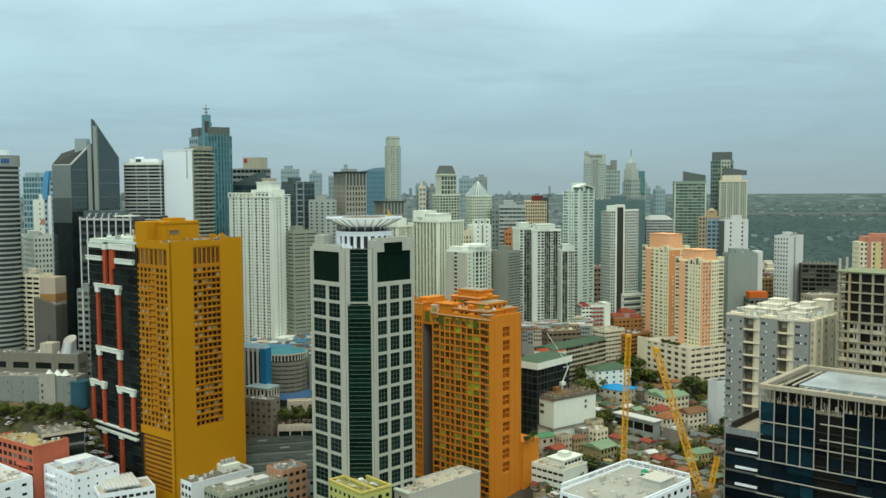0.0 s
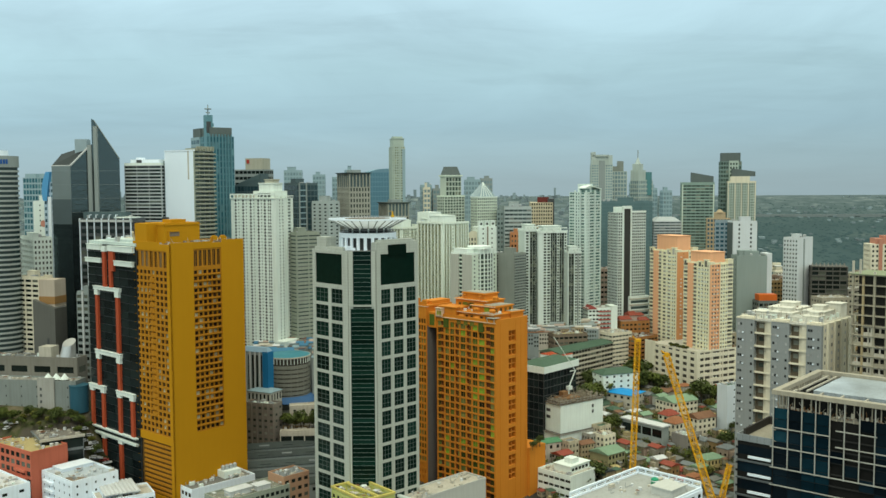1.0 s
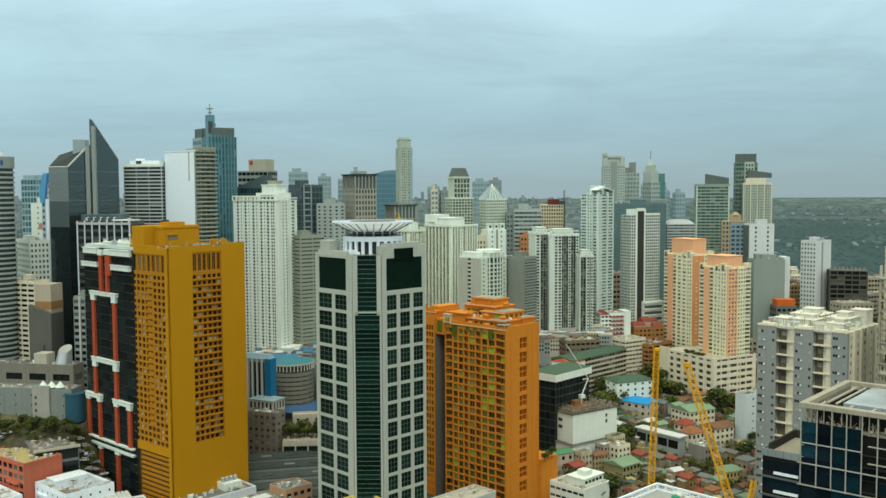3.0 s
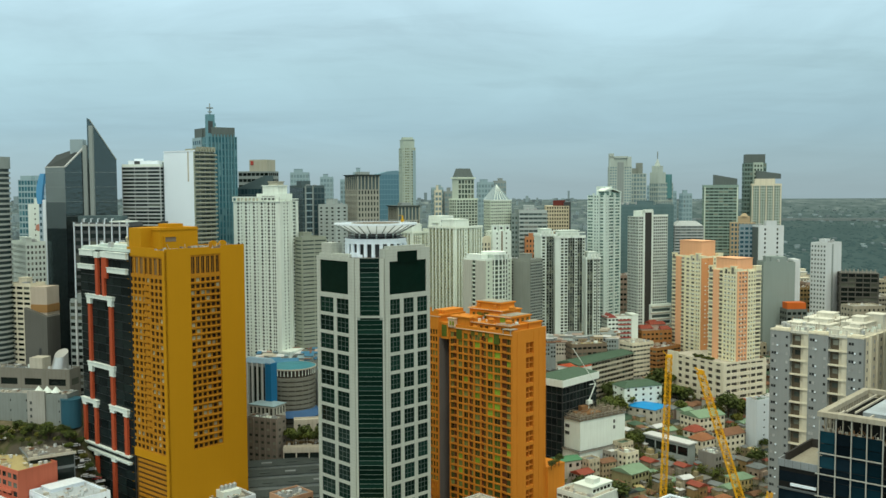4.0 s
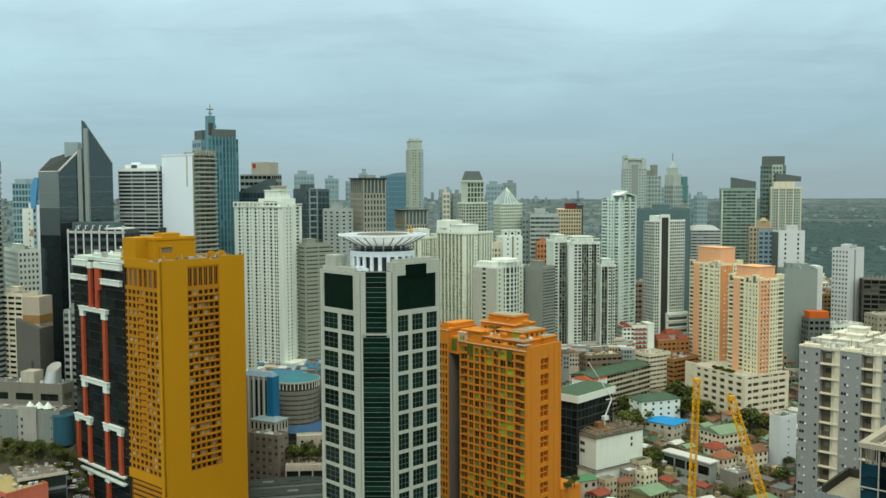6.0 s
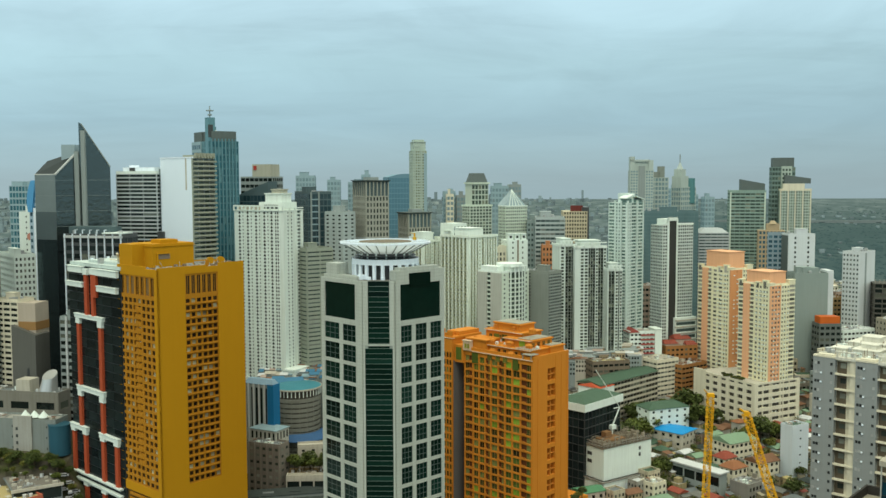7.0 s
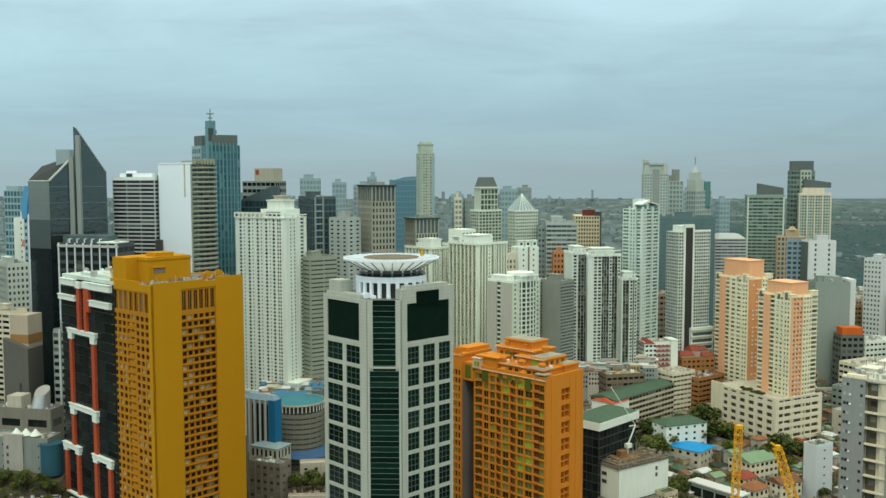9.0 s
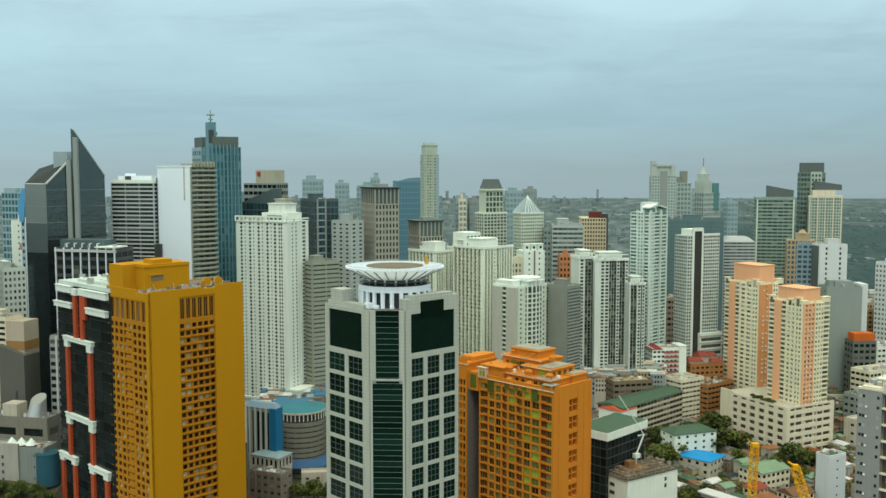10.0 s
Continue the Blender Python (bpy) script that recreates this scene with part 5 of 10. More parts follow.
# towers far behind, haze put into their colours
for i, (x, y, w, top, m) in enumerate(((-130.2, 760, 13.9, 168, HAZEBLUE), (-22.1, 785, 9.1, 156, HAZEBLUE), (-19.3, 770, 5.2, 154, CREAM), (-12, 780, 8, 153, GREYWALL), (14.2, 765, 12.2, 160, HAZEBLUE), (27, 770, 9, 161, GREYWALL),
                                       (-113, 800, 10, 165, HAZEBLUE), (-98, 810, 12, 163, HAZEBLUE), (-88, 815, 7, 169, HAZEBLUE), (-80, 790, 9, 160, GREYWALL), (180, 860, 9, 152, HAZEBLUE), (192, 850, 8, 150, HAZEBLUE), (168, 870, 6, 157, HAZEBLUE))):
    tower("skyscraper", "far tower block with haze in its blue grey colour" if m is HAZEBLUE else "pale far tower block with haze in its glass colour", (x, y), 5, w, 10, top, m, GL_PALE, 3.8, 2.4, 0.7, 0.6, 0.15, 0, seed=70 + i, units=1)

def panel(tw, m, *box):
    """One plain slab of outer wall."""
    g = Geo()
    fbox(g, *box)
    return part("wall", g, m, tw)


# ---- the grey office tower with the helipad ----
GRANITE = mat("grey_granite", (0.45, 0.48, 0.425), 0.6, 0.09, 0.28, 0.4, bump=0.1)
joints(GRANITE, 1.3, 1.22, 0.10, 0.22)
MULLION = mat("pale_green_mullion", (0.27, 0.35, 0.31), 0.5, 0.05, 0.05)
THINBAR = mat("dark_mullion", (0.10, 0.13, 0.12), 0.5, 0.05, 0.05)


def helipad_tower():
    w, d, c, top = 31.5, 31.9, 7.7, 130.2
    tw = thing("office_tower", "grey granite office tower with green windows and a round helipad", "office tower", pose(-35.5, 389.5, 0, 0, 0, 45))
    part("body", Geo().prism([(c, 0), (w, 0), (w, d), (0, d), (0, c)], 0, top - 0.3), GRANITE, tw)
    rows = [(114.0 - 7.33 * k - 6.05, 114.0 - 7.33 * k) for k in reversed(range(15))]
    cols = {"A": [(10.4, 15.6), (17.4, 22.8), (24.6, 30.0)], "B": [(11.6, 19.1), (21.1, 29.8)]}
    big = {"A": (10.2, 29.5), "B": (11.8, 29.6)}
    for face, L in (("A", w), ("B", d)):
        us = [c + 0.25] + [e for pair in cols[face] for e in pair] + [L]
        zs = [0] + [e for pair in rows for e in pair] + [115.8]
        part("granite_wall", skin(face, w, d, us, zs, lambda i, j: i % 2 and j % 2, 0, 0.47), GRANITE, tw)
        a, b = big[face]
        part("granite_wall", skin(face, w, d, [c + 0.25, a, b, L], [115.8, 115.9, 128.7, top], lambda i, j: i == 1 and j == 1, 0, 0.47), GRANITE, tw)
        for z0, z1 in rows:
            for a, b in cols[face]:
                part("window", pane_mesh(b - a, z1 - z0, (GL_GREEN, THINBAR), (3, 3), 0.16), None, tw, at=fplace(face, w, d, (a + b) / 2, 0.12, (z0 + z1) / 2))
        a, b = big[face]
        part("sky_window", pane_mesh(b - a, 12.9, (GL_GREEN,)), None, tw, "tall dark green glass", at=fplace(face, w, d, (a + b) / 2, 0.10, 122.25))
    # plain windowed backs
    for face, L in (("C", w), ("D", d)):
        rest = Geo()
        facade(tw, GRANITE, face, w, d, 0.3, L - 0.3, 0, 116, 4, 16, 0.72, 0.83, 0.4, GL_GREEN, 0, rest)
        part("glazing", rest, GL_GREEN, tw, kind="stuff")
    # raised parapet with the stepped window over wall A
    g = Geo()
    fbox(g, "A", w, d, 8.2, 14.2, -3.0, 0.46, top + 0.02, 133.6)
    fbox(g, "A", w, d, 24.7, w, -3.0, 0.46, top + 0.02, 133.6)
    fbox(g, "A", w, d, 14.2, 24.7, -3.0, 0.46, 132.5, 133.62)
    fbox(g, "A", w, d, 10.5, 29.0, -3.2, 0.3, 133.62, 134.6)
    part("raised_parapet", g, GRANITE, tw)
    part("sky_window", pane_mesh(10.3, 4.8, (GL_GREEN,)), None, tw, at=fplace("A", w, d, 19.45, 0.52, 130.1))
    g = Geo().box(0.2, 3.6, 12, d - 1, top, 131.4).box(0.3, 5.5, 23, 29.5, 131.4, 135.4).box(14, w - 0.5, d - 4, d - 0.3, top, 133)
    part("parapet", g, GRANITE, tw)
    part("roof", Geo().prism([(c, 0.5), (w - 0.5, 0.5), (w - 0.5, d - 0.5), (0.5, d - 0.5), (0.5, c)], top - 0.3, top - 0.05), ROOF, tw)
    # glazed corner
    turn = pose(0, c, 0, 0, 0, -45)
    L = c * math.sqrt(2)
    g = Geo().box(-0.15, 0.55, -0.5, 0, 0, 107.6).box(L - 0.55, L + 0.15, -0.5, 0, 0, 107.6)
    g.box(-0.15, 1.65, -0.52, 0, 107.6, top).box(L - 1.65, L + 0.15, -0.52, 0, 107.6, top).box(0.5, L - 0.5, -0.48, 0, 107.2, 107.9)
    part("corner_frame", g, GRANITE, tw, at=turn)
    strip = pane_mesh(L - 1.1, 1.78, (GL_GREEN,))
    upper = pane_mesh(L - 3.3, 1.78, (GL_GREEN,))
    for k in range(71):
        z = 0.95 + 1.833 * k
        part("glass_band", strip if z < 106.5 else upper, None, tw, at=turn @ pose(L / 2, -0.22, z))
    g = Geo()
    for k in range(72):
        z = 1.833 * k
        e = 0.55 if z < 107 else 1.65
        g.box(e, L - e, -0.28, -0.2, z - 0.03, z + 0.04)
    part("mullions", g, MULLION, tw, "thin white horizontal mullions", at=turn, kind="stuff")
    # penthouse drum and helipad dish
    cx, cy = 15.6, 14.0
    g = Geo()
    g.cyl(cx, cy, 12.2, 135.3, 137.3, 48)
    posts = []
    for i in range(24):
        q = 2 * math.pi * i / 24
        x, y = cx + 11.7 * math.cos(q), cy + 11.7 * math.sin(q)
        posts.append(Geo().rod((x, y, top), (x, y, 135.4), 0.75, 6))
    drum = part("penthouse", g, COOLWHITE, tw, "white round penthouse with square openings")
    for post in posts:
        part("post", post, COOLWHITE, drum)
    part("drum_core", Geo().cyl(cx, cy, 10.2, top - 0.1, 135.5, 36), DARKMETAL, drum)
    part("neck", Geo().cyl(cx, cy, 8.6, 137.3, 142.0, 36), DARKMETAL, tw)
    for i in range(16):
        q = 2 * math.pi * (i + 0.3) / 16
        part("neck_post", Geo().rod((cx + 9.3 * math.cos(q), cy + 9.3 * math.sin(q), 137.2), (cx + 9.3 * math.cos(q), cy + 9.3 * math.sin(q), 139.6), 0.35, 6), WHITE, tw)
    part("railing", Geo().cyl(cx, cy, 12.1, 137.3, 137.4, 40).cyl(cx, cy, 11.2, 138.2, 138.35, 40), DARKMETAL, tw)
    net = mat("dish_netting", (0.76, 0.84, 0.91), 0.8, 0.06, 0.1)
    nt = net.node_tree
    thin, mixed = nt.nodes.new("ShaderNodeBsdfTranslucent"), nt.nodes.new("ShaderNodeMixShader")
    thin.inputs["Color"].default_value = (0.88, 0.92, 0.94, 1)
    mixed.inputs[0].default_value = 0.5
    nt.links.new(nt.nodes["Principled BSDF"].outputs[0], mixed.inputs[1])
    nt.links.new(thin.outputs[0], mixed.inputs[2])
    nt.links.new(mixed.outputs[0], nt.nodes["Material Output"].inputs["Surface"])
    g = Geo()
    for i in range(64):
        q0, q1 = 2 * math.pi * i / 64, 2 * math.pi * (i + 1) / 64
        g.face([(cx + r * math.cos(q), cy + r * math.sin(q), z) for r, z, q in ((9.6, 139.2, q0), (9.6, 139.2, q1), (16.2, 142.7, q1), (16.2, 142.7, q0))])
    dish = part("helipad", g, net, tw, "flared white helipad net with thin grey ribs")
    g = Geo()
    for i in range(64):
        q0, q1 = 2 * math.pi * i / 64, 2 * math.pi * (i + 1) / 64
        g.prism([(cx + r * math.cos(q), cy + r * math.sin(q)) for r, q in ((16.0, q0), (16.6, q0), (16.6, q1), (16.0, q1))], 142.6, 143.2)
    part("rim", g, COOLWHITE, dish)
    g = Geo()
    for i in range(28):
        q = 2 * math.pi * i / 28
        ca, sa = math.cos(q), math.sin(q)
        g.rod((cx + 9.6 * ca, cy + 9.6 * sa, 139.05), (cx + 16.3 * ca, cy + 16.3 * sa, 142.55), 0.2, 4)
    part("ribs", g, GREYWALL, dish, kind="stuff")
    g = Geo()
    for i in range(56):
        q = 2 * math.pi * (i + 0.5) / 56
        ca, sa = math.cos(q), math.sin(q)
        g.rod((cx + 8.8 * ca, cy + 8.8 * sa, 143.0), (cx + 16.2 * ca, cy + 16.2 * sa, 142.9), 0.14, 4)
    part("deck_grating", g, COOLWHITE, dish, kind="stuff")
    DECK = mat("helipad_deck", (0.17, 0.14, 0.10), 0.9, 0.2, 0.0)
    part("deck", Geo().cyl(cx, cy, 9.6, 142.2, 143.3, 48), DECK, dish, "brown landing deck")
    part("deck_edge", Geo().cyl(cx, cy, 9.9, 142.0, 143.1, 48), WHITE, dish)
    g = Geo()
    for i in range(40):
        q0 = 2 * math.pi * i / 40
        q1 = 2 * math.pi * (i + 1) / 40
        g.rod((cx + 16.3 * math.cos(q0), cy + 16.3 * math.sin(q0), 143.7), (cx + 16.3 * math.cos(q1), cy + 16.3 * math.sin(q1), 143.7), 0.06)
    part("safety_rail", g, STEEL, dish, kind="stuff")
    YEL = mat("yellow_paint", (0.62, 0.36, 0.03), 0.6, 0.1, 0.2)
    g = Geo().box(24.9, 25.9, 8.4, 9.4, 143.4, 144.5).box(25.1, 25.6, 8.6, 9.1, 144.5, 146.0).rod((25.4, 8.9, 145.8), (23.2, 8.9, 146.2), 0.12)
    part("window_hoist", g, YEL, tw, "small yellow maintenance hoist")
    for x, y, s in ((1.6, 11.0, 2.0), (3.2, 8.6, 1.2), (6.2, 4.4, 1.1)):
        part("roof_unit", Geo().box(x, x + s, y, y + s, top, top + s * 0.8).box(x - 0.06, x, y + 0.2, y + s - 0.2, top + 0.3, top + s * 0.6).box(x + 0.1, x + s - 0.1, y + 0.1, y + s - 0.1, top + s * 0.8, top + s * 0.9), COOLWHITE, tw)


helipad_tower()

# ---- the ochre apartment tower ----
OCHRE = mat("ochre_paint", (0.49, 0.235, 0.009), 0.8, 0.035, 0.06, 0.08)
OCHRED = mat("ochre_ledge", (0.42, 0.18, 0.012), 0.8, 0.05, 0.15)
GL_OCH = glass("ochre_room_glass", (0.010, 0.007, 0.004), (0.045, 0.024, 0.007), (0.46, 0.43, 0.27), 0.2, 0.3, 0.2)


def ochre_tower():
    w, d, top = 40.4, 29.6, 131.2
    tw = thing("apartment_tower", "ochre yellow apartment tower with blank corner walls and gridded windows", "apartment tower", pose(-123.3, 424.0, 0, 0, 0, 50))
    part("body", Geo().box(0.7, w - 0.7, 0.7, d - 0.7, 0, top - 0.6), OCHRED, tw)
    # wall A: blank piers beside one inset strip of windows
    panel(tw, OCHRE, "A", w, d, 0, 12.2, -0.7, 0, 0, top)
    panel(tw, OCHRE, "A", w, d, 27.6, w, -0.7, 0, 0, top)
    panel(tw, OCHRE, "A", w, d, 12.2, 27.6, -0.7, -0.02, 0, 44.4)
    panel(tw, OCHRE, "A", w, d, 12.2, 27.6, -0.7, -0.02, 128.8, top)
    panel(tw, OCHRE, "C", w, d, 0, w, -0.7, 0, 0, top)
    panel(tw, OCHRE, "D", w, d, 0.7, d - 0.7, -0.7, 0, 0, top)
    zs = [44.4 + 2.78 * k for k in range(28)]
    facade(tw, OCHRED, "A", w, d, 12.2, 27.6, 44.4, 119.46, 6, 27, 0.70, 0.58, 0.42, GL_OCH, 162, t0=-0.7)
    us = [12.2] + [e for i in range(6) for e in (12.85 + 2.5 * i, 14.55 + 2.5 * i)] + [27.6]
    part("louvre_wall", skin("A", w, d, us, [119.46, 120.7, 128.1, 128.8], lambda i, j: i % 2 and j == 1, -0.7, -0.25), OCHRED, tw)
    # ledges across the strip
    for k, z in enumerate(zs[1:-1]):
        part("ledge", Geo().box(12.3, 19.6, -0.12, 0.3, z - 0.1, z + 0.12), OCHRED, tw)
        bow = [(19.6 + 7.6 * i / 8, -0.8 * math.sin(math.pi * i / 8)) for i in range(9)]
        part("bowed_ledge", Geo().prism(bow + [(27.2, 0.3), (19.6, 0.3)], z - 0.12, z + 0.28), OCHRED, tw)
    lm = pane_mesh(1.7, 7.4, (GL_DARK, OCHRED), (2, 1), 0.2)
    for i in range(6):
        part("tall_window", lm, None, tw, at=fplace("A", w, d, 13.7 + 2.5 * i, -0.6, 124.4))
    # wall B: seven columns of windows, tall louvres above, a slatted car park below
    panel(tw, OCHRE, "B", w, d, 0, 2.6, -0.7, 0, 0, top)
    panel(tw, OCHRE, "B", w, d, 28.4, d, -0.7, 0, 0, top)
    panel(tw, OCHRE, "B", w, d, 2.6, 28.4, -0.7, -0.02, 128.3, top)
    panel(tw, OCHRE, "B", w, d, 2.6, 28.4, -0.7, -0.02, 0, 15.5)
    panel(tw, OCHRE, "B", w, d, 2.6, 28.4, -0.7, -0.03, 40.2, 43.8)
    zb = [44.0 + 2.80 * k for k in range(28)]
    facade(tw, OCHRED, "B", w, d, 2.6, 28.4, 43.8, 119.6, 8, 27, 0.66, 0.62, 0.5, GL_OCH, 216, t0=-0.7)
    us = [2.6] + [e for i in range(7) for e in (3.1 + 3.62 * i, 5.5 + 3.62 * i)] + [28.4]
    part("louvre_wall", skin("B", w, d, us, [119.6, 120.6, 127.8, 128.3], lambda i, j: i % 2 and j == 1, -0.7, -0.2), OCHRED, tw)
    for k in range(3, 26):
        g = Geo()
        z = zb[k]
        pts = [(0.6 - 1.0 * math.sin(q), 15.0 + 2.2 * math.cos(q)) for q in np.linspace(0, math.pi, 9)]
        g.prism(pts, z - 0.2, z + 1.75)
        part("balcony", g, OCHRED, tw)
    for i in range(7):
        part("tall_window", pane_mesh(2.4, 7.2, (GL_DARK, OCHRED), (2, 1), 0.3), None, tw, at=fplace("B", w, d, 4.3 + 3.62 * i, -0.6, 124.2))
    # back sheet coloured brown for the shade in the slat gaps
    part("car_park_back", Geo().box(0.6, 0.8, 2.7, 28.3, 15.6, 40.1), mat("ochre_gap_shade", (0.12, 0.062, 0.014), 0.9, 0.2, 0.2), tw)
    for k in range(11):
        g = Geo()
        fbox(g, "B", w, d, 2.6, 24.5, -0.6, -0.1, 16.2 + 2.2 * k, 17.3 + 2.2 * k)
        part("slat", g, OCHRED, tw)
    # roof
    part("roof", Geo().box(0.7, w - 0.7, 0.7, d - 0.7, top - 0.6, top - 0.45), ROOF, tw)
    g = Geo().box(6.5, 25.5, 13.5, d, top - 0.5, 140.3).box(11, 19, 15, 22, 140.3, 141.8).box(6.2, 25.8, 13.2, d + 0.1, 139.2, 139.6)
    g.box(1.2, 6.5, 20, d, top - 0.5, 140.2).box(8, 14, 12.9, 13.5, 136.2, 136.7).box(8.2, 8.7, 12.9, 13.5, 131, 136.3)
    part("roof_block", g, OCHRE, tw)
    # thin brown sheet stands in for shade below the roof ledge
    part("shade", Geo().box(8.9, 14.2, 13.35, 13.52, 134.2, 136.2), BROWN, tw)
    for u in (30.5, 35.5):
        pts = [(u + 2.6 * math.cos(q), top - 0.2 + 3.0 * math.sin(q)) for q in np.linspace(0, math.pi, 11)]
        g = Geo()
        n = len(pts)
        g.prism([(x, 9.0) for x, _ in pts] + [(x, 9.5) for x, _ in reversed(pts)], [top - 0.6] * (2 * n), [z for _, z in pts] + [z for _, z in reversed(pts)])
        part("arched_gable", g, OCHRE, tw)
    rng = random.Random(8)
    g = Geo()
    for i in range(90):
        x, y, r, q = rng.uniform(1.2, 39), rng.uniform(1.2, 12), rng.uniform(0.2, 0.9), rng.randrange(4)
        if q == 0:
            g.rod((x, y, top - 0.4), (x + rng.uniform(-2, 2), y + rng.uniform(-1, 1), top + rng.uniform(0.3, 2.2)), 0.09, 4, 2)
        else:
            g.box(x, x + 1.6 * r, y, y + r, top - 0.45, top - 0.2 + r * rng.uniform(0.5, 1.5), q - 1)
    part("roof_clutter", g, (STEEL, BROWN, LIGHTCONC), tw, kind="stuff")
    part("kerb", Geo().box(0.0, 22, 0, 0.6, top, top + 0.7).box(28, w, 0, 0.6, top, top + 1.1).box(0, 0.6, 9, d, top, top + 0.9), OCHRE, tw)
    part("vent_stack", Geo().box(24.5, 25.6, 3, 4.1, top - 0.4, top + 2.4), OCHRED, tw)


ochre_tower()

# ---- the black tower with red columns ----
BLACKGLASS = glass("black_glass", (0.006, 0.010, 0.011), (0.016, 0.024, 0.025), (0.018, 0.028, 0.028), 0.25, 0.08, 0.07)
REDP = mat("red_column_paint", (0.42, 0.075, 0.03), 0.6, 0.06, 0.12)


def red_tower():
    w, d, base, top = 24, 47.5, 1.0, 131.5
    tw = thing("office_tower", "black glass office tower with red columns and white beams", "office tower", pose(-143.9, 441.0, base, 0, 0, 48))
    part("body", Geo().box(0.3, w, 0.3, d - 1.5, 0, 128 - base).box(2, w - 2, 3, d - 8, 128 - base, 130.0 - base), DARKMETAL, tw)
    for k in range(33):
        z = 1.9 + 3.9 * k
        if z > 127:
            break
        for i in range(6):
            part("glass_panel", pane_mesh(7.35, 3.55, (BLACKGLASS,)), None, tw, at=fplace("B", w, d, 4.2 + 7.6 * i, 0.0, z))
    g = Geo()
    for k in range(33):
        fbox(g, "A", w, d, 0.5, w - 0.5, 0.02, 0.08, 0.2 + 3.9 * k, 3.6 + 3.9 * k)
        fbox(g, "D", w, d, 0.5, d - 2, 0.02, 0.08, 0.2 + 3.9 * k, 3.6 + 3.9 * k)
    part("side_glass", g, BLACKGLASS, tw, kind="stuff")
    for u0, u1, z0, z1 in ((27.0, 30.2, 108.6, 126), (19.0, 24.2, 117, 126.5), (21.3, 24.2, 108.6, 117), (35.0, 38.0, 78, 104.6), (15.3, 18.5, 78, 104.6), (35.0, 38.0, 60, 73), (15.3, 18.5, 60, 73),
                           (42.3, 45.2, 39, 56.5), (31.6, 34.6, 39, 56.5), (15.6, 18.8, 39, 56.5), (4.0, 7.2, 39, 56.5), (43.0, 46.0, 1, 34), (31.8, 34.8, 1, 34), (15.6, 18.8, 1, 34)):
        g = Geo()
        fbox(g, "B", w, d, u0 + 0.35, u1 - 0.35, -0.1, 1.1, z0 - base, z1 - base)
        part("column", g, REDP, tw, "red column")
        if z1 == 117:
            continue
        g = Geo()
        fbox(g, "B", w, d, u0 - 0.25, u1 + 0.25, -0.1, 1.3, z1 - base, z1 + (2.6 if z1 > 35 else 1.3) - base)
        part("capital", g, WHITE, tw)
    for u0, u1, z0, z1 in ((31.0, 44.5, 126.6, 129.4), (1.0, 19.0, 126.4, 129.2), (31.0, 46.5, 120.4, 122.6), (1.5, 18.6, 119.8, 122.2), (13.8, 39.2, 107.2, 109.0), (14.2, 39.0, 75.6, 77.7),
                           (30.6, 46.2, 57.9, 60.0), (3.0, 19.8, 57.9, 60.0), (2.0, 48.0, 35.4, 36.5), (2.0, 48.0, 38.5, 39.4)):
        g = Geo()
        fbox(g, "B", w, d, u0 + 0.3, u1 - 0.3, -0.1, 1.4, z0 - base, z1 - 0.3 - base)
        fbox(g, "B", w, d, u0, u1, -0.1, 1.7, z1 - 0.3 - base, z1 - base)
        part("beam", g, WHITE, tw, "white beam")
    part("roof", Geo().box(0, w, 0, d - 3, 129.4 - base, top - 0.6 - base).box(3, w - 3, 4, d - 14, top - 0.6 - base, top + 0.5 - base), mat("pale_green_deck", (0.50, 0.58, 0.55), 0.8, 0.14, 0.3), tw, "pale green flat roof")
    part("mast", Geo().rod((5, 10, 131 - base), (2, 6, 136 - base), 0.5, 6).rod((4, 16, 133 - base), (4, 4, 133 - base), 0.3, 6), CREAM, tw)
    rng = random.Random(5)
    for i in range(10):
        x, y, s = rng.uniform(1, 20), rng.uniform(2, 40), rng.uniform(0.8, 1.8)
        part("roof_unit", Geo().box(x, x + s, y, y + s * 1.4, top - 0.6 - base, top + s - base), COOLWHITE if i % 2 else STEEL, tw)


red_tower()

# ---- the orange apartment tower ----
ORANGE = mat("orange_paint", (0.60, 0.215, 0.022), 0.75, 0.05, 0.14)
ORANGED = mat("orange_ledge", (0.57, 0.205, 0.026), 0.8, 0.07, 0.2)
GL_ORA = glass("bronze_tinted_glass", (0.014, 0.014, 0.006), (0.085, 0.092, 0.026), (0.20, 0.24, 0.07), 0.25, 0.2, 0.2)
GL_LEAF = glass("green_tinted_glass", (0.03, 0.04, 0.012), (0.13, 0.19, 0.035), (0.27, 0.46, 0.05), 0.35, 0.2, 0.2)
ORABAR = mat("bronze_mullion", (0.44, 0.21, 0.05), 0.6, 0.05, 0.1)


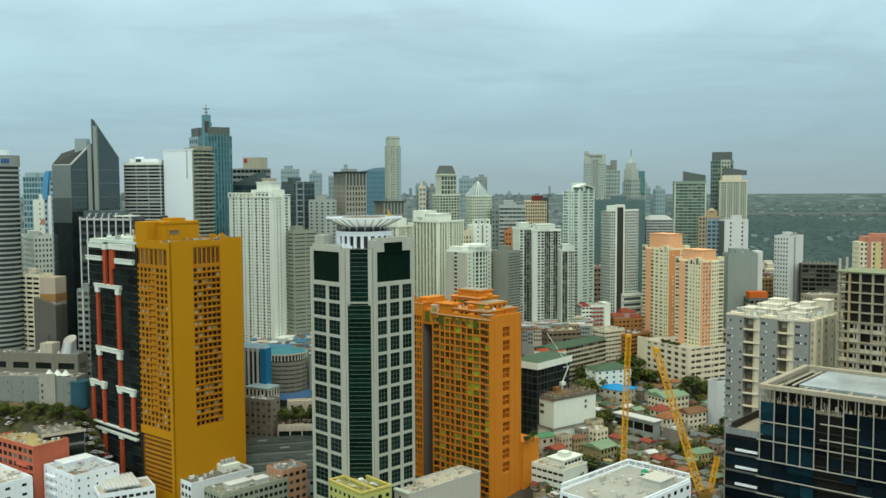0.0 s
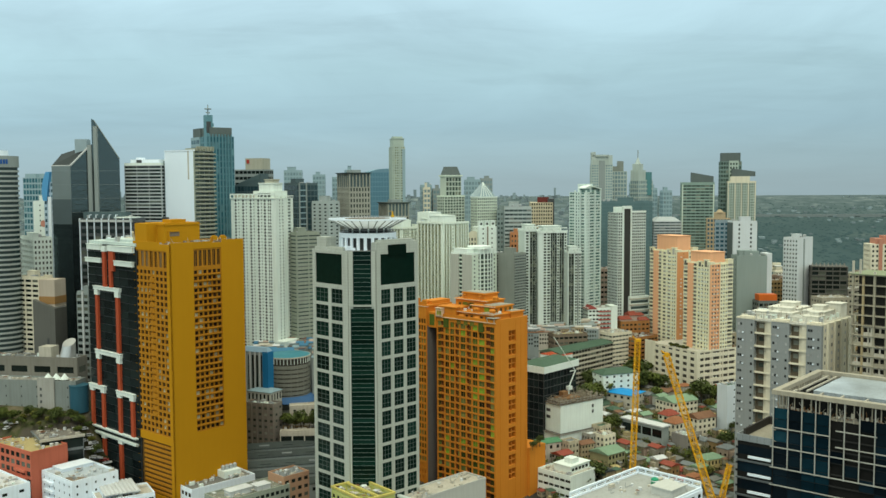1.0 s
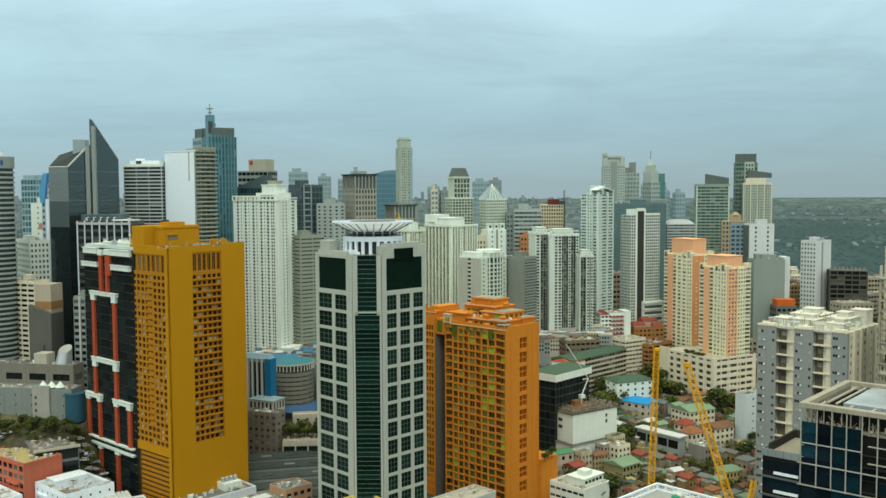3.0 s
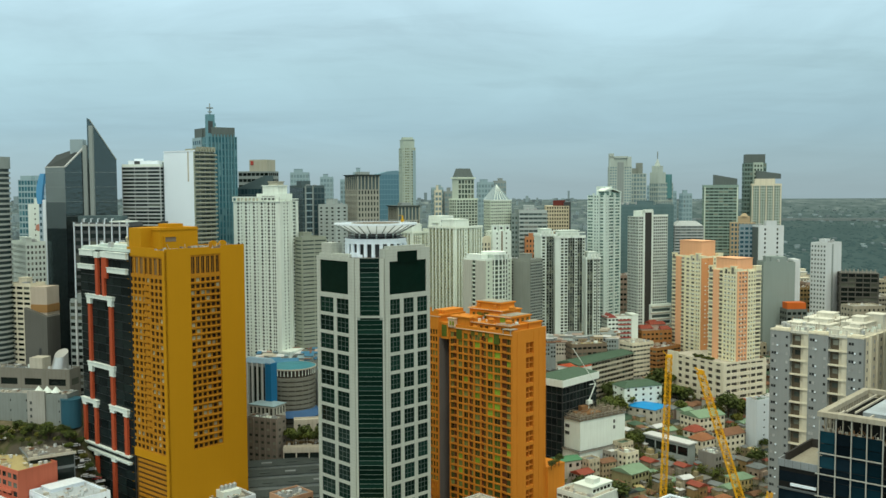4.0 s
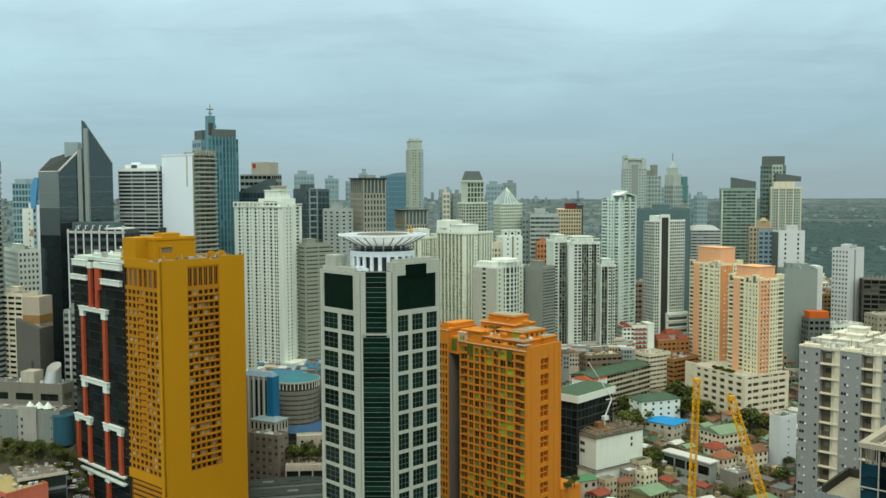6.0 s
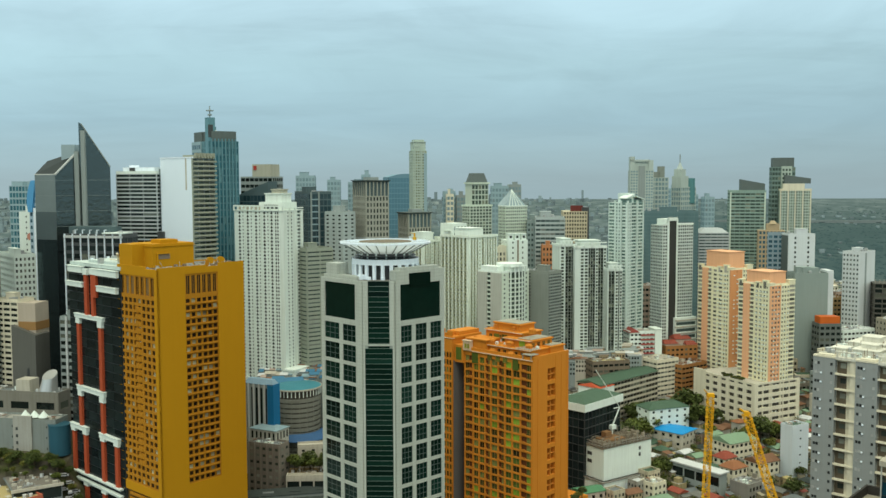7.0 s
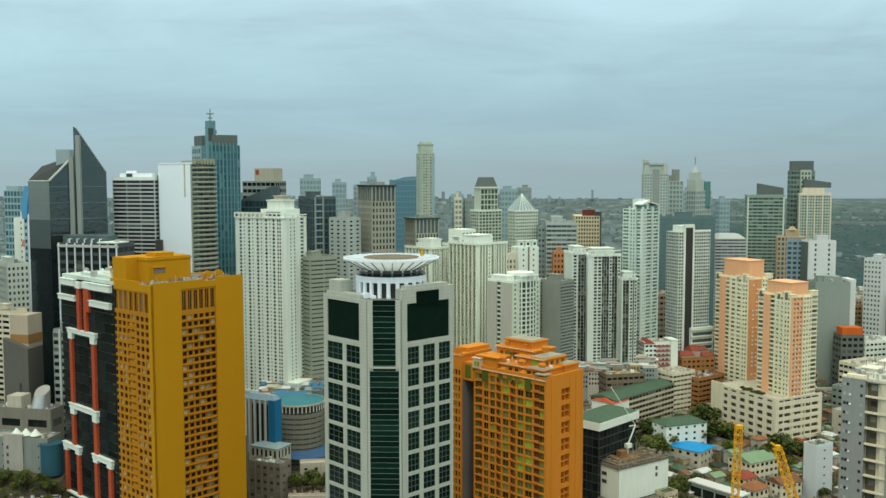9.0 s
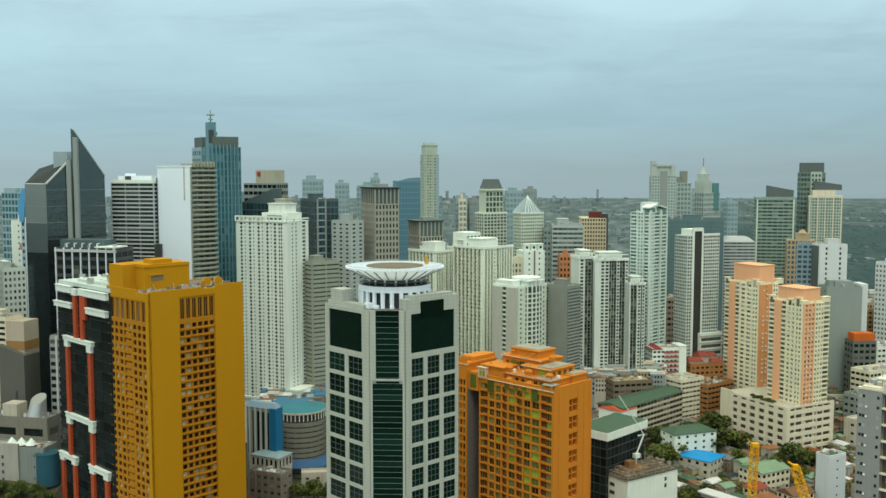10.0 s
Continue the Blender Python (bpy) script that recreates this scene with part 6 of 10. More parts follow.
def orange_tower():
    w, d, base, top = 23.7, 37.6, 1.0, 93.6
    H = top - base
    tw = thing("apartment_tower", "orange apartment tower with green-tinted windows and a stepped roof", "apartment tower", pose(21.8, 440.0, base, 0, 0, 47))
    part("body", Geo().box(0.6, w, 2.4, d, 0, H), ORANGED, tw)
    # solid wall A with a column of niches
    niches = [(17.5 + 6.62 * k - base, 17.5 + 6.62 * k + 5.0 - base) for k in range(11)]
    edge = 0
    for a, b in niches + [(H, H)]:
        panel(tw, ORANGE, "A", w, d, 9.6, 14.8, -2.4, -0.03, edge, a)
        edge = b
    panel(tw, ORANGE, "A", w, d, 0, w, -0.9, 0.0, H, H + 1.0)
    for u in (0.0, 3.2, 14.8, 18.6, 22.4):
        panel(tw, ORANGE, "A", w, d, u, u + 1.1, 0.0, 0.14, 0, H)
    # the skin of wall A is a shell in front of the body
    for u0, u1, deep in ((0, 0.7, 0.9), (0.7, 9.6, 2.4), (14.8, w, 2.4)):
        part("wall", Geo().box(u0, u1, 0.02, deep, 0, H), ORANGE, tw)
    for a, b in niches:
        g = Geo().box(9.6, 14.8, 0.3, 2.4, a + 2.3, a + 2.55).box(11.9, 12.3, 0.3, 2.4, a, a + 5.0)
        part("service_ledge", g, ORANGED, tw)
        part("niche_window", pane_mesh(1.7, 1.5, (GL_ORA,)), None, tw, at=pose(13.5, 2.36, a + 1.3))
        part("niche_window", pane_mesh(1.7, 1.5, (GL_ORA,)), None, tw, at=pose(10.8, 2.36, a + 3.7))
    # wall B: bays of windows and of balconies
    nf, fh = 27, (91.0 - 2.4) / 27
    edges = [0.2, 6.5, 10.9, 14.8, 18.5, 22.5, 25.8, 29.2, 32.6, 37.4]
    kinds = "bwwbwbwwb"
    # panels of this red brown paint the shade inside the balconies
    SHADE = mat("red_brown_shade", (0.13, 0.045, 0.014), 0.9, 0.2, 0.2)
    us = [0] + [e for a, b in zip(edges, edges[1:]) for e in (a + 0.35, b - 0.4)] + [d]
    zs = [0] + [e for k in range(nf) for e in (2.28 + k * fh, 2.0 + (k + 1) * fh - 0.42)] + [H + 1.0]
    part("facade", skin("B", w, d, us, zs, lambda i, j: i % 2 and j % 2, -0.6, 0.02), ORANGE, tw)
    low = (Geo(), Geo())
    for k in range(nf):
        z0 = 2.0 + k * fh + 0.35
        for (a, b), kind in zip(zip(edges, edges[1:]), kinds):
            odd = (k * 7 + int(a) * 5 + (k * k) % 5) % 11
            tint = GL_LEAF if (6 < a < 12 and k % 5 in (1, 2, 4)) or odd < 2 else GL_ORA
            wide = b - a - 0.75
            room = wide * 0.5 if kind == "b" else wide
            z1 = z0 + (fh - 0.84) / 2
            u = b - 0.4 - room / 2 if a > 30 else a + 0.35 + room / 2
            if k >= 8:
                part("window", pane_mesh(room - 0.1, fh - 0.7, (tint, ORABAR), (2, 1), 0.09), None, tw, at=fplace("B", w, d, u, -0.45, z1))
            else:
                fbox(low[tint is GL_LEAF], "B", w, d, u - room / 2, u + room / 2, -0.48, -0.42, z1 - fh / 2 + 0.35, z1 + fh / 2 - 0.35)
            if kind == "b":
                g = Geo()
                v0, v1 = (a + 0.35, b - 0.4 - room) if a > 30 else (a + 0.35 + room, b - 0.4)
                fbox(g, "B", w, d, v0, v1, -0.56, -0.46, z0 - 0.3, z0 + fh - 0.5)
                part("recess", g, SHADE, tw)
                g = Geo()
                fbox(g, "B", w, d, v0, v1, -0.45, 0.30, z0 - 0.4, z0 - 0.22)
                fbox(g, "B", w, d, v0, v1, 0.18, 0.30, z0 - 0.22, z0 + 0.55)
                part("balcony", g, ORANGED, tw)
    for g, tint in zip(low, (GL_ORA, GL_LEAF)):
        part("lower_glazing", g, tint, tw, kind="stuff")
    # wing beyond a dark slot
    g = Geo().box(-1.6, 16, 42.8, 50.6, 0, 97.4 - base).box(-2.0, 16.4, 42.4, 51, 97.4 - base, 98.3 - base).box(3, 16, 43.5, 50, 98.3 - base, 100 - base)
    wing = part("wing", g, ORANGE, tw)
    for k in range(27):
        for i in range(4):
            if k > 4:
                part("window", pane_mesh(1.3, 2.3, (GL_ORA,)), None, wing, at=pose(-1.64, 43.9 + 1.75 * i, 4 + fh * k, 0, 0, -90))
    us = [42.8] + [e for i in range(4) for e in (43.25 + 1.75 * i, 44.55 + 1.75 * i)] + [50.6]
    zs = [0] + [e for k in range(27) for e in (2.85 + fh * k, 5.15 + fh * k)] + [97.4 - base]
    part("facade", skin("B", w, d, us, zs, lambda i, j: i % 2 and j % 2, 1.6, 2.1), ORANGE, wing)
    SLOT = mat("grey_slot_wall", (0.16, 0.15, 0.14), 0.8, 0.1, 0.2)
    part("slot", Geo().box(7, 16, 37.6, 42.8, 0, 96 - base), SLOT, tw)
    part("slot_side", Geo().box(-1.3, 7, 42.7, 42.8, 0, 88 - base), SLOT, wing)
    part("slot_top", Geo().box(-0.6, 7, 37.6, 42.7, 87.5 - base, 95 - base), ORANGE, tw)
    part("tall_window", Geo().box(-0.72, -0.62, 38.6, 41.8, 88.6 - base, 94.0 - base).box(-0.78, -0.72, 40.1, 40.3, 88.6 - base, 94.0 - base), GL_LEAF, tw)
    for k in range(24):
        part("slot_ledge", Geo().box(5.2, 7, 37.8, 42.6, 6 + fh * k, 6.9 + fh * k), SLOT, tw)
    # stepped roof
    for x0, x1, y0, y1, z0, z1 in ((2.5, 21, 3, 36, 93, 96.2), (6, 20, 6, 20, 96.2, 99.4), (10, 23, 14, 34, 96.2, 101.2), (12, 22, 17, 31, 101.2, 104.2), (1, 10, 26, 37, 93, 98), (14, 23, 2, 9, 93, 96.6)):
        tier = part("roof_tier", Geo().box(x0, x1, y0, y1, z0 - base, z1 - base), ORANGE, tw)
        part("cornice", Geo().box(x0 - 0.5, x1 + 0.5, y0 - 0.5, y1 + 0.5, z1 - base, z1 + 0.5 - base), ORANGE, tier)
    for x0, x1, y0, y1, z in ((6.6, 19.4, 6.6, 13.4, 99.95), (12.6, 21.4, 17.6, 30.4, 104.75), (15, 22, 2.6, 8.4, 97.15), (0.8, 9, 2, 8, 93.1)):
        part("roof_slab", Geo().box(x0, x1, y0, y1, z - base, z + 0.25 - base), mat("mossy_roof_slab", (0.33, 0.32, 0.26), 0.95, 0.25, 0.3), tw)
    for y0, y1, z, h in ((7.5, 10.5, 88.2, 4.4), (29.5, 33.0, 88.2, 4.4), (9, 12, 97, 2.2), (22, 25, 97.4, 2.6), (26.5, 29, 97.4, 2.6)):
        x = -0.12 if z < 90 else (9.9 if z > 97.2 else 5.95)
        part("tall_window", Geo().box(x - 0.05, x + 0.05, y0, y1, z - base, z + h - base), GL_LEAF, tw)
    for x, y0, y1, z in ((2.0, 3, 36, 96.8), (5.5, 6, 20, 100.0), (9.6, 14, 34, 101.8)):
        g = Geo().rod((x, y0, z + 1 - base), (x, y1, z + 1 - base), 0.07)
        for i in range(int((y1 - y0) / 2)):
            g.rod((x, y0 + 2 * i, z - base), (x, y0 + 2 * i, z + 1 - base), 0.06)
        part("railing", g, ORABAR, tw)
    for i in range(7):
        part("penthouse_window", pane_mesh(1.7, 1.7, (GL_ORA, ORABAR), (2, 1), 0.12), None, tw, at=pose(9.95, 16.2 + 2.5 * i, 98.9 - base, 0, 0, -90))
        part("penthouse_window", pane_mesh(1.5, 1.6, (GL_GREEN, ORABAR), (2, 1), 0.12), None, tw, at=pose(2.45, 4.5 + 3.1 * i, 94.6 - base, 0, 0, -90))
    for i in range(4):
        part("penthouse_window", pane_mesh(1.6, 1.7, (GL_ORA, ORABAR), (2, 1), 0.12), None, tw, at=pose(7.6 + 3.4 * i, 5.95, 98.0 - base))
        part("pergola_beam", Geo().box(1.0 + 1.6 * i, 1.3 + 1.6 * i, 1, 10, 97.0 - base, 97.3 - base), LIGHTCONC, tw)
    rng = random.Random(3)
    for i in range(16):
        x, y, s = rng.uniform(1, 20), rng.uniform(2, 34), rng.uniform(0.5, 1.1)
        part("roof_unit", Geo().box(x, x + s, y, y + s, 96.7 - base, 96.9 + s - base), WHITE, tw)
    for i in range(14):
        x, y, s = (1.0, 3.2, 7.0, 11.5)[i % 4], 1.5 + 2.5 * i, rng.uniform(1.2, 2.6)
        z = (93.0, 96.7, 96.7, 101.7)[i % 4] - base
        part("roof_gable", Geo().box(x, x + 1.6, y, y + s, z, z + 1.5).prism([(x - 0.2, y - 0.2), (x + 1.8, y - 0.2), (x + 1.8, y + s + 0.2), (x - 0.2, y + s + 0.2)], z + 1.5, z + 2.3, [(x + 0.5, y + 0.4), (x + 1.1, y + 0.4), (x + 1.1, y + s - 0.4), (x + 0.5, y + s - 0.4)]), ORANGED, tw)
    TRIM = mat("cream_trim_paint", (0.66, 0.50, 0.34), 0.8, 0.08, 0.2)
    for x0, x1, y0, y1, z in ((-0.3, 1.0, 0, 37.6, 93.0), (2.0, 3.0, 2.5, 36.5, 96.3), (5.4, 6.6, 5.5, 20.5, 99.5), (9.4, 10.6, 13.5, 34.5, 101.3), (-2.1, -0.9, 42.3, 51, 97.5)):
        part("trim", Geo().box(x0 - 0.25, x1, y0, y1, z - base, z + 0.28 - base), TRIM, tw, "cream coping trim")
    part("wing_parapet", Geo().box(-1.7, -1.2, 43, 46, 98.3 - base, 100.6 - base).box(-1.7, -1.2, 47.6, 50.4, 98.3 - base, 101.4 - base).box(-1.5, 4, 46, 47.6, 98.3 - base, 99.6 - base), ORANGE, wing)
    part("wing_loggia", Geo().box(-1.78, -1.68, 44.2, 49.4, 93.8 - base, 96.2 - base), BROWN, wing)
    part("cream_gable", Geo().box(-1.0, 1.5, 33.5, 37.4, 93.4 - base, 97.2 - base).box(-1.3, 1.8, 33.2, 37.7, 97.2 - base, 97.6 - base), TRIM, tw)
    for v in (34.2, 35.8):
        part("penthouse_window", pane_mesh(1.1, 1.9, (GL_LEAF, ORABAR), (2, 1), 0.1), None, tw, at=pose(-1.06, v, 95.2 - base, 0, 0, -90))
    part("pergola_roof", Geo().box(-0.6, 4.2, 0.4, 5.4, 95.2 - base, 95.5 - base).box(-0.4, -0.1, 0.6, 0.9, 93.4 - base, 95.2 - base).box(-0.4, -0.1, 4.8, 5.1, 93.4 - base, 95.2 - base), mat("mossy_roof_slab", (0.33, 0.32, 0.26)), tw)
    for v in (14.5, 18.5, 23.0):
        part("penthouse_window", pane_mesh(2.4, 2.2, (GL_LEAF, ORABAR), (3, 1), 0.12), None, tw, at=pose(-0.06, v, 91.6 - base, 0, 0, -90))
    # low annex with a planted terrace
    g = Geo().box(w, w + 12.5, -1.5, 12, 0, 30 - base)
    part("annex", g, ORANGE, tw)


orange_tower()

# ---- the grey and cream apartment slab ----
SLATE = mat("slate_paint", (0.285, 0.305, 0.30), 0.75, 0.05, 0.16)
GL_SLAB = glass("small_window_glass", (0.006, 0.008, 0.009), (0.03, 0.036, 0.038), (0.42, 0.43, 0.42), 0.35, 0.3)


def grey_slab():
    w, d, base, top = 38.5, 39.2, -1.5, 95.4
    H = top - base
    tw = thing("apartment_block", "cream apartment block with slate grey bays and deep balconies", "apartment block", pose(162.1, 415.0, base, 0, 0, 47))
    part("body", Geo().box(2.2, w, 2.0, d, 0, H), CREAM, tw)
    fronts = ((0.0, 6.6), (14.4, 22.6), (30.6, 39.2))
    for a, b in fronts:
        bay = part("bay", Geo().box(0, 2.2, a, b, 0, H - 0.2), SLATE, tw, "slate grey bay")
        for k in range(26):
            z = H - 2.6 - 3.62 * k
            if z < 2:
                break
            for u, s in ((a + 1.3, 0.9), (b - 2.2, 0.9), (b - 1.1, 0.9)):
                part("window", pane_mesh(s, 1.1, (GL_SLAB,)), None, bay, at=pose(-0.02, u, z, 0, 0, -90))
            if (k * 5 + int(a)) % 3:
                part("air_unit", Geo().box(-0.45, 0, b - 3.5, b - 2.9, z - 0.5, z + 0.1), COOLWHITE, bay)
        part("coping", Geo().box(-0.15, 2.3, a - 0.1, b + 0.1, H - 0.2, H + 0.5), CREAM, bay)
    for a, b in ((6.6, 14.4), (22.6, 30.6)):
        # brown sheet paints the deep shade at the back of the balconies
        part("shade", Geo().box(2.05, 2.2, a + 4.0, b - 0.2, 0, H - 1.5), mat("recess_shade_brown", (0.12, 0.098, 0.068), 0.9, 0.2, 0.3), tw)
        for k in range(16):
            z = H - 6.6 - 6.0 * k
            if z < 0:
                break
            g = Geo().box(0.1, 2.2, a, b, z, z + 0.5).box(0.3, 0.45, a, b, z + 0.5, z + 0.85).box(0.6, 2.2, a, a + 2.4, z + 0.5, z + 6.0).box(1.9, 2.2, a + 2.4, a + 4.0, z + 0.5, z + 6.0)
            part("balcony", g, CREAM, tw)
            part("window", pane_mesh(2.2, 2.0, (GL_HOME,)), None, tw, at=pose(2.0, a + 5.4, z + 3.6, 0, 0, -90))
    # wall A
    part("facade", Geo().box(2.2, w, 0.3, 2.0, 0, H), CREAM, tw)
    rest = Geo()
    for k in range(26):
        for i in range(9):
            z = H - 2.6 - 3.62 * k
            pw = 0.7 if i % 3 else 0.45
            if k < 6:
                part("window", pane_mesh(2 * pw, 1.5, (GL_SLAB,)), None, tw, at=pose(5 + 3.9 * i, 0.27, z))
            elif z > 1:
                rest.box(5 + 3.9 * i - pw, 5 + 3.9 * i + pw, 0.22, 0.3, z - 0.75, z + 0.75)
    part("glazing", rest, GL_SLAB, tw, kind="stuff")
    for i in range(5):
        part("rib", Geo().box(7.1 + 7.8 * i, 8.0 + 7.8 * i, -0.5, 0.3, 0, H + 0.6), CREAM, tw)
    rest = Geo()
    facade(tw, CREAM, "D", w, d, 0, d, 0, H, 10, 26, 0.4, 0.4, 0.3, GL_SLAB, 0, rest)
    part("glazing", rest, GL_SLAB, tw, kind="stuff")
    # crowded roof
    part("roof", Geo().box(2.3, w - 0.2, 2.2, d - 0.2, H, H + 0.2), mat("pale_roof_screed", (0.55, 0.53, 0.45), 0.9, 0.16, 0.35), tw)
    pale = mat("chalky_roof_paint", (0.66, 0.645, 0.56), 0.9, 0.16, 0.4)
    for a, b in fronts:
        part("bay_top", Geo().box(0.3, 3.4, a + 0.8, b - 1.4, H + 0.5, H + 1.1), CREAM, tw)
    for a, b in ((6.6, 14.4), (22.6, 30.6)):
        g = Geo().box(0.2, 2.4, a, b, H - 0.6, H + 0.4)
        for k in range(3):
            g.box(0.2, 0.8, a + 0.2 + 3.4 * k, a + 0.8 + 3.4 * k, H + 0.4, H + 2.4)
        g.box(0.1, 0.9, a, b, H + 2.4, H + 2.8)
        part("roof_pergola", g, pale, tw, "pale pergola over the balconies")
    rng = random.Random(12)
    for x0, x1, y0, y1, z in ((6, 14, 4, 11, 2.6), (9, 12, 5, 9, 4.2), (18, 31, 6, 16, 3.4), (22, 28, 8, 13, 5.6), (8, 18, 17, 27, 2.8), (12, 17, 19, 25, 4.6), (9, 16, 30, 36, 2.4), (22, 36, 20, 34, 3.2), (26, 33, 23, 30, 5.4), (30, 37, 3, 10, 6.2)):
        part("roof_house", Geo().box(x0, x1, y0, y1, H, H + z).box(x0 - 0.3, x1 + 0.3, y0 - 0.3, y1 + 0.3, H + z, H + z + 0.35).box(x0 - 0.05, x0, y0 + 1, y0 + 2.2, H + 0.3, H + 2.2), pale, tw)
    for i in range(14):
        x, y, s = rng.uniform(3, w - 3), rng.uniform(3, d - 3), rng.uniform(0.7, 1.3)
        part("water_tank", Geo().cyl(x, y, s, H + 0.3, H + 0.3 + 2 * s, 12).cyl(x, y, s * 1.04, H + 0.3 + 2 * s, H + 0.6 + 2 * s, 12, s * 0.2), STEEL, tw)
    g = Geo()
    for i in range(230):
        x, y, s, q = rng.uniform(2.4, w - 2), rng.uniform(2.4, d - 2), rng.uniform(0.4, 1.4), rng.randrange(5)
        if q < 2:
            g.box(x, x + s * rng.uniform(0.6, 2.2), y, y + s, H + 0.2, H + 0.4 + s * rng.uniform(0.5, 1.6), rng.randrange(3))
        elif q == 2:
            g.box(x, x + 0.3, y, y + rng.uniform(1.5, 5), H + 0.2, H + rng.uniform(1.0, 3.0), rng.randrange(2))
        elif q == 3:
            g.rod((x, y, H), (x, y, H + rng.uniform(1.5, 5.0)), 0.12, 4, 3)
        else:
            g.rod((x, y, H + 0.6 + s), (min(w, x + 4 * s), y, H + 0.6 + s), 0.16, 4, 3)
    part("roof_clutter", g, (pale, WHITE, LIGHTCONC, mat("rusty_pipe", (0.22, 0.16, 0.11), 0.8, 0.2, 0.3)), tw, kind="stuff")


grey_slab()

# ---- the dark glass office under construction, with its roof frame ----
GL_NAVY = glass("navy_glass", (0.003, 0.006, 0.009), (0.006, 0.013, 0.019), (0.008, 0.02, 0.03), 0.2, 0.07, 0.06)
GL_SEA = glass("sea_blue_glass", (0.003, 0.012, 0.018), (0.006, 0.026, 0.038), (0.010, 0.046, 0.066), 0.3, 0.07, 0.05)
TANCONC = mat("tan_concrete", (0.36, 0.33, 0.26), 0.85, 0.14, 0.35)
PALEBAR = mat("dusty_aluminium", (0.40, 0.40, 0.36), 0.6, 0.12, 0.3)
WETROOF = mat("wet_membrane", (0.33, 0.375, 0.40), 0.3, 0.55, 0.5, 0.5)


PROP = mat("rusty_prop", (0.24, 0.13, 0.06), 0.85, 0.2, 0.3)


def framed_office():
    w, d, base, top = 46, 45.2, -2.0, 86.0
    H = top - base
    tw = thing("office_block", "dark blue glass office block under construction with a concrete roof frame", "office block", pose(147.0, 302.0, base, 0, 0, 50))
    # near-black colour stands for the lack of light indoors
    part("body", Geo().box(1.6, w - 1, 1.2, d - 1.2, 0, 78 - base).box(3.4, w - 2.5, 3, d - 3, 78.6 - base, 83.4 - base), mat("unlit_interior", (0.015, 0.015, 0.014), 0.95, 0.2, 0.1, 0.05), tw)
    for k in range(19):
        # slab edges darkened in colour as if unlit
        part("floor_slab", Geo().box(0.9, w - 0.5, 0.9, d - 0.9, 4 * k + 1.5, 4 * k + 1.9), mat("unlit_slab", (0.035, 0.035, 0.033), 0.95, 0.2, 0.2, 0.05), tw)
    posts = [45.0, 39.9, 35.2, 30.6, 25.9, 21.2, 16.4, 11.6, 6.8, 2.0]
    for i, (b, a) in enumerate(zip(posts, posts[1:])):
        for k in range(20):
            z = 1.9 + 4.0 * k + 2.0
            if z > 79 - base or (i in (4, 5, 6) and k > 9 and (i + k) % 5):
                continue
            part("glass_panel", pane_mesh(b - a - 0.2, 3.75, (GL_SEA if i in (2, 3) or (i == 0 and k > 16) else GL_NAVY,)), None, tw, at=fplace("B", w, d, (a + b) / 2, -0.5, z))
    for u in posts:
        g = Geo()
        fbox(g, "B", w, d, u - 0.15, u + 0.15, -0.3, 0.15, 58.5 - base, 84.6 - base)
        part("mullion", g, PALEBAR, tw, "pale concrete mullion")
    for z0, a, b in ((72.8, 25.9, 45.6), (66.0, 0, 46), (58.8, 0, 46), (52.6, 0, 46), (46.4, 0, 46), (40, 0, 46), (69.5, 2, 24), (75, 11, 24)):
        g = Geo()
        fbox(g, "B", w, d, a, b, -0.3, 0.22, z0 - 0.14 - base, z0 + 0.14 - base)
        part("transom", g, PALEBAR, tw)
    # stubby columns below the roof frame
    for i in range(16):
        part("column", Geo().box(1.0, 1.4, 1.6 + 2.8 * i, 1.9 + 2.8 * i, 78 - base, 84.6 - base), TANCONC, tw)
        part("column", Geo().box(3 + 2.7 * i, 3.6 + 2.7 * i, d - 1.9, d - 1.3, 78 - base, 84.6 - base), TANCONC, tw)
    g = Geo().box(-0.4, 1.8, -0.4, d + 0.4, 84.5 - base, H).box(1.8, w, d - 1.8, d + 0.4, 84.5 - base, H).box(w - 2, w + 0.4, -0.4, d - 1.8, 84.5 - base, H).box(1.8, w - 2, -0.4, 1.8, 84.5 - base, H)
    part("roof_frame", g, TANCONC, tw, "tan concrete roof frame")
    part("roof", Geo().box(1.6, w - 2, 1.8, d - 1.8, 78 - base, 78.5 - base), TANCONC, tw)
    part("upper_deck", Geo().box(12.5, w - 2.2, 2.0, d - 9.5, 83.6 - base, 84.9 - base), WETROOF, tw, "pale wet roof deck")
    for y in (d - 4, d - 13, d - 20, d - 28, d - 36):
        part("steel_beam", Geo().box(1.8, 12.6, y, y + 0.45, 84.0 - base, 84.6 - base), LIGHTCONC, tw)
    for x in (5.0, 8.6):
        part("steel_beam", Geo().box(x, x + 0.45, 2, d - 2, 84.0 - base, 84.5 - base), LIGHTCONC, tw)
    for y in (d - 4.6, d - 7.4):
        part("steel_beam", Geo().box(12.6, w - 2, y, y + 0.45, 84.0 - base, 84.6 - base), LIGHTCONC, tw)
    rng = random.Random(17)
    g = Geo()
    for i in range(260):
        y, x, s = rng.uniform(1, d - 2), rng.uniform(0.9, 3.2), rng.uniform(0.12, 0.55)
        z = 78.5 - base + rng.uniform(0, 1.2) * (i % 2)
        if i % 3 == 0:
            g.rod((x, y, z), (x + rng.uniform(-0.5, 0.5), y + rng.uniform(-2.5, 2.5), z + rng.uniform(0.2, 3.5)), 0.09, 4, i % 4)
        else:
            g.box(x, x + s, y, y + 1.6 * s, z, z + s * rng.uniform(0.6, 3.0), i % 4)
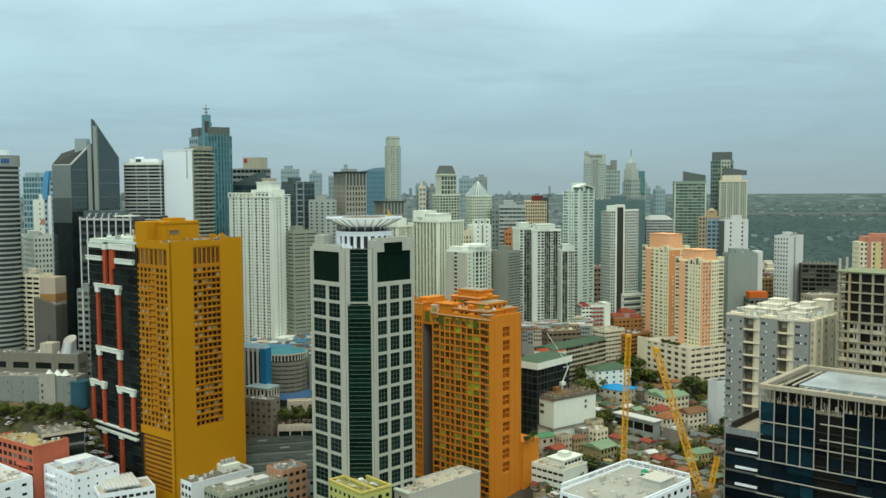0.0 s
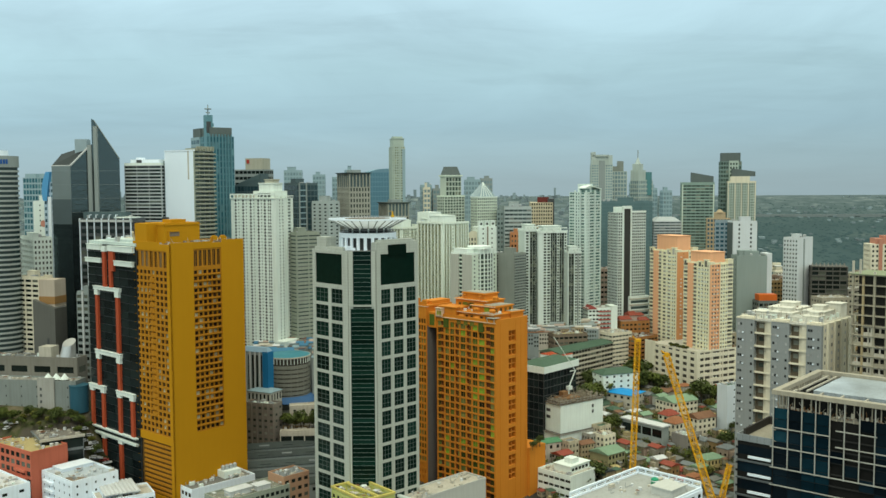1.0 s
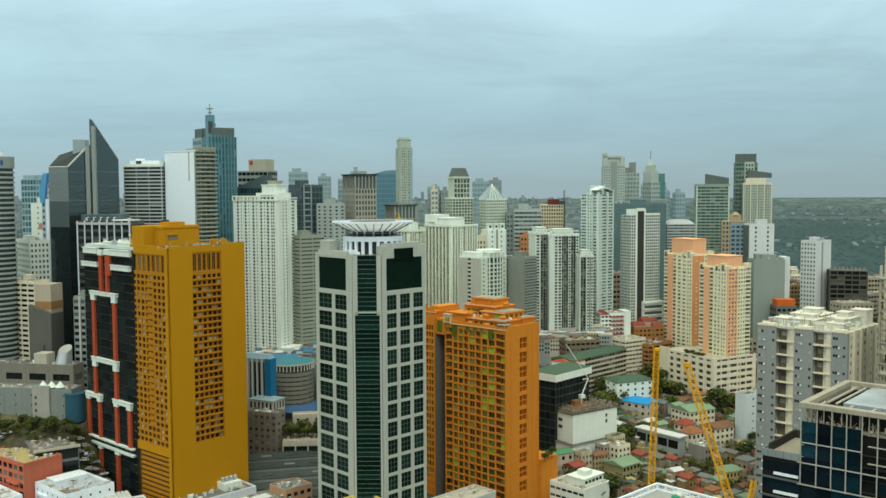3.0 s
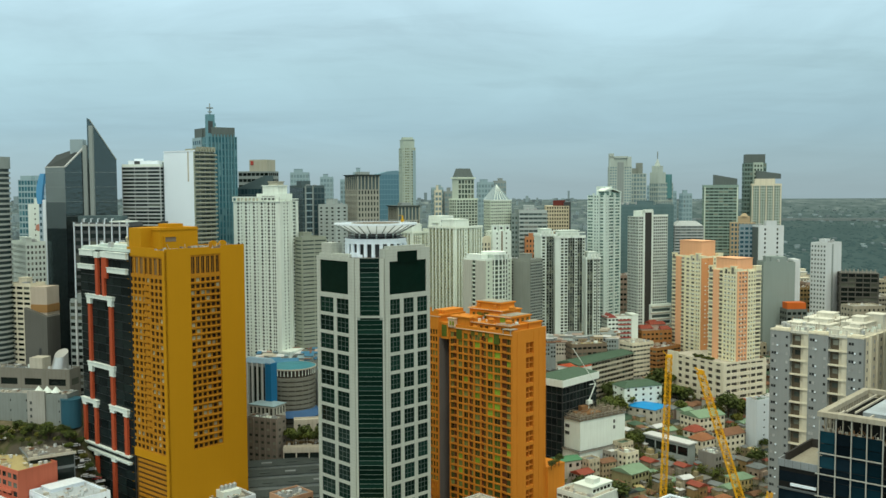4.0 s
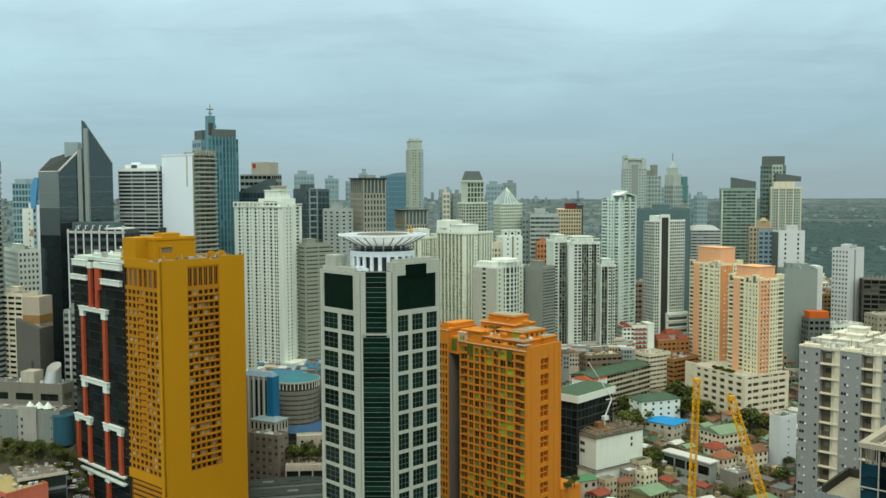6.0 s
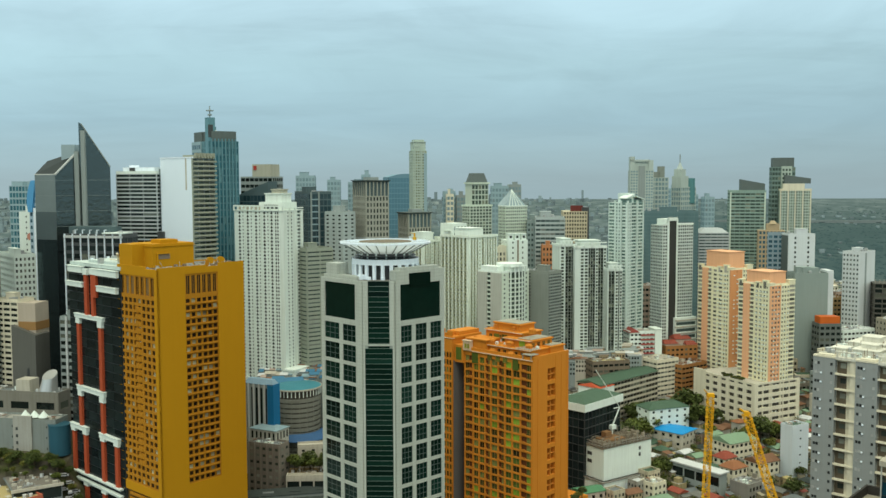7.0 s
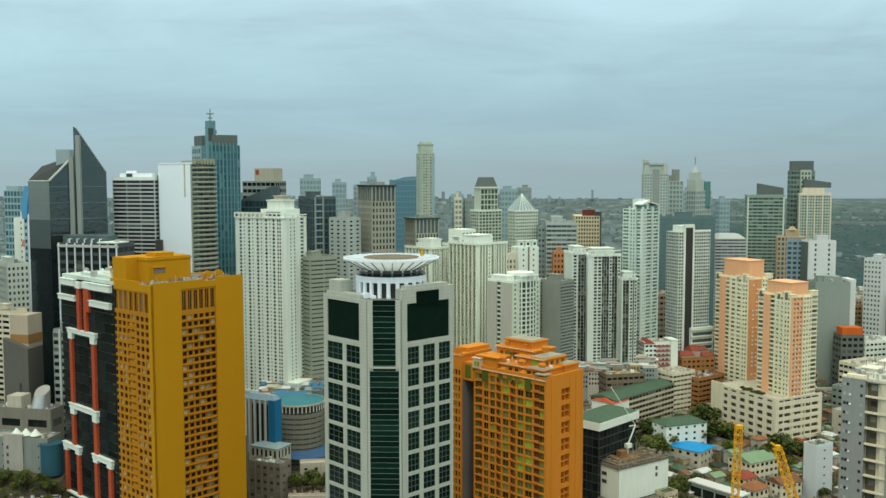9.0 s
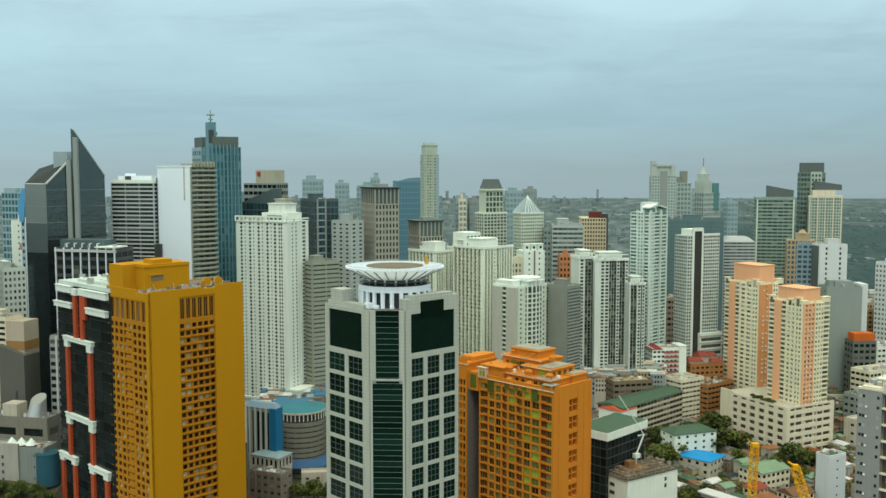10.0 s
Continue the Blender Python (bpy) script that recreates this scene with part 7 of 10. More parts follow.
    part("builders_rubble", g, (TANCONC, LIGHTCONC, CONC, PROP), tw, "pale props and rubble", kind="stuff")
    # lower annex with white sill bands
    # annex body painted with the same indoor darkness
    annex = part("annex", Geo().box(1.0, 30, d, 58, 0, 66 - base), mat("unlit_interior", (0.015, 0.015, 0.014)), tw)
    part("parapet", Geo().box(0.7, 1.0, d + 0.4, 58.3, 66 - base, 68.4 - base).box(1.0, 30, 58.0, 58.3, 66 - base, 68.4 - base), mat("grey_parapet_panel", (0.23, 0.255, 0.265), 0.5, 0.2, 0.3, 0.4), annex)
    for k in range(1, 5):
        part("panel_joint", Geo().box(0.66, 0.7, d + 0.4 + 2.6 * k, d + 0.5 + 2.6 * k, 66 - base, 68.4 - base), DARKMETAL, annex)
    part("back_parapet", Geo().box(6, 30, 57.3, 58.0, 66.2 - base, 69.0 - base).box(29, 30, d + 0.5, 57.3, 66.2 - base, 69.0 - base), mat("tarred_parapet", (0.045, 0.042, 0.038), 0.9, 0.2, 0.3), annex)
    part("annex_roof", Geo().box(1.0, 30, d + 0.5, 58.0, 66 - base, 66.2 - base), TANCONC, annex)
    for k in range(10):
        z = 60.0 - 6.3 * k - base
        part("sill_band", Geo().box(0.3, 1.0, d + 0.6, 54.0, z + 0.2, z + 1.0), COOLWHITE, annex, "white sill band")
        part("ledge", Geo().box(0.1, 1.0, d, 58.2, z - 1.2, z - 0.7), mat("dim_slate_ledge", (0.10, 0.115, 0.12), 0.8, 0.1, 0.2), annex)
        part("glass_band", Geo().box(0.9, 0.98, d + 0.3, 57.8, z + 1.3, z + 4.6), GL_NAVY, annex)


framed_office()

# ---- the raw concrete tower ----
def concrete_tower():
    w, d, base, fh = 22, 36.0, -1.5, 4.35
    tw = thing("unfinished_tower", "unfinished concrete tower with open top floors and half-fitted windows", "tower", pose(200.6, 390.0, base, 0, 0, 47))
    top = 118.0 - base
    DIRTY = mat("dirty_concrete", (0.37, 0.34, 0.26), 0.95, 0.25, 0.6)
    INFILL = mat("raw_block_wall", (0.50, 0.47, 0.39), 0.95, 0.2, 0.5)
    nf = 27
    # core colour paints the shade behind the open floors
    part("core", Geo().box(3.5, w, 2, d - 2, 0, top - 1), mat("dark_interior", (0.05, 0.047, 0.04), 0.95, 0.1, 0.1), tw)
    for k in range(nf + 1):
        z = top - k * fh
        part("floor_slab", Geo().box(-0.3, w, -0.3, d + 0.2, z - 0.4, z), DIRTY, tw)
    cols = [0.4, 5.6, 10.8, 16.0, 21.2, 26.4, 31.0, 35.4]
    for u in cols:
        part("column", Geo().box(0, 0.9, u - 0.45, u + 0.45, 0, top), mat("tan_hoist", (0.42, 0.33, 0.19), 0.9, 0.2, 0.4) if u in (31.0,) else DIRTY, tw)
    for u, h in ((35.4, 5.8), (32.4, 6.6), (26.4, 1.5)):
        part("column", Geo().box(0.1, 0.9, u - 0.4, u + 0.4, top, top + h), LIGHTCONC, tw, "bare column stub")
    for k in range(5, nf):
        z = top - k * fh - fh
        for i, (a, b) in enumerate(zip(cols, cols[1:])):
            g = Geo().box(0.3, 0.6, a + 0.45, b - 0.45, z, z + 1.35).box(0.3, 0.6, a + 0.45, b - 0.45, z + 3.3, z + fh - 0.5)
            m = (a + b) / 2
            g.box(0.3, 0.6, m - 0.5, m + 0.2, z + 1.35, z + 3.3)
            if i % 2:
                g.box(0.3, 0.6, a + 0.45, a + 1.2, z + 1.35, z + 3.3)
            if (3 * i + 5 * k) % 11 < 9:
                part("infill_wall", g, INFILL if (i + k) % 3 else DIRTY, tw)
    part("roof_edge", Geo().box(-0.8, w, -0.8, d + 0.8, top, top + 0.35), mat("mossy_concrete", (0.24, 0.27, 0.17), 0.95, 0.2, 0.3), tw)


concrete_tower()

# ---- the peach twin towers on their podium ----
BUTTER = mat("butter_paint", (0.78, 0.74, 0.53), 0.8, 0.05, 0.16)
PEACH = mat("peach_paint", (0.80, 0.43, 0.24), 0.8, 0.05, 0.16)
RUST = mat("burnt_orange_paint", (0.66, 0.30, 0.13), 0.8, 0.05, 0.14)
GL_PEA = glass("bronze_glass", (0.07, 0.075, 0.065), (0.22, 0.21, 0.17), (0.46, 0.44, 0.38), 0.4, 0.2)


def peach_tower(P, w, d, top, cap_top, front, side, label):
    """front and side: (wall material, strips) of wall A and wall B."""
    base = 30.0
    H = top - base
    tw = thing("apartment_tower", label, "apartment tower", pose(P[0], P[1], base, 0, 0, 30), "twin towers on the podium")
    part("body", Geo().box(0, w, 0, d, 0, H), BUTTER, tw)
    for face, runs in (("A", front), ("B", side)):
        for wall, spec in runs:
            strips(tw, face, w, d, H, 2.36, spec, wall, GL_PEA, BUTTER, 0.7)
    rng = random.Random(int(top))
    units = Geo()
    for k in range(int(H / 2.36)):
        for u in (2.2, 3.9, 6.0, 8.4):
            if rng.random() < 0.7:
                fbox(units, "B", w, d, u, u + 0.8, 0.7, 1.15, 2.36 * k + 0.05, 2.36 * k + 0.6)
        for u in (1.6, 4.2, 9.4, 12.0):
            if rng.random() < 0.6:
                fbox(units, "A", w, d, u, u + 0.8, 0.7, 1.15, 2.36 * k + 0.05, 2.36 * k + 0.6)
    part("air_conditioning", units, WHITE, tw, kind="stuff")
    rest = Geo()
    back = Geo()
    for face, L in (("C", w), ("D", d)):
        facade(tw, BUTTER, face, w, d, 0, L, 0, H, max(2, round(L / 2.7)), round(H / 2.36), 0.6, 0.5, 0.3, GL_PEA, 0, rest, into=back)
    part("back_facade", back, BUTTER, tw)
    part("glazing", rest, GL_PEA, tw, kind="stuff")
    g = Geo().box(0.6, w * 0.72, 1.6, d * 0.78, H, cap_top - base).box(0.3, w * 0.72 + 0.3, 1.3, d * 0.78 + 0.3, cap_top - base, cap_top + 0.35 - base)
    part("roof_cap", g, PEACH, tw, "peach roof block")
    for u, s, z in ((-0.7, 3.2, 1.2), (w - 4.6, 4.4, 2.4)):
        part("stepped_top", Geo().box(u, u + s, -0.7, 2.0, H, H + z).box(u - 0.2, u + s + 0.2, -0.9, 2.2, H + z, H + z + 0.3), BUTTER, tw)
    for v, s, z in ((1.6, 3.4, 2.6), (6.6, 3.0, 1.4), (d - 3.4, 3.2, 1.8)):
        part("stepped_top", Geo().box(-0.7, 1.2, v, v + s, H, H + z).box(-0.9, 1.4, v - 0.2, v + s + 0.2, H + z, H + z + 0.3), BUTTER, tw)
        part("tall_window", Geo().box(-0.78, -0.7, v + 0.8, v + s - 0.8, H - 1.6, H + z - 0.5), GL_PEA, tw)
    part("roof_trim", Geo().box(0.2, 0.7, 0.2, d - 0.2, H, H + 1.0).box(0.7, w - 0.2, 0.2, 0.7, H, H + 1.0).box(w - 0.7, w - 0.2, 0.7, d, H, H + 1.6), BUTTER, tw)


SIDE = lambda d: ((BUTTER, [(0, 0.9, "blank", 1), (0.9, 4.6, "win", 2), (4.6, 5.0, "rib", 1), (5.0, d - 11.8, "win", 2), (d - 11.8, d - 11.4, "rib", 1), (d - 11.4, d - 8.2, "balc", 1), (d - 3.6, d, "balc", 1)]), (PEACH, [(d - 8.2, d - 3.6, "blank", 1)]))
peach_tower((146.3, 607.0), 17.0, 25.5, 113.7, 123.6, ((RUST, [(0, 3.6, "blank", 1), (3.6, 4.8, "small", 1), (4.8, 8.4, "blank", 1)]), (BUTTER, [(8.4, 9.0, "rib", 1), (9.0, 13.0, "win", 2), (13.0, 17.0, "balc", 1)])), SIDE(25.5), "peach and butter yellow apartment tower with a burnt orange strip")
peach_tower((155.6, 565.0), 18.0, 22.0, 109.3, 116.2, ((PEACH, [(0, 7.0, "win", 3)]), (BUTTER, [(7.0, 7.5, "rib", 1), (7.5, 13.6, "win", 3), (13.6, 18.0, "balc", 1)])), SIDE(22.0), "peach and butter yellow apartment tower with a peach strip")


def podium():
    base, top, w, d = 29.0, 57.6, 33.4, 45
    tw = thing("parking_podium", "cream parking podium with rows of dark slots under the twin towers", "car park", pose(146.5, 558.0, base, 0, 0, 30))
    H = top - base
    part("core", Geo().box(0.6, w - 0.2, 0.6, d - 0.2, 0, H - 0.3), mat("dark_deck", (0.07, 0.065, 0.055), 0.95, 0.1, 0.1), tw)
    for k in range(7):
        z = 3.2 + 3.7 * k
        part("deck_band", Geo().box(-0.05, w, -0.05, 0.6, z - 0.15, z + 1.75 + (k == 6) * 0.25), CREAM, tw)
        part("deck_band", Geo().box(-0.05, 0.6, 0.6, d, z + 0.1, z + 1.75 + (k == 6) * 0.25), CREAM, tw)
    for u, s in ((0, 2.2), (10.6, 0.7), (20.6, 0.7), (30.8, 2.6)):
        part("pier", Geo().box(u, u + s, -0.1, 0.6, 0, H), CREAM, tw)
    for i in range(8):
        part("pier", Geo().box(-0.1, 0.6, 6.1 * i, 6.1 * i + 2.5, 0, H), CREAM, tw)
    for i in range(4):
        part("pier", Geo().box(5.4 + 6.6 * i, 6.2 + 6.6 * i, 0.02, 0.5, 0, H - 0.4), CREAM, tw)
    for u, z in ((11.6, 10.8), (21.6, 7.1), (3.4, 14.5), (15, 18.2), (25, 14.5)):
        part("infill_panel", Geo().box(u, u + 4.6, -0.03, 0.4, z, z + 1.9), BUTTER, tw)
    part("end_wall", Geo().box(-0.15, 0.6, d - 9, d, 0, H + 2), CREAM, tw)
    part("roof", Geo().box(0.2, w - 0.3, 0.2, d - 0.3, H - 0.3, H), LIGHTCONC, tw)
    part("parapet", Geo().box(0, w, 0, 0.25, H, H + 1.0).box(0, 0.25, 0.3, d, H, H + 1.0), CREAM, tw)


podium()

FOOT += [((-35.5, 389.5), 45, 32, 32), ((-123.3, 424.0), 50, 41, 30), ((-143.9, 441.0), 48, 24, 48), ((21.8, 440.0), 47, 37, 51), ((162.1, 415.0), 47, 39, 40),
         ((147.0, 302.0), 50, 46, 58), ((200.6, 390.0), 47, 22, 36), ((146.5, 558.0), 30, 34, 45), ((146.3, 607.0), 30, 17, 26)]

# ---- lower buildings, left side ----
GREENROOF = mat("green_metal_roof", (0.065, 0.115, 0.078), 0.6, 0.14, 0.3)
PALEGREEN = mat("pale_green_roof", (0.20, 0.30, 0.20), 0.7, 0.14, 0.3)
REDROOF = mat("red_metal_roof", (0.27, 0.065, 0.042), 0.6, 0.14, 0.3)
RUSTROOF = mat("rusty_roof", (0.20, 0.105, 0.062), 0.8, 0.25, 0.4)
BLUEROOF = mat("blue_roof", (0.06, 0.18, 0.29), 0.55, 0.1, 0.15)
GREYROOF = mat("grey_metal_roof", (0.17, 0.19, 0.195), 0.6, 0.15, 0.3)
WHITEROOF = mat("white_roof", (0.58, 0.60, 0.60), 0.6, 0.10, 0.25)
YELROOF = mat("tan_roof", (0.42, 0.34, 0.16), 0.8, 0.16, 0.3)
SALMON = mat("salmon_brick", (0.50, 0.14, 0.085), 0.85, 0.10, 0.25)
DARKROOF = mat("dark_roof_sheet", (0.048, 0.060, 0.058), 0.7, 0.3, 0.35, rand=0.5)


def roof_lid(tw, w, d, H, m, kind="flat", over=0.6, rise=2.4):
    """A roof on a block: flat sheet, gable or hip."""
    if kind == "flat":
        part("roof", Geo().box(0.3, w - 0.3, 0.3, d - 0.3, H, H + 0.2), m, tw)
        return
    a, b, c, e = -over, w + over, -over, d + over
    if kind == "hip":
        k = min(w, d) * 0.38
        t = [(a + k, c + k), (b - k, c + k), (b - k, e - k), (a + k, e - k)]
    elif w >= d:
        t = [(a, (c + e) / 2 - 0.05), (b, (c + e) / 2 - 0.05), (b, (c + e) / 2 + 0.05), (a, (c + e) / 2 + 0.05)]
    else:
        t = [((a + b) / 2 - 0.05, c), ((a + b) / 2 + 0.05, c), ((a + b) / 2 + 0.05, e), ((a + b) / 2 - 0.05, e)]
    part("roof", Geo().prism([(a, c), (b, c), (b, e), (a, e)], H, H + rise, t).box(a, b, c, e, H - 0.25, H), m, tw)


def block(name, label, P, a, w, d, top, wall, glz, fh=3.4, bay=3.2, wf=0.6, hf=0.45, lid=None, kind="flat", rise=2.4, cap=10, units=0, seed=1, category="building", dep=0.25, blankA=False, blankB=False, par=True):
    tw, H = tower(name, label, P, a, w, d, top, wall, glz, fh, bay, wf, hf, dep, cap, seed=seed, category=category, kit=False, blankA=blankA, blankB=blankB, backs=cap > 0)
    roof_lid(tw, w, d, H, lid or ROOF, kind, rise=rise)
    if kind == "flat" and par:
        part("parapet", Geo().box(-0.1, w + 0.1, -0.1, 0.3, H, H + 1.0).box(-0.1, w + 0.1, d - 0.3, d + 0.1, H, H + 1.0).box(-0.1, 0.3, 0.3, d - 0.3, H, H + 1.0).box(w - 0.3, w + 0.1, 0.3, d - 0.3, H, H + 1.0), wall, tw)
    rng = random.Random(seed)
    if kind == "flat" and min(w, d) > 6:
        g = Geo()
        for _ in range(int(min(34, 6 + w * d / 16))):
            x, y, s, q = rng.uniform(0.5, w - 2.5), rng.uniform(0.5, d - 2.5), rng.uniform(0.4, 1.3), rng.randrange(4)
            if q == 0:
                g.cyl(x + s, y + s, s * 0.6, H + 0.2, H + 0.3 + s, 10, slot=2)
            elif q == 1:
                g.rod((x, y, H + 0.4), (min(w, x + 4 * s), y, H + 0.4), 0.14, 4, 0)
                g.rod((x, y, H + 0.2), (x, y, H + 1.0 + s), 0.10, 4, 0)
            elif q == 2:
                g.box(x, x + 2 * s, y, y + s, H + 0.2, H + 0.3 + 0.9 * s, 1)
            else:
                k = rng.randrange(3)
                g.box(x, x + 1.5 * s, y, y + 2 * s, H + 1.4, H + 1.5, k + 1)
                g.box(x + 0.1, x + 0.2, y + 0.1, y + 0.2, H + 0.2, H + 1.4).box(x + 1.5 * s - 0.2, x + 1.5 * s - 0.1, y + 0.1, y + 0.2, H + 0.2, H + 1.4)
        part("roof_clutter", g, (STEEL, LIGHTCONC, WHITEROOF, RUSTROOF), tw, kind="stuff")
    for _ in range(units if cap else 0):
        x, y, s = rng.uniform(0.06, 0.85) * w, rng.uniform(0.06, 0.85) * d, rng.uniform(0.7, 1.6)
        part("roof_unit", Geo().box(x, x + s * 1.6, y, y + s, H + 0.2, H + 0.2 + s).box(x + 0.2, x + s, y + 0.2, y + s - 0.2, H + s + 0.2, H + s + 0.35), STEEL if rng.random() < 0.5 else WHITE, tw)
    return tw, H


# podium with the silver cone
tw, H = block("podium_block", "pale concrete podium with deep slots and planters", (-189.5, 483.0), 80, 9, 52, 69.0, mat("dull_podium_concrete", (0.20, 0.19, 0.16), 0.9, 0.12, 0.35), GL_DARK, 9, 14, 0.7, 0.3, GREYROOF, cap=8, units=5, seed=2)
part("silver_cone", Geo().prism([(4.5 + 4.2 * math.cos(2 * math.pi * i / 28), 8 + 4.2 * math.sin(2 * math.pi * i / 28)) for i in range(28)], H, [H + 8.0 + 1.8 * math.cos(2 * math.pi * i / 28) for i in range(28)], [(5.0 + 3.2 * math.cos(2 * math.pi * i / 28), 7.2 + 3.2 * math.sin(2 * math.pi * i / 28)) for i in range(28)]), mat("brushed_silver", (0.55, 0.55, 0.53), 0.3, 0.06, 0.1, 0.5, 0.6), tw, "slant-cut silver roof cone")
part("stair_block", Geo().box(1, 8, 15, 22, H, H + 6), LIGHTCONC, tw)
# long grey mall
tw, H = block("shopping_mall", "long grey mall with blank walls and a curved blue corner", (-186.5, 472.5), 82, 10, 50, 59.2, mat("mall_grey", (0.225, 0.25, 0.235), 0.85, 0.1, 0.3), GL_DARK, 5, 9, 0.06, 0.2, mat("weathered_roof_screed", (0.36, 0.355, 0.32), 0.9, 0.16, 0.35), cap=0, units=10, seed=3)
part("pale_bay", Geo().box(-1.0, 0, 11, 20, 0, H + 2.4), mat("weathered_roof_screed", (0.31, 0.30, 0.27)), tw)
for k in range(4):
    part("slot_window", Geo().box(-1.08, -1.0, 17.6, 18.6, H - 4 - 3.2 * k, H - 2.6 - 3.2 * k), DARKMETAL, tw)
part("blue_drum", Geo().cyl(1.5, -1.0, 4.6, 0, H - 1.5, 32).cyl(1.5, -1.0, 4.8, H - 1.5, H - 1, 32), mat("dark_teal_panel", (0.03, 0.10, 0.14), 0.4, 0.06, 0.1), tw, "dark teal curved corner")
for i in range(3):
    part("tent_roof", Geo().cyl(4, 8 + 4.5 * i, 2.4, H + 1, H + 3.8, 12, 0.2), WHITE, tw, "white tent roof")
# flat canopy over the car park
tw, H = block("parking_shelter", "broad flat grey parking shelter roof", (-189.5, 438.0), 35, 19, 22, 39.5, GREYROOF, GL_DARK, 6, 40, 0.97, 0.8, mat("dusty_roof", (0.19, 0.175, 0.15), 0.9, 0.2, 0.3), cap=0, seed=4, par=False)
part("fascia", Geo().box(-0.6, 19.6, -0.6, 0.2, H - 0.8, H + 0.35), LIGHTCONC, tw)
# salmon block with the tan roof
tw, H = block("apartment_block", "salmon brick block with a tan sheet roof", (-188.9, 426.0), 55, 18, 34, 36.6, SALMON, GL_DARK, 3.6, 4.0, 0.7, 0.6, YELROOF, cap=30, seed=5, blankA=True)
for k in range(8):
    part("balcony", Geo().box(-1.2, 0, 4, 13, 3 + 3.6 * k, 4.2 + 3.6 * k), SALMON, tw)
# white roofs along the lower edge
block("building", "white building with a pale blue grey roof", (-196.7, 408.0), 50, 15, 40, 25.0, COOLWHITE, GL_DARK, 4, 6, 0.3, 0.3, WHITEROOF, cap=8, units=3, seed=6)
tw, H = block("building", "white apartment building with small windows", (-165.0, 412.0), 50, 22, 27, 27.4, COOLWHITE, GL_DARK, 3.6, 4.4, 0.2, 0.3, mat("pale_blue_grey_sheet", (0.46, 0.52, 0.56), 0.7, 0.12, 0.3), cap=40, units=2, seed=7)
part("sunken_deck", Geo().prism([(0.8, 0.8), (9, 0.8), (8, 5), (4, 9), (0.8, 10)], H + 0.2, H + 0.3), BROWN, tw, "dark sunken roof deck")
for k in range(5):
    part("balcony", Geo().box(-1.3, 0, 16, 24, H - 4 - 3.8 * k, H - 2.8 - 3.8 * k), COOLWHITE, tw)
part("roof_house", Geo().box(5, 20, 18, 26, H, H + 1.6).box(4.6, 20.4, 17.6, 26.4, H + 1.6, H + 1.9), COOLWHITE, tw)
tw, H = block("building", "white building with a corrugated awning roof", (-152.0, 407.0), 30, 24, 16, 20.4, COOLWHITE, GL_DARK, 3.4, 3.0, 0.7, 0.4, LIGHTCONC, cap=16, units=3, seed=8)
for i in range(9):
    pts = [(3 + 1.7 * i + 0.85 + 0.85 * math.cos(q), 0.55 * math.sin(q)) for q in np.linspace(math.pi, 0, 6)]
    g = Geo()
    g.prism([(x, 0.5) for x, _ in pts] + [(x, 20.5) for x, _ in reversed(pts)], [H + 2.2] * 12, [H + 2.3 + z for _, z in pts] + [H + 2.3 + z for _, z in reversed(pts)])
    part("awning_sheet", g, WHITEROOF, tw)
part("awning_wall", Geo().box(3, 18.5, 5, 5.3, H, H + 2.2).box(3, 3.3, 5, 20, H, H + 2.2), COOLWHITE, tw)
tw, H = block("building", "white office building with a dark flat roof and tanks", (-114.8, 419.5), 45, 33, 18, 21.2, COOLWHITE, GL_DARK, 3.6, 3.2, 0.72, 0.5, ROOF, cap=30, units=4, seed=9, blankA=True)
part("roof_house", Geo().box(20, 29, 5, 12, H, H + 3.4), WHITE, tw)
for i in range(4):
    part("water_tank", Geo().cyl(21.3 + 2.1 * i, 8.5, 0.95, H + 3.4, H + 5.2, 14).cyl(21.3 + 2.1 * i, 8.5, 0.95, H + 5.2, H + 5.7, 14, 0.3), STEEL, tw)
tw, H = block("building", "olive grey building with a cluttered flat roof", (-96.0, 400.0), 45, 34, 15, 22.4, OLIVE, GL_DARK, 3.4, 2.6, 0.7, 0.5, mat("olive_roof", (0.23, 0.24, 0.19), 0.9, 0.2, 0.3), cap=40, units=5, seed=10)
part("white_shed", Geo().box(6, 17, 4, 9, H, H + 2.6).box(5.6, 17.4, 3.6, 9.4, H + 2.6, H + 2.9), WHITEROOF, tw)
part("white_shed", Geo().box(19, 26, 3, 8, H, H + 2.2).box(18.7, 26.3, 2.7, 8.3, H + 2.2, H + 2.5), WHITEROOF, tw)
block("building", "salmon walled building with a grey roof", (-74.5, 424.0), 45, 14, 12, 25.4, mat("terracotta_wall", (0.45, 0.27, 0.17)), GL_DARK, 3.6, 3.4, 0.6, 0.45, GREYROOF, cap=12, units=4, seed=11, blankB=True)
# warehouses
for i, (x, y, w, top) in enumerate(((-90, 446, 38, 14.5), (-94, 455, 42, 16.5), (-99, 464, 46, 18.5), (-102, 473, 46, 20.5), (-103, 482, 44, 22.5))):
    tw, H = block("warehouse", "long low warehouse under dark grey sheet roofing", (x, y), 14, w, 8.8, top, GREYWALL, GL_DARK, 5, 8, 0.4, 0.3, DARKROOF, "gable", 1.9, cap=0, seed=20 + i)
    for k in range(3):
        part("skylight", Geo().prism([(6 + 12 * k, 1.0), (11 + 12 * k, 1.0), (11 + 12 * k, 2.2), (6 + 12 * k, 2.2)], [H + 0.4, H + 0.4, H + 0.8, H + 0.8], [H + 0.95, H + 0.95, H + 1.25, H + 1.25]), GREYROOF if (i + k) % 4 == 0 else DARKROOF, tw)
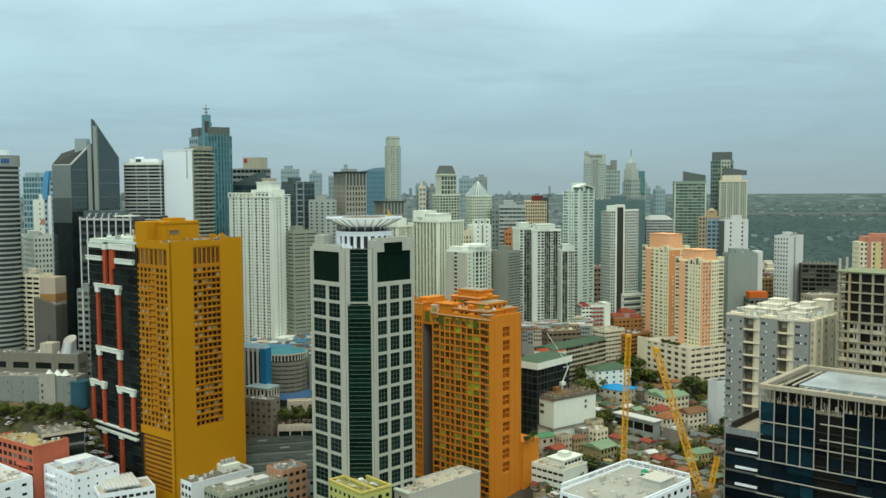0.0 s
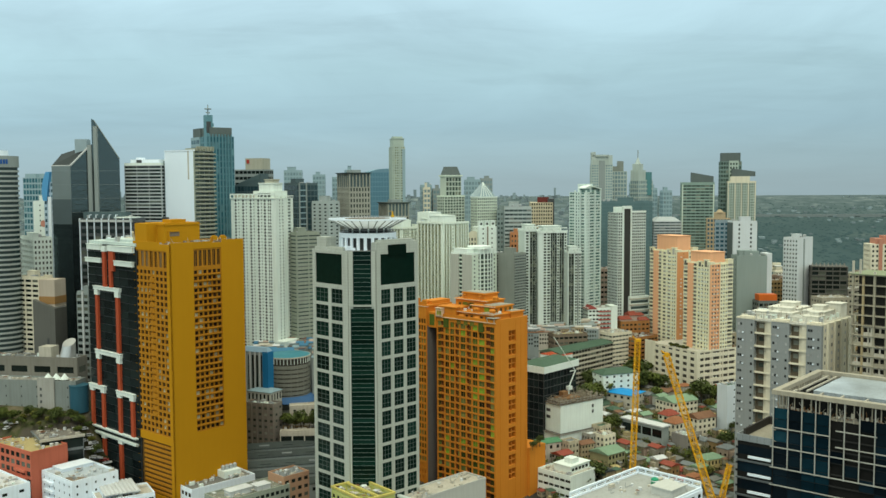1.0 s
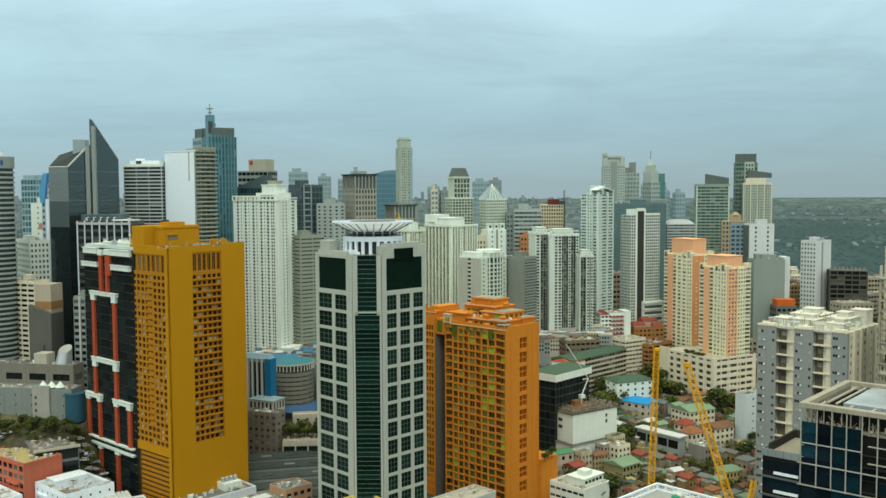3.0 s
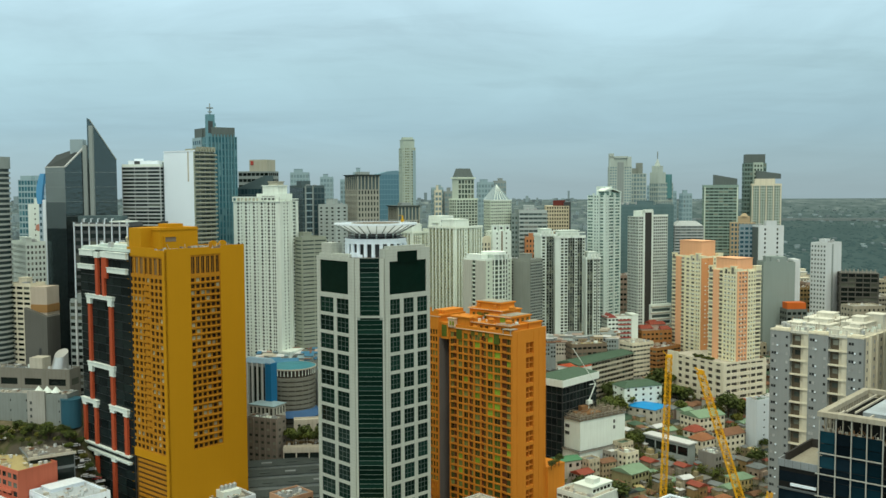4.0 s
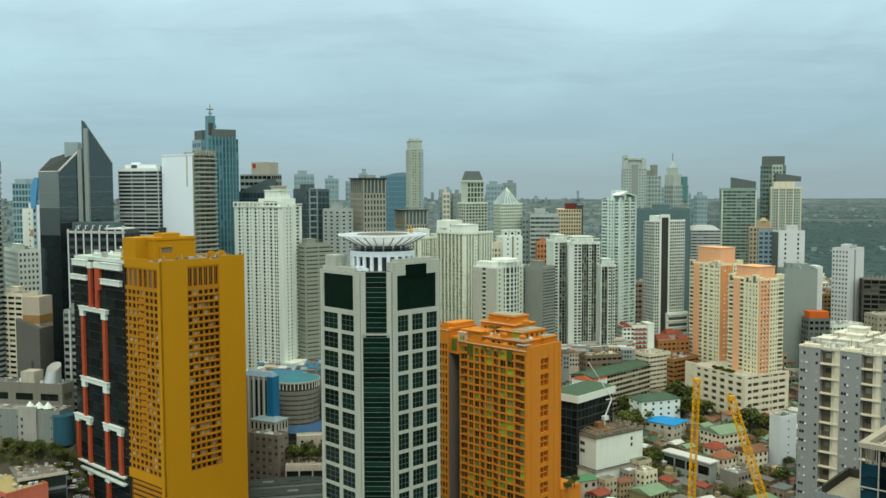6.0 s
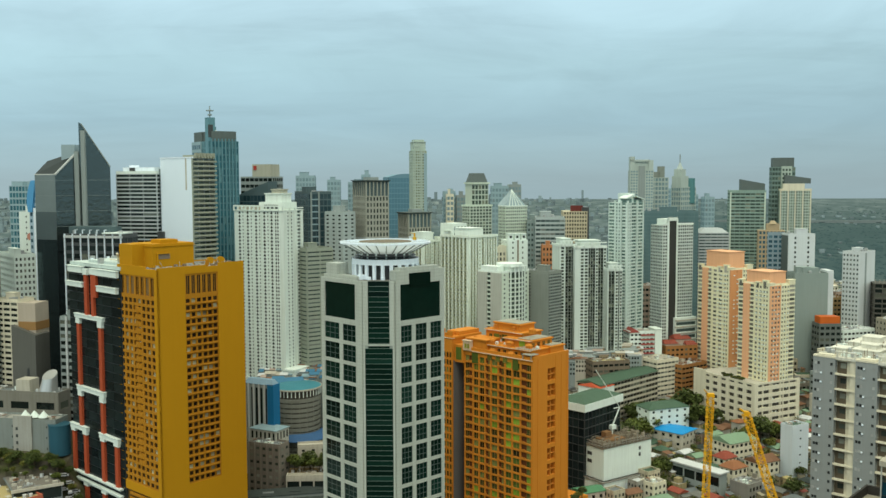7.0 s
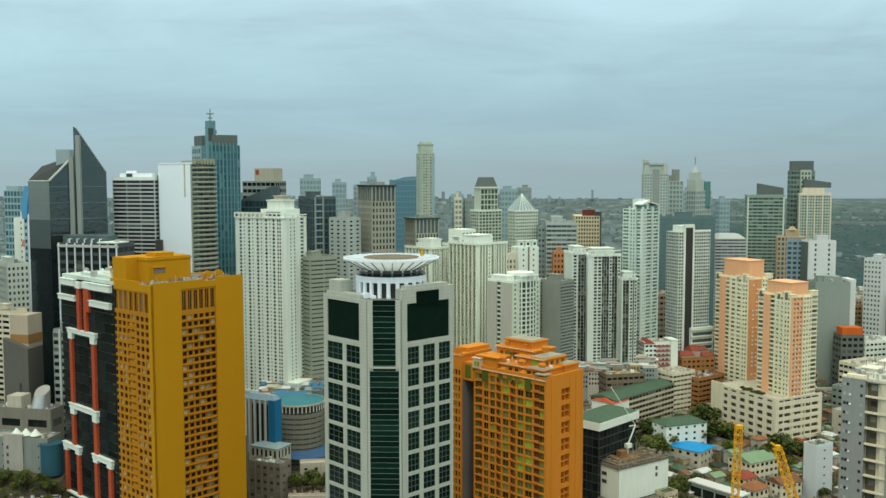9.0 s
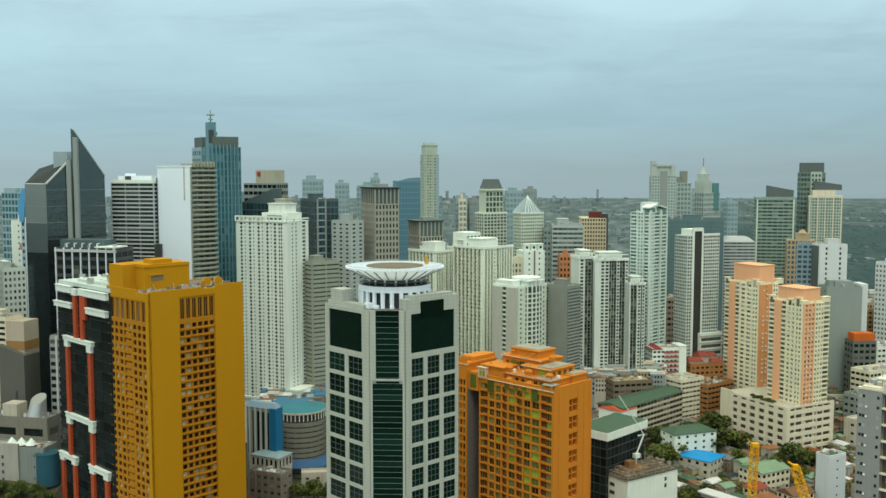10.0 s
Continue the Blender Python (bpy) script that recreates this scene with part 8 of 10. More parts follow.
block("warehouse", "small warehouse with a teal sheet roof", (-58.0, 448.0), 14, 16, 10, 15.0, GREYWALL, GL_DARK, 5, 8, 0.4, 0.3, mat("teal_roof", (0.06, 0.16, 0.19), 0.6, 0.12, 0.2), "gable", 2.0, cap=0, seed=24)
# grey gridded block and its neighbours
tw, H = block("office_block", "brown grey gridded office block", (-91.9, 497.0), 70, 8, 17, 41.4, mat("mauve_grey_wall", (0.22, 0.195, 0.165), 0.85, 0.1, 0.25), GL_HOME, 3.5, 3.3, 0.5, 0.4, GREYROOF, cap=30, units=4, seed=12)
for i in range(6):
    part("rib", Geo().box(-0.9, -0.2, 3.3 * i, 3.3 * i + 0.5, 0, H + 0.5), mat("mauve_rib", (0.24, 0.21, 0.175), 0.85, 0.1, 0.25), tw)
tw, H = block("chapel_hall", "white hall with arched windows and a blue grey roof", (-95.5, 506.0), 65, 10, 15, 46.5, mat("stained_hall_wall", (0.46, 0.46, 0.41), 0.85, 0.15, 0.4), GL_DARK, 6, 2.6, 0.5, 0.6, mat("pale_blue_roof", (0.24, 0.34, 0.38), 0.6, 0.2, 0.4), "hip", 1.2, cap=12, seed=13)
tw, H = block("mall_wing", "mall wing with white columns and a bright blue end wall", (-98.2, 513.0), 65, 4.0, 16, 67.0, GREYWALL, GL_DARK, 20, 2.6, 0.6, 0.85, mat("blue_grey_roof", (0.22, 0.33, 0.42), 0.6, 0.12, 0.2), "hip", 2.4, cap=10, seed=14)
part("blue_wall", Geo().box(-0.6, 4.6, -0.8, 2.8, 0, H + 0.3), mat("bright_blue_wall", (0.015, 0.15, 0.32), 0.5, 0.06, 0.1), tw, "bright blue end wall")
for i in range(4):
    part("white_column", Geo().box(-0.8, -0.1, 4.2 + 3.2 * i, 5.0 + 3.2 * i, 0, H), RIBW, tw)


def drum_building():
    base = ground_z(-85, 530) - 2
    H = 60.6 - base
    tw = thing("round_building", "round grey car park building with a teal domed roof", "building", pose(-92.0, 541.0, base))
    r = 12.6
    part("core", Geo().cyl(0, 0, r - 1.0, 0, H, 40), mat("dark_deck", (0.07, 0.065, 0.055)), tw)
    for k in range(13):
        z = H - 4.4 - 2.45 * k
        part("deck_band", Geo().cyl(0, 0, r, z - 1.75, z, 40), mat("drum_concrete", (0.20, 0.205, 0.175), 0.9, 0.12, 0.3), tw)
    for i in range(40):
        q = 2 * math.pi * i / 40
        part("fin", Geo().rod((r * math.cos(q), r * math.sin(q), H - 3.4), (r * math.cos(q), r * math.sin(q), H), 0.26), WHITE, tw)
        if i % 2:
            continue
        part("pier", Geo().rod((r * math.cos(q), r * math.sin(q), 0), (r * math.cos(q), r * math.sin(q), H - 4.4), 0.25), mat("drum_concrete", (0.20, 0.205, 0.175)), tw)
    part("eave", Geo().cyl(0, 0, r + 0.5, H - 0.3, H + 0.5, 40), LIGHTCONC, tw)
    part("domed_roof", Geo().cyl(0, 0, r + 0.2, H + 0.5, H + 1.6, 40, r * 0.6).cyl(0, 0, r * 0.6, H + 1.6, H + 2.0, 40, 0.5), mat("teal_dome", (0.05, 0.20, 0.25), 0.5, 0.1, 0.15), tw, "teal domed roof")
    part("blue_awning", Geo().cyl(3, -2.5, r + 1.0, 13.5, 16.4, 40, r - 2.0).cyl(3, -2.5, r + 1.2, 13.1, 13.5, 40), mat("blue_awning_cloth", (0.05, 0.12, 0.25), 0.7), tw, "blue awning")
    FOOT.append(((-105, 528), 0, 26, 26))


drum_building()
block("building", "low white building beside dark trees", (-86.0, 512.0), 12, 24, 6, 37, LIGHTCONC, GL_DARK, 4, 5, 0.3, 0.3, LIGHTCONC, cap=4, seed=15)
tw, H = block("footbridge", "long flat concrete walkway", (-88.0, 492.0), 4, 44, 3.5, 28.5, LIGHTCONC, GL_DARK, 6, 6, 0.9, 0.5, LIGHTCONC, cap=0, seed=16)
tw, H = block("planted_terrace", "raised planted bed behind a low concrete wall", (-89.0, 497.0), 4, 36, 12, 27.6, CONC, GL_DARK, 6, 12, 0.1, 0.2, mat("dry_soil", (0.19, 0.13, 0.06), 0.95, 0.25, 0.1), cap=0, seed=19, par=False)
block("building", "roofs of blue and white sheds", (-104.0, 540.0), 20, 16, 9, 61.5, LIGHTCONC, GL_DARK, 6, 6, 0.4, 0.4, BLUEROOF, "gable", 2.2, cap=0, seed=17)
ROOFMIX = (mat("pale_blue_roof", (0.24, 0.34, 0.38)), BLUEROOF, LIGHTCONC, mat("pinkish_roof", (0.40, 0.32, 0.27), 0.8, 0.15, 0.3), WHITEROOF, RUSTROOF, GREYWALL)
g = Geo()
rng7 = random.Random(23)
for _ in range(520):
    x, y = rng7.uniform(-116, -60), rng7.uniform(541, 604)
    if taken(x, y, -0.5):
        continue
    w, d, z = rng7.uniform(2, 7), rng7.uniform(1.5, 4), ground_z(x, y)
    top = 60.0 + 0.16 * (y - 545) + rng7.uniform(-1.5, 2.0)
    g.box(x, x + w, y, y + d, z - 1, top, 6)
    g.prism([(x - 0.3, y - 0.3), (x + w + 0.3, y - 0.3), (x + w + 0.3, y + d + 0.3), (x - 0.3, y + d + 0.3)], [top, top, top + 0.8, top + 0.8], [top + 0.2, top + 0.2, top + 1.0, top + 1.0], slot=rng7.randrange(6))
tagged(new("market_roofs", g.mesh("market_roofs", *ROOFMIX)), "crowded blue, white and rusty sheet roofs behind the mall", "roofs", kind="stuff")
block("building", "pale pink roofed hall", (-78.0, 556.0), 20, 20, 8, 60.5, LIGHTCONC, GL_DARK, 6, 6, 0.4, 0.4, mat("pinkish_roof", (0.40, 0.32, 0.27), 0.8, 0.15, 0.3), "gable", 2.0, cap=0, seed=18)

# ---- lower buildings at the centre ----
tw, H = block("building", "pale yellow building with a yellow roof frame", (-33.6, 372.0), 40, 15, 23, 31.6, mat("lime_cream_wall", (0.47, 0.50, 0.17), 0.8, 0.07, 0.2), GL_DARK, 3.8, 3.4, 0.5, 0.45, mat("mustard_roof", (0.30, 0.30, 0.085), 0.85, 0.25, 0.3), cap=12, units=2, seed=30)
YBEAM = mat("yellow_beam", (0.58, 0.50, 0.14), 0.7, 0.08, 0.2)
for x0, x1, y0, y1 in ((-0.4, 15.4, -0.4, 0.4), (-0.4, 15.4, 22.6, 23.4), (-0.4, 0.4, 0.4, 22.6), (14.6, 15.4, 0.4, 22.6), (7, 7.7, 0.4, 22.6)):
    part("roof_beam", Geo().box(x0, x1, y0, y1, H + 1.2, H + 2.0), YBEAM, tw)
tw, H = block("building", "white building with a ribbed parapet roof", (-14.5, 396.0), 45, 44, 13, 24.0, mat("pale_grey_wall", (0.52, 0.53, 0.49), 0.8, 0.05, 0.2), GL_DARK, 4, 5, 0.3, 0.3, LIGHTCONC, cap=0, seed=31, blankA=True)
for i in range(16):
    part("parapet_rib", Geo().box(-0.9, 0.8, 1.0 + 0.75 * i, 1.3 + 0.75 * i, H + 0.4, H + 1.3), WHITE, tw)
tw, H = block("roof_terrace_building", "white building with a railed roof terrace and green tank", (57.0, 292.0), 45, 40, 25.5, 54.4, COOLWHITE, GL_DARK, 3.8, 4.0, 0.5, 0.4, mat("pale_terrace", (0.34, 0.35, 0.33), 0.85, 0.14, 0.3), cap=8, seed=32, par=False)
part("roof_house", Geo().box(24, 33, 2, 9.5, H, H + 2.6).box(23.6, 33.4, 1.6, 9.9, H + 2.6, H + 3.0), mat("stained_white", (0.50, 0.51, 0.47)), tw)
part("green_tank", Geo().cyl(33.5, 14.3, 1.3, H + 0.2, H + 2.0, 18).cyl(33.5, 14.3, 1.3, H + 2.0, H + 2.5, 18, 0.4), mat("green_plastic", (0.02, 0.26, 0.14), 0.4), tw, "green water tank")
part("steel_tank", Geo().cyl(33, 4, 0.9, H + 0.2, H + 3.0, 16).cyl(33, 4, 0.9, H + 3.0, H + 3.3, 16, 0.2), STEEL, tw)
part("parapet", Geo().box(39.4, 40, 0, 25.5, H, H + 0.8).box(0, 39.4, 24.9, 25.5, H, H + 0.8).box(0, 39.4, 0, 0.6, H, H + 0.8), COOLWHITE, tw)
for k in range(3):
    part("rail", Geo().rod((39.7, 0.3, H + 1.3 + 0.55 * k), (39.7, 25.2, H + 1.3 + 0.55 * k), 0.12 + 0.24 * (k == 2)), COOLWHITE, tw)
    part("rail", Geo().rod((0.3, 25.2, H + 1.3 + 0.55 * k), (39.7, 25.2, H + 1.3 + 0.55 * k), 0.12 + 0.24 * (k == 2)), COOLWHITE, tw)
for i in range(9):
    part("rail_post", Geo().rod((39.7, 0.3 + 3.1 * i, H), (39.7, 0.3 + 3.1 * i, H + 2.4), 0.22), COOLWHITE, tw)
    part("rail_post", Geo().rod((0.3 + 4.9 * i, 25.2, H), (0.3 + 4.9 * i, 25.2, H + 2.4), 0.22), COOLWHITE, tw)
tw, H = block("building", "white stepped apartment building", (57.8, 447.0), 45, 19, 20, 18.0, WHITE, GL_DARK, 3.3, 3.4, 0.86, 0.34, LIGHTCONC, cap=20, units=3, seed=33, blankA=True)
part("upper_floor", Geo().box(5, 20, 4, 14, H, H + 3.4).box(4.6, 20.4, 3.6, 14.4, H + 3.4, H + 3.8).box(9, 14, 6, 11, H + 3.8, H + 6.2), WHITE, tw)
for i in range(5):
    part("window", pane_mesh(1.9, 1.4, (GL_DARK,)), None, tw, at=pose(6.8 + 2.7 * i, 3.95, H + 1.8))

# ---- lower buildings, right side ----
tw, H = block("office_block", "black glass block with a white fascia and green roof", (50.5, 503.0), 48, 30, 16, 57.0, DARKMETAL, BLACKGLASS, 4, 3, 0.95, 0.9, GREENROOF, cap=16, seed=34, par=False)
part("fascia", Geo().box(-1.2, 31.2, -1.2, 17.2, H, H + 3.6), WHITE, tw, "white fascia")
part("green_roof", Geo().prism([(-1, -1), (31, -1), (31, 17), (-1, 17)], H + 3.6, H + 6.0, [(6, 6), (24, 6), (24, 10), (6, 10)]), GREENROOF, tw)


def building_site():
    base = ground_z(62, 500) - 4
    H = 41.6 - base
    tw = thing("building_site", "white unfinished block with scaffolding and a small crane", "building", pose(58.2, 493.0, base, 0, 0, 36))
    w, d = 33, 19
    part("body", Geo().box(0, w, 0, d, 0, H - 15).box(1.2, w - 0.6, 1.2, d, H - 15, H), WHITE, tw)
    part("ledge", Geo().box(-0.5, w + 0.5, -0.5, d, H - 15.6, H - 15), CONC, tw)
    for u in (6, 14, 22):
        part("patched_plaster", Geo().box(u, u + 5, -0.04, 0.0, H - 22 + 0.1 * u, H - 18), COOLWHITE, tw)
    for u, z in ((24, 4), (24, 7)):
        part("window", Geo().box(u, u + 1.3, 1.1, 1.22, H - z, H - z + 1.7), DARKMETAL, tw)
    for z in (3, 6.6):
        part("window", Geo().box(1.1, 1.22, 9, 12, H - z - 1.6, H - z), DARKMETAL, tw)
    rng = random.Random(4)
    for i in range(12):
        for j in range(2):
            part("scaffold_post", Geo().rod((1.5 + 2.4 * i, 1.3 + 15.5 * j, H), (1.5 + 2.4 * i, 1.3 + 15.5 * j, H + rng.uniform(2, 5)), 0.14), CONC, tw)
    for z in (1.0, 2.1):
        part("scaffold_rail", Geo().rod((1, 1.3, H + z), (w - 1, 1.3, H + z), 0.12).rod((1.3, 1.3, H + z), (1.3, d, H + z), 0.12), CONC, tw)
    tubes = Geo()
    srng = random.Random(6)
    for i in range(170):
        x, y, z = srng.uniform(1, w - 1), srng.uniform(1, d - 1), H + srng.uniform(0.8, 3.2)
        if i % 3:
            tubes.rod((x, y, z), (min(w, x + srng.uniform(1, 4)), y, z), 0.10, 3)
        else:
            tubes.rod((x, y, H), (x, y, z + 1), 0.10, 3)
        if i % 2:
            b = srng.uniform(0.3, 1.1)
            tubes.box(x, x + 2 * b, y, y + b, H + 1.0, H + 1.0 + b)
    part("scaffolding", tubes, mat("dusty_scaffold", (0.25, 0.215, 0.16), 0.9, 0.3, 0.3), tw, kind="stuff")
    part("scaffold_deck", Geo().box(0.6, w, 0.8, d, H + 0.0, H + 0.25).box(3, w - 3, 3, d - 3, H + 0.25, H + 1.0), mat("scaffold_boards", (0.12, 0.10, 0.075), 0.95, 0.3, 0.3), tw)
    part("formwork", Geo().box(8, 20, 6, 14, H, H + 1.6).box(22, 30, 4, 12, H, H + 0.9).box(11, 15, 10, 13, H + 1.6, H + 4.4), mat("brown_formwork", (0.24, 0.13, 0.06), 0.9, 0.2, 0.2), tw)
    part("small_crane", Geo().box(18, 21, 13, 15, H + 4, H + 6).rod((19, 14, H + 5), (24, 14, H + 14), 0.35).rod((20, 14, H + 14), (24, 14, H + 14), 0.25).rod((19, 14, H), (19, 14, H + 5), 0.5).rod((24, 14, H + 14), (8, 14, H + 34), 0.2), WHITE, tw, "white luffing crane")
    FOOT.append(((58.2, 493.0), 36, 33, 19))


building_site()
tw, H = block("office_row", "long grey banded building with a green roof", (65.5, 556.0), 46, 54, 15, 58.0, mat("stained_pale_wall", (0.50, 0.46, 0.36), 0.9, 0.14, 0.4), GL_DARK, 2.9, 3.0, 0.95, 0.55, GREENROOF, "gable", 1.6, cap=26, seed=35)
part("ridge_cap", Geo().box(-2, 10, 5.2, 5.8, H + 0.5, H + 0.8), REDROOF, tw)
part("red_roof", Geo().prism([(-3, -1.5), (11, -1.5), (11, 13), (-3, 13)], H - 1.2, H + 0.6, [(-2, 5), (10, 5), (10, 6), (-2, 6)]), mat("orange_red_roof", (0.45, 0.09, 0.04), 0.7, 0.1, 0.2), tw, "orange red roof")
part("white_gable", Geo().box(-2.6, 10.6, -1.2, 12.6, 0, H - 1.2), WHITE, tw)
block("office_row", "cream banded office building", (103.5, 599.0), 34, 17, 14, 62.0, CREAM, GL_HOME, 2.7, 3.0, 0.92, 0.42, LIGHTCONC, cap=16, units=4, seed=36)
block("office_row", "brown brick building with yellow bands", (118.5, 603.0), 38, 22, 16, 58.5, mat("brown_brick", (0.34, 0.16, 0.055), 0.85, 0.12, 0.25), GL_DARK, 2.6, 3.0, 0.9, 0.4, RUSTROOF, cap=10, units=3, seed=37)
tw, H = block("office_row", "brown tiered building with red roofs and yellow bands", (113.0, 620.0), 14, 20, 14, 66.5, mat("brown_brick", (0.34, 0.16, 0.055)), GL_DARK, 3.0, 3.0, 0.6, 0.4, RUSTROOF, cap=6, seed=38)
for k in range(3):
    part("yellow_band", Geo().box(-0.4, 20.4, -1.0, -0.3, H - 11 - 4 * k, H - 9.8 - 4 * k), mat("yellow_band_paint", (0.55, 0.33, 0.05), 0.8, 0.12, 0.3), tw)
for x0, x1, y0, y1, z, r in ((-0.5, 8.5, 1, 9, 2.0, 2.0), (7.5, 14, 4, 13, 4.0, 2.4), (13, 20.5, 0, 8, 1.2, 1.8), (15, 20.5, 8, 14, 3.4, 1.6)):
    part("upper_storey", Geo().box(x0 + 0.5, x1 - 0.5, y0 + 0.5, y1 - 0.5, H, H + z), mat("pinkish_wall", (0.50, 0.38, 0.32), 0.85, 0.08, 0.25), tw)
    m = (y0 + y1) / 2
    part("red_roof", Geo().prism([(x0, y0), (x1, y0), (x1, y1), (x0, y1)], H + z, H + z + r, [(x0 + 1, m), (x1 - 1, m), (x1 - 1, m + 0.1), (x0 + 1, m + 0.1)]), REDROOF, tw, "faded red pitched roof")
block("house", "white two-storey villa with a green hip roof", (90.0, 550.0), 22, 24, 12, 46.5, WHITE, GL_DARK, 3.0, 5.0, 0.3, 0.4, GREENROOF, "hip", 2.2, cap=12, seed=39)
block("house", "low hall under a bright blue sheet roof", (104.4, 539.0), 49, 15, 21, 36.8, LIGHTCONC, GL_DARK, 4, 4, 0.4, 0.4, mat("bright_blue_roof", (0.015, 0.26, 0.60), 0.5, 0.06, 0.08), "hip", 1.3, cap=4, seed=40)
block("shed", "low hall under a dull green sheet roof", (86.0, 538.0), 42, 15, 11, 31.0, CREAM, GL_DARK, 4, 4, 0.4, 0.4, GREENROOF, "gable", 1.4, cap=0, seed=60)
block("shed", "long shed under a dull green sheet roof", (108.5, 519.0), -40, 13, 8, 26.5, CREAM, GL_DARK, 4, 4, 0.4, 0.4, GREENROOF, "gable", 1.4, cap=0, seed=61)
block("house", "cream school building with a green roof", (125.1, 526.0), 30, 18, 14, 35.5, CREAM, GL_DARK, 3.4, 2.8, 0.6, 0.45, PALEGREEN, "gable", 2.4, cap=14, seed=41)
tw, H = block("canopy_hall", "long white flat canopy on posts", (95.0, 517.6), -50, 27, 5.5, 29.0, GREYWALL, GL_DARK, 6, 6, 0.9, 0.6, WHITEROOF, cap=0, seed=42, par=False)
part("white_canopy", Geo().box(-0.8, 27.8, -0.8, 6.3, H + 0.25, H + 0.9), WHITEROOF, tw, "white canopy sheet")
block("apartment_block", "pale blue white windowless block", (151.0, 514.0), 30, 11, 7, 46.8, mat("pale_blue_white", (0.58, 0.64, 0.68), 0.75, 0.03, 0.12), GL_DARK, 4, 9, 0.1, 0.2, GREENROOF, cap=0, seed=43, blankB=True)
block("house", "grey three-storey house with plain walls", (124.5, 493.0), 38, 10, 10, 24.8, mat("warm_grey_wall", (0.26, 0.245, 0.22), 0.85, 0.08, 0.25), GL_DARK, 3.2, 2.6, 0.6, 0.5, ROOF, cap=12, units=4, seed=44, blankB=True)
block("house", "olive house with a pale green roof", (80.5, 477.0), 40, 13, 12, 20.5, mat("olive_wall", (0.30, 0.28, 0.15), 0.85, 0.08, 0.25), GL_DARK, 3.2, 2.6, 0.6, 0.5, PALEGREEN, "gable", 2.0, cap=12, seed=45, blankB=True)
block("house", "terracotta roofed house with cream walls", (121.5, 507.0), 35, 9.5, 8, 28.6, CREAM, GL_DARK, 3.2, 3.0, 0.5, 0.5, mat("terracotta_roof", (0.29, 0.125, 0.062), 0.8, 0.15, 0.25), "hip", 2.4, cap=12, seed=46)
block("house", "cream house under a red roof", (120.5, 519.0), 35, 8.5, 7, 30.0, CREAM, GL_DARK, 3.2, 3.0, 0.5, 0.5, REDROOF, "hip", 2.2, cap=8, seed=47)
block("house", "brown roofed long house", (134.5, 510.0), 30, 13, 9, 30.5, CREAM, GL_DARK, 3.2, 3.0, 0.5, 0.5, RUSTROOF, "gable", 2.4, cap=8, seed=48)
block("apartment_house", "cream three-storey apartment house with small balconies", (81.0, 492.0), 38, 8.5, 8, 25.5, CREAM, GL_DARK, 3.0, 2.6, 0.5, 0.5, LIGHTCONC, cap=10, units=2, seed=57)
block("shed", "low shed under a bright green sheet roof", (47.0, 482.0), 25, 12, 8, 25.0, LIGHTCONC, GL_DARK, 4, 4, 0.4, 0.4, mat("bright_green_roof", (0.09, 0.24, 0.13), 0.6, 0.15, 0.3), "gable", 1.2, cap=0, seed=58)
for x, y, a, w, d, top, m, lid, k in ((61.5, 484.0, 36, 7, 6, 24.5, "cream", GREYROOF, 62), (68.5, 487.0, 30, 8, 6, 23.0, "sand", RUSTROOF, 63), (74.0, 494.5, 36, 7, 6, 25.5, "grey", WHITEROOF, 64), (57.0, 476.0, 40, 8, 7, 20.5, "grey", REDROOF, 65), (80.5, 503.0, 36, 8, 6, 27.5, "cream", GREENROOF, 66)):
    block("house", f"narrow three-storey house with stained {m} walls", (x, y), a, w, d, top, mat("stained_%s_wall" % m, {"cream": (0.50, 0.45, 0.33), "sand": (0.40, 0.32, 0.20), "grey": (0.33, 0.32, 0.28)}[m], 0.9, 0.2, 0.6), GL_DARK, 3.0, 2.2, 0.5, 0.45, lid, "gable" if k % 2 else "flat", 1.4, cap=0, seed=k)
block("house", "butter yellow house with arched upper windows", (131.0, 478.0), 25, 11, 8, 17.5, mat("butter_house_wall", (0.62, 0.50, 0.24), 0.85, 0.08, 0.25), GL_DARK, 3.2, 2.2, 0.5, 0.5, PALEGREEN, "hip", 1.6, cap=8, seed=59)
tw, H = block("building", "white apartment row with dark red awnings", (91.0, 616.0), 12, 17, 10, 76.0, WHITE, GL_DARK, 2.7, 2.3, 0.7, 0.45, LIGHTCONC, cap=14, seed=49)
AWNING = mat("maroon_roof", (0.26, 0.06, 0.05), 0.8, 0.15, 0.3)
for k in range(6):
    part("awning", Geo().prism([(6.5, -1.0), (15, -1.0), (15, -0.25), (6.5, -0.25)], [H - 2.7 * k - 1.9] * 2 + [H - 2.7 * k - 1.3] * 2, [H - 2.7 * k - 1.7] * 2 + [H - 2.7 * k - 1.1] * 2), AWNING, tw)
part("red_roof", Geo().prism([(-0.6, -0.6), (6, -0.6), (6, 10.6), (-0.6, 10.6)], H + 0.1, H + 2.4, [(2.6, 0.5), (2.8, 0.5), (2.8, 9.5), (2.6, 9.5)]), AWNING, tw, "dark red pitched roof")
part("white_wing", Geo().box(15.2, 19.5, -1.0, 9, 0, H + 1.6).box(14.9, 19.8, -1.3, 9.3, H + 1.6, H + 2.0), WHITE, tw)
block("building", "grey brown building with a tan roof", (66.0, 590.0), 15, 22, 10, 63.0, mat("grey_brown_wall", (0.19, 0.15, 0.11), 0.85, 0.15, 0.3), GL_DARK, 3.4, 3.0, 0.8, 0.4, YELROOF, cap=6, units=3, seed=50)
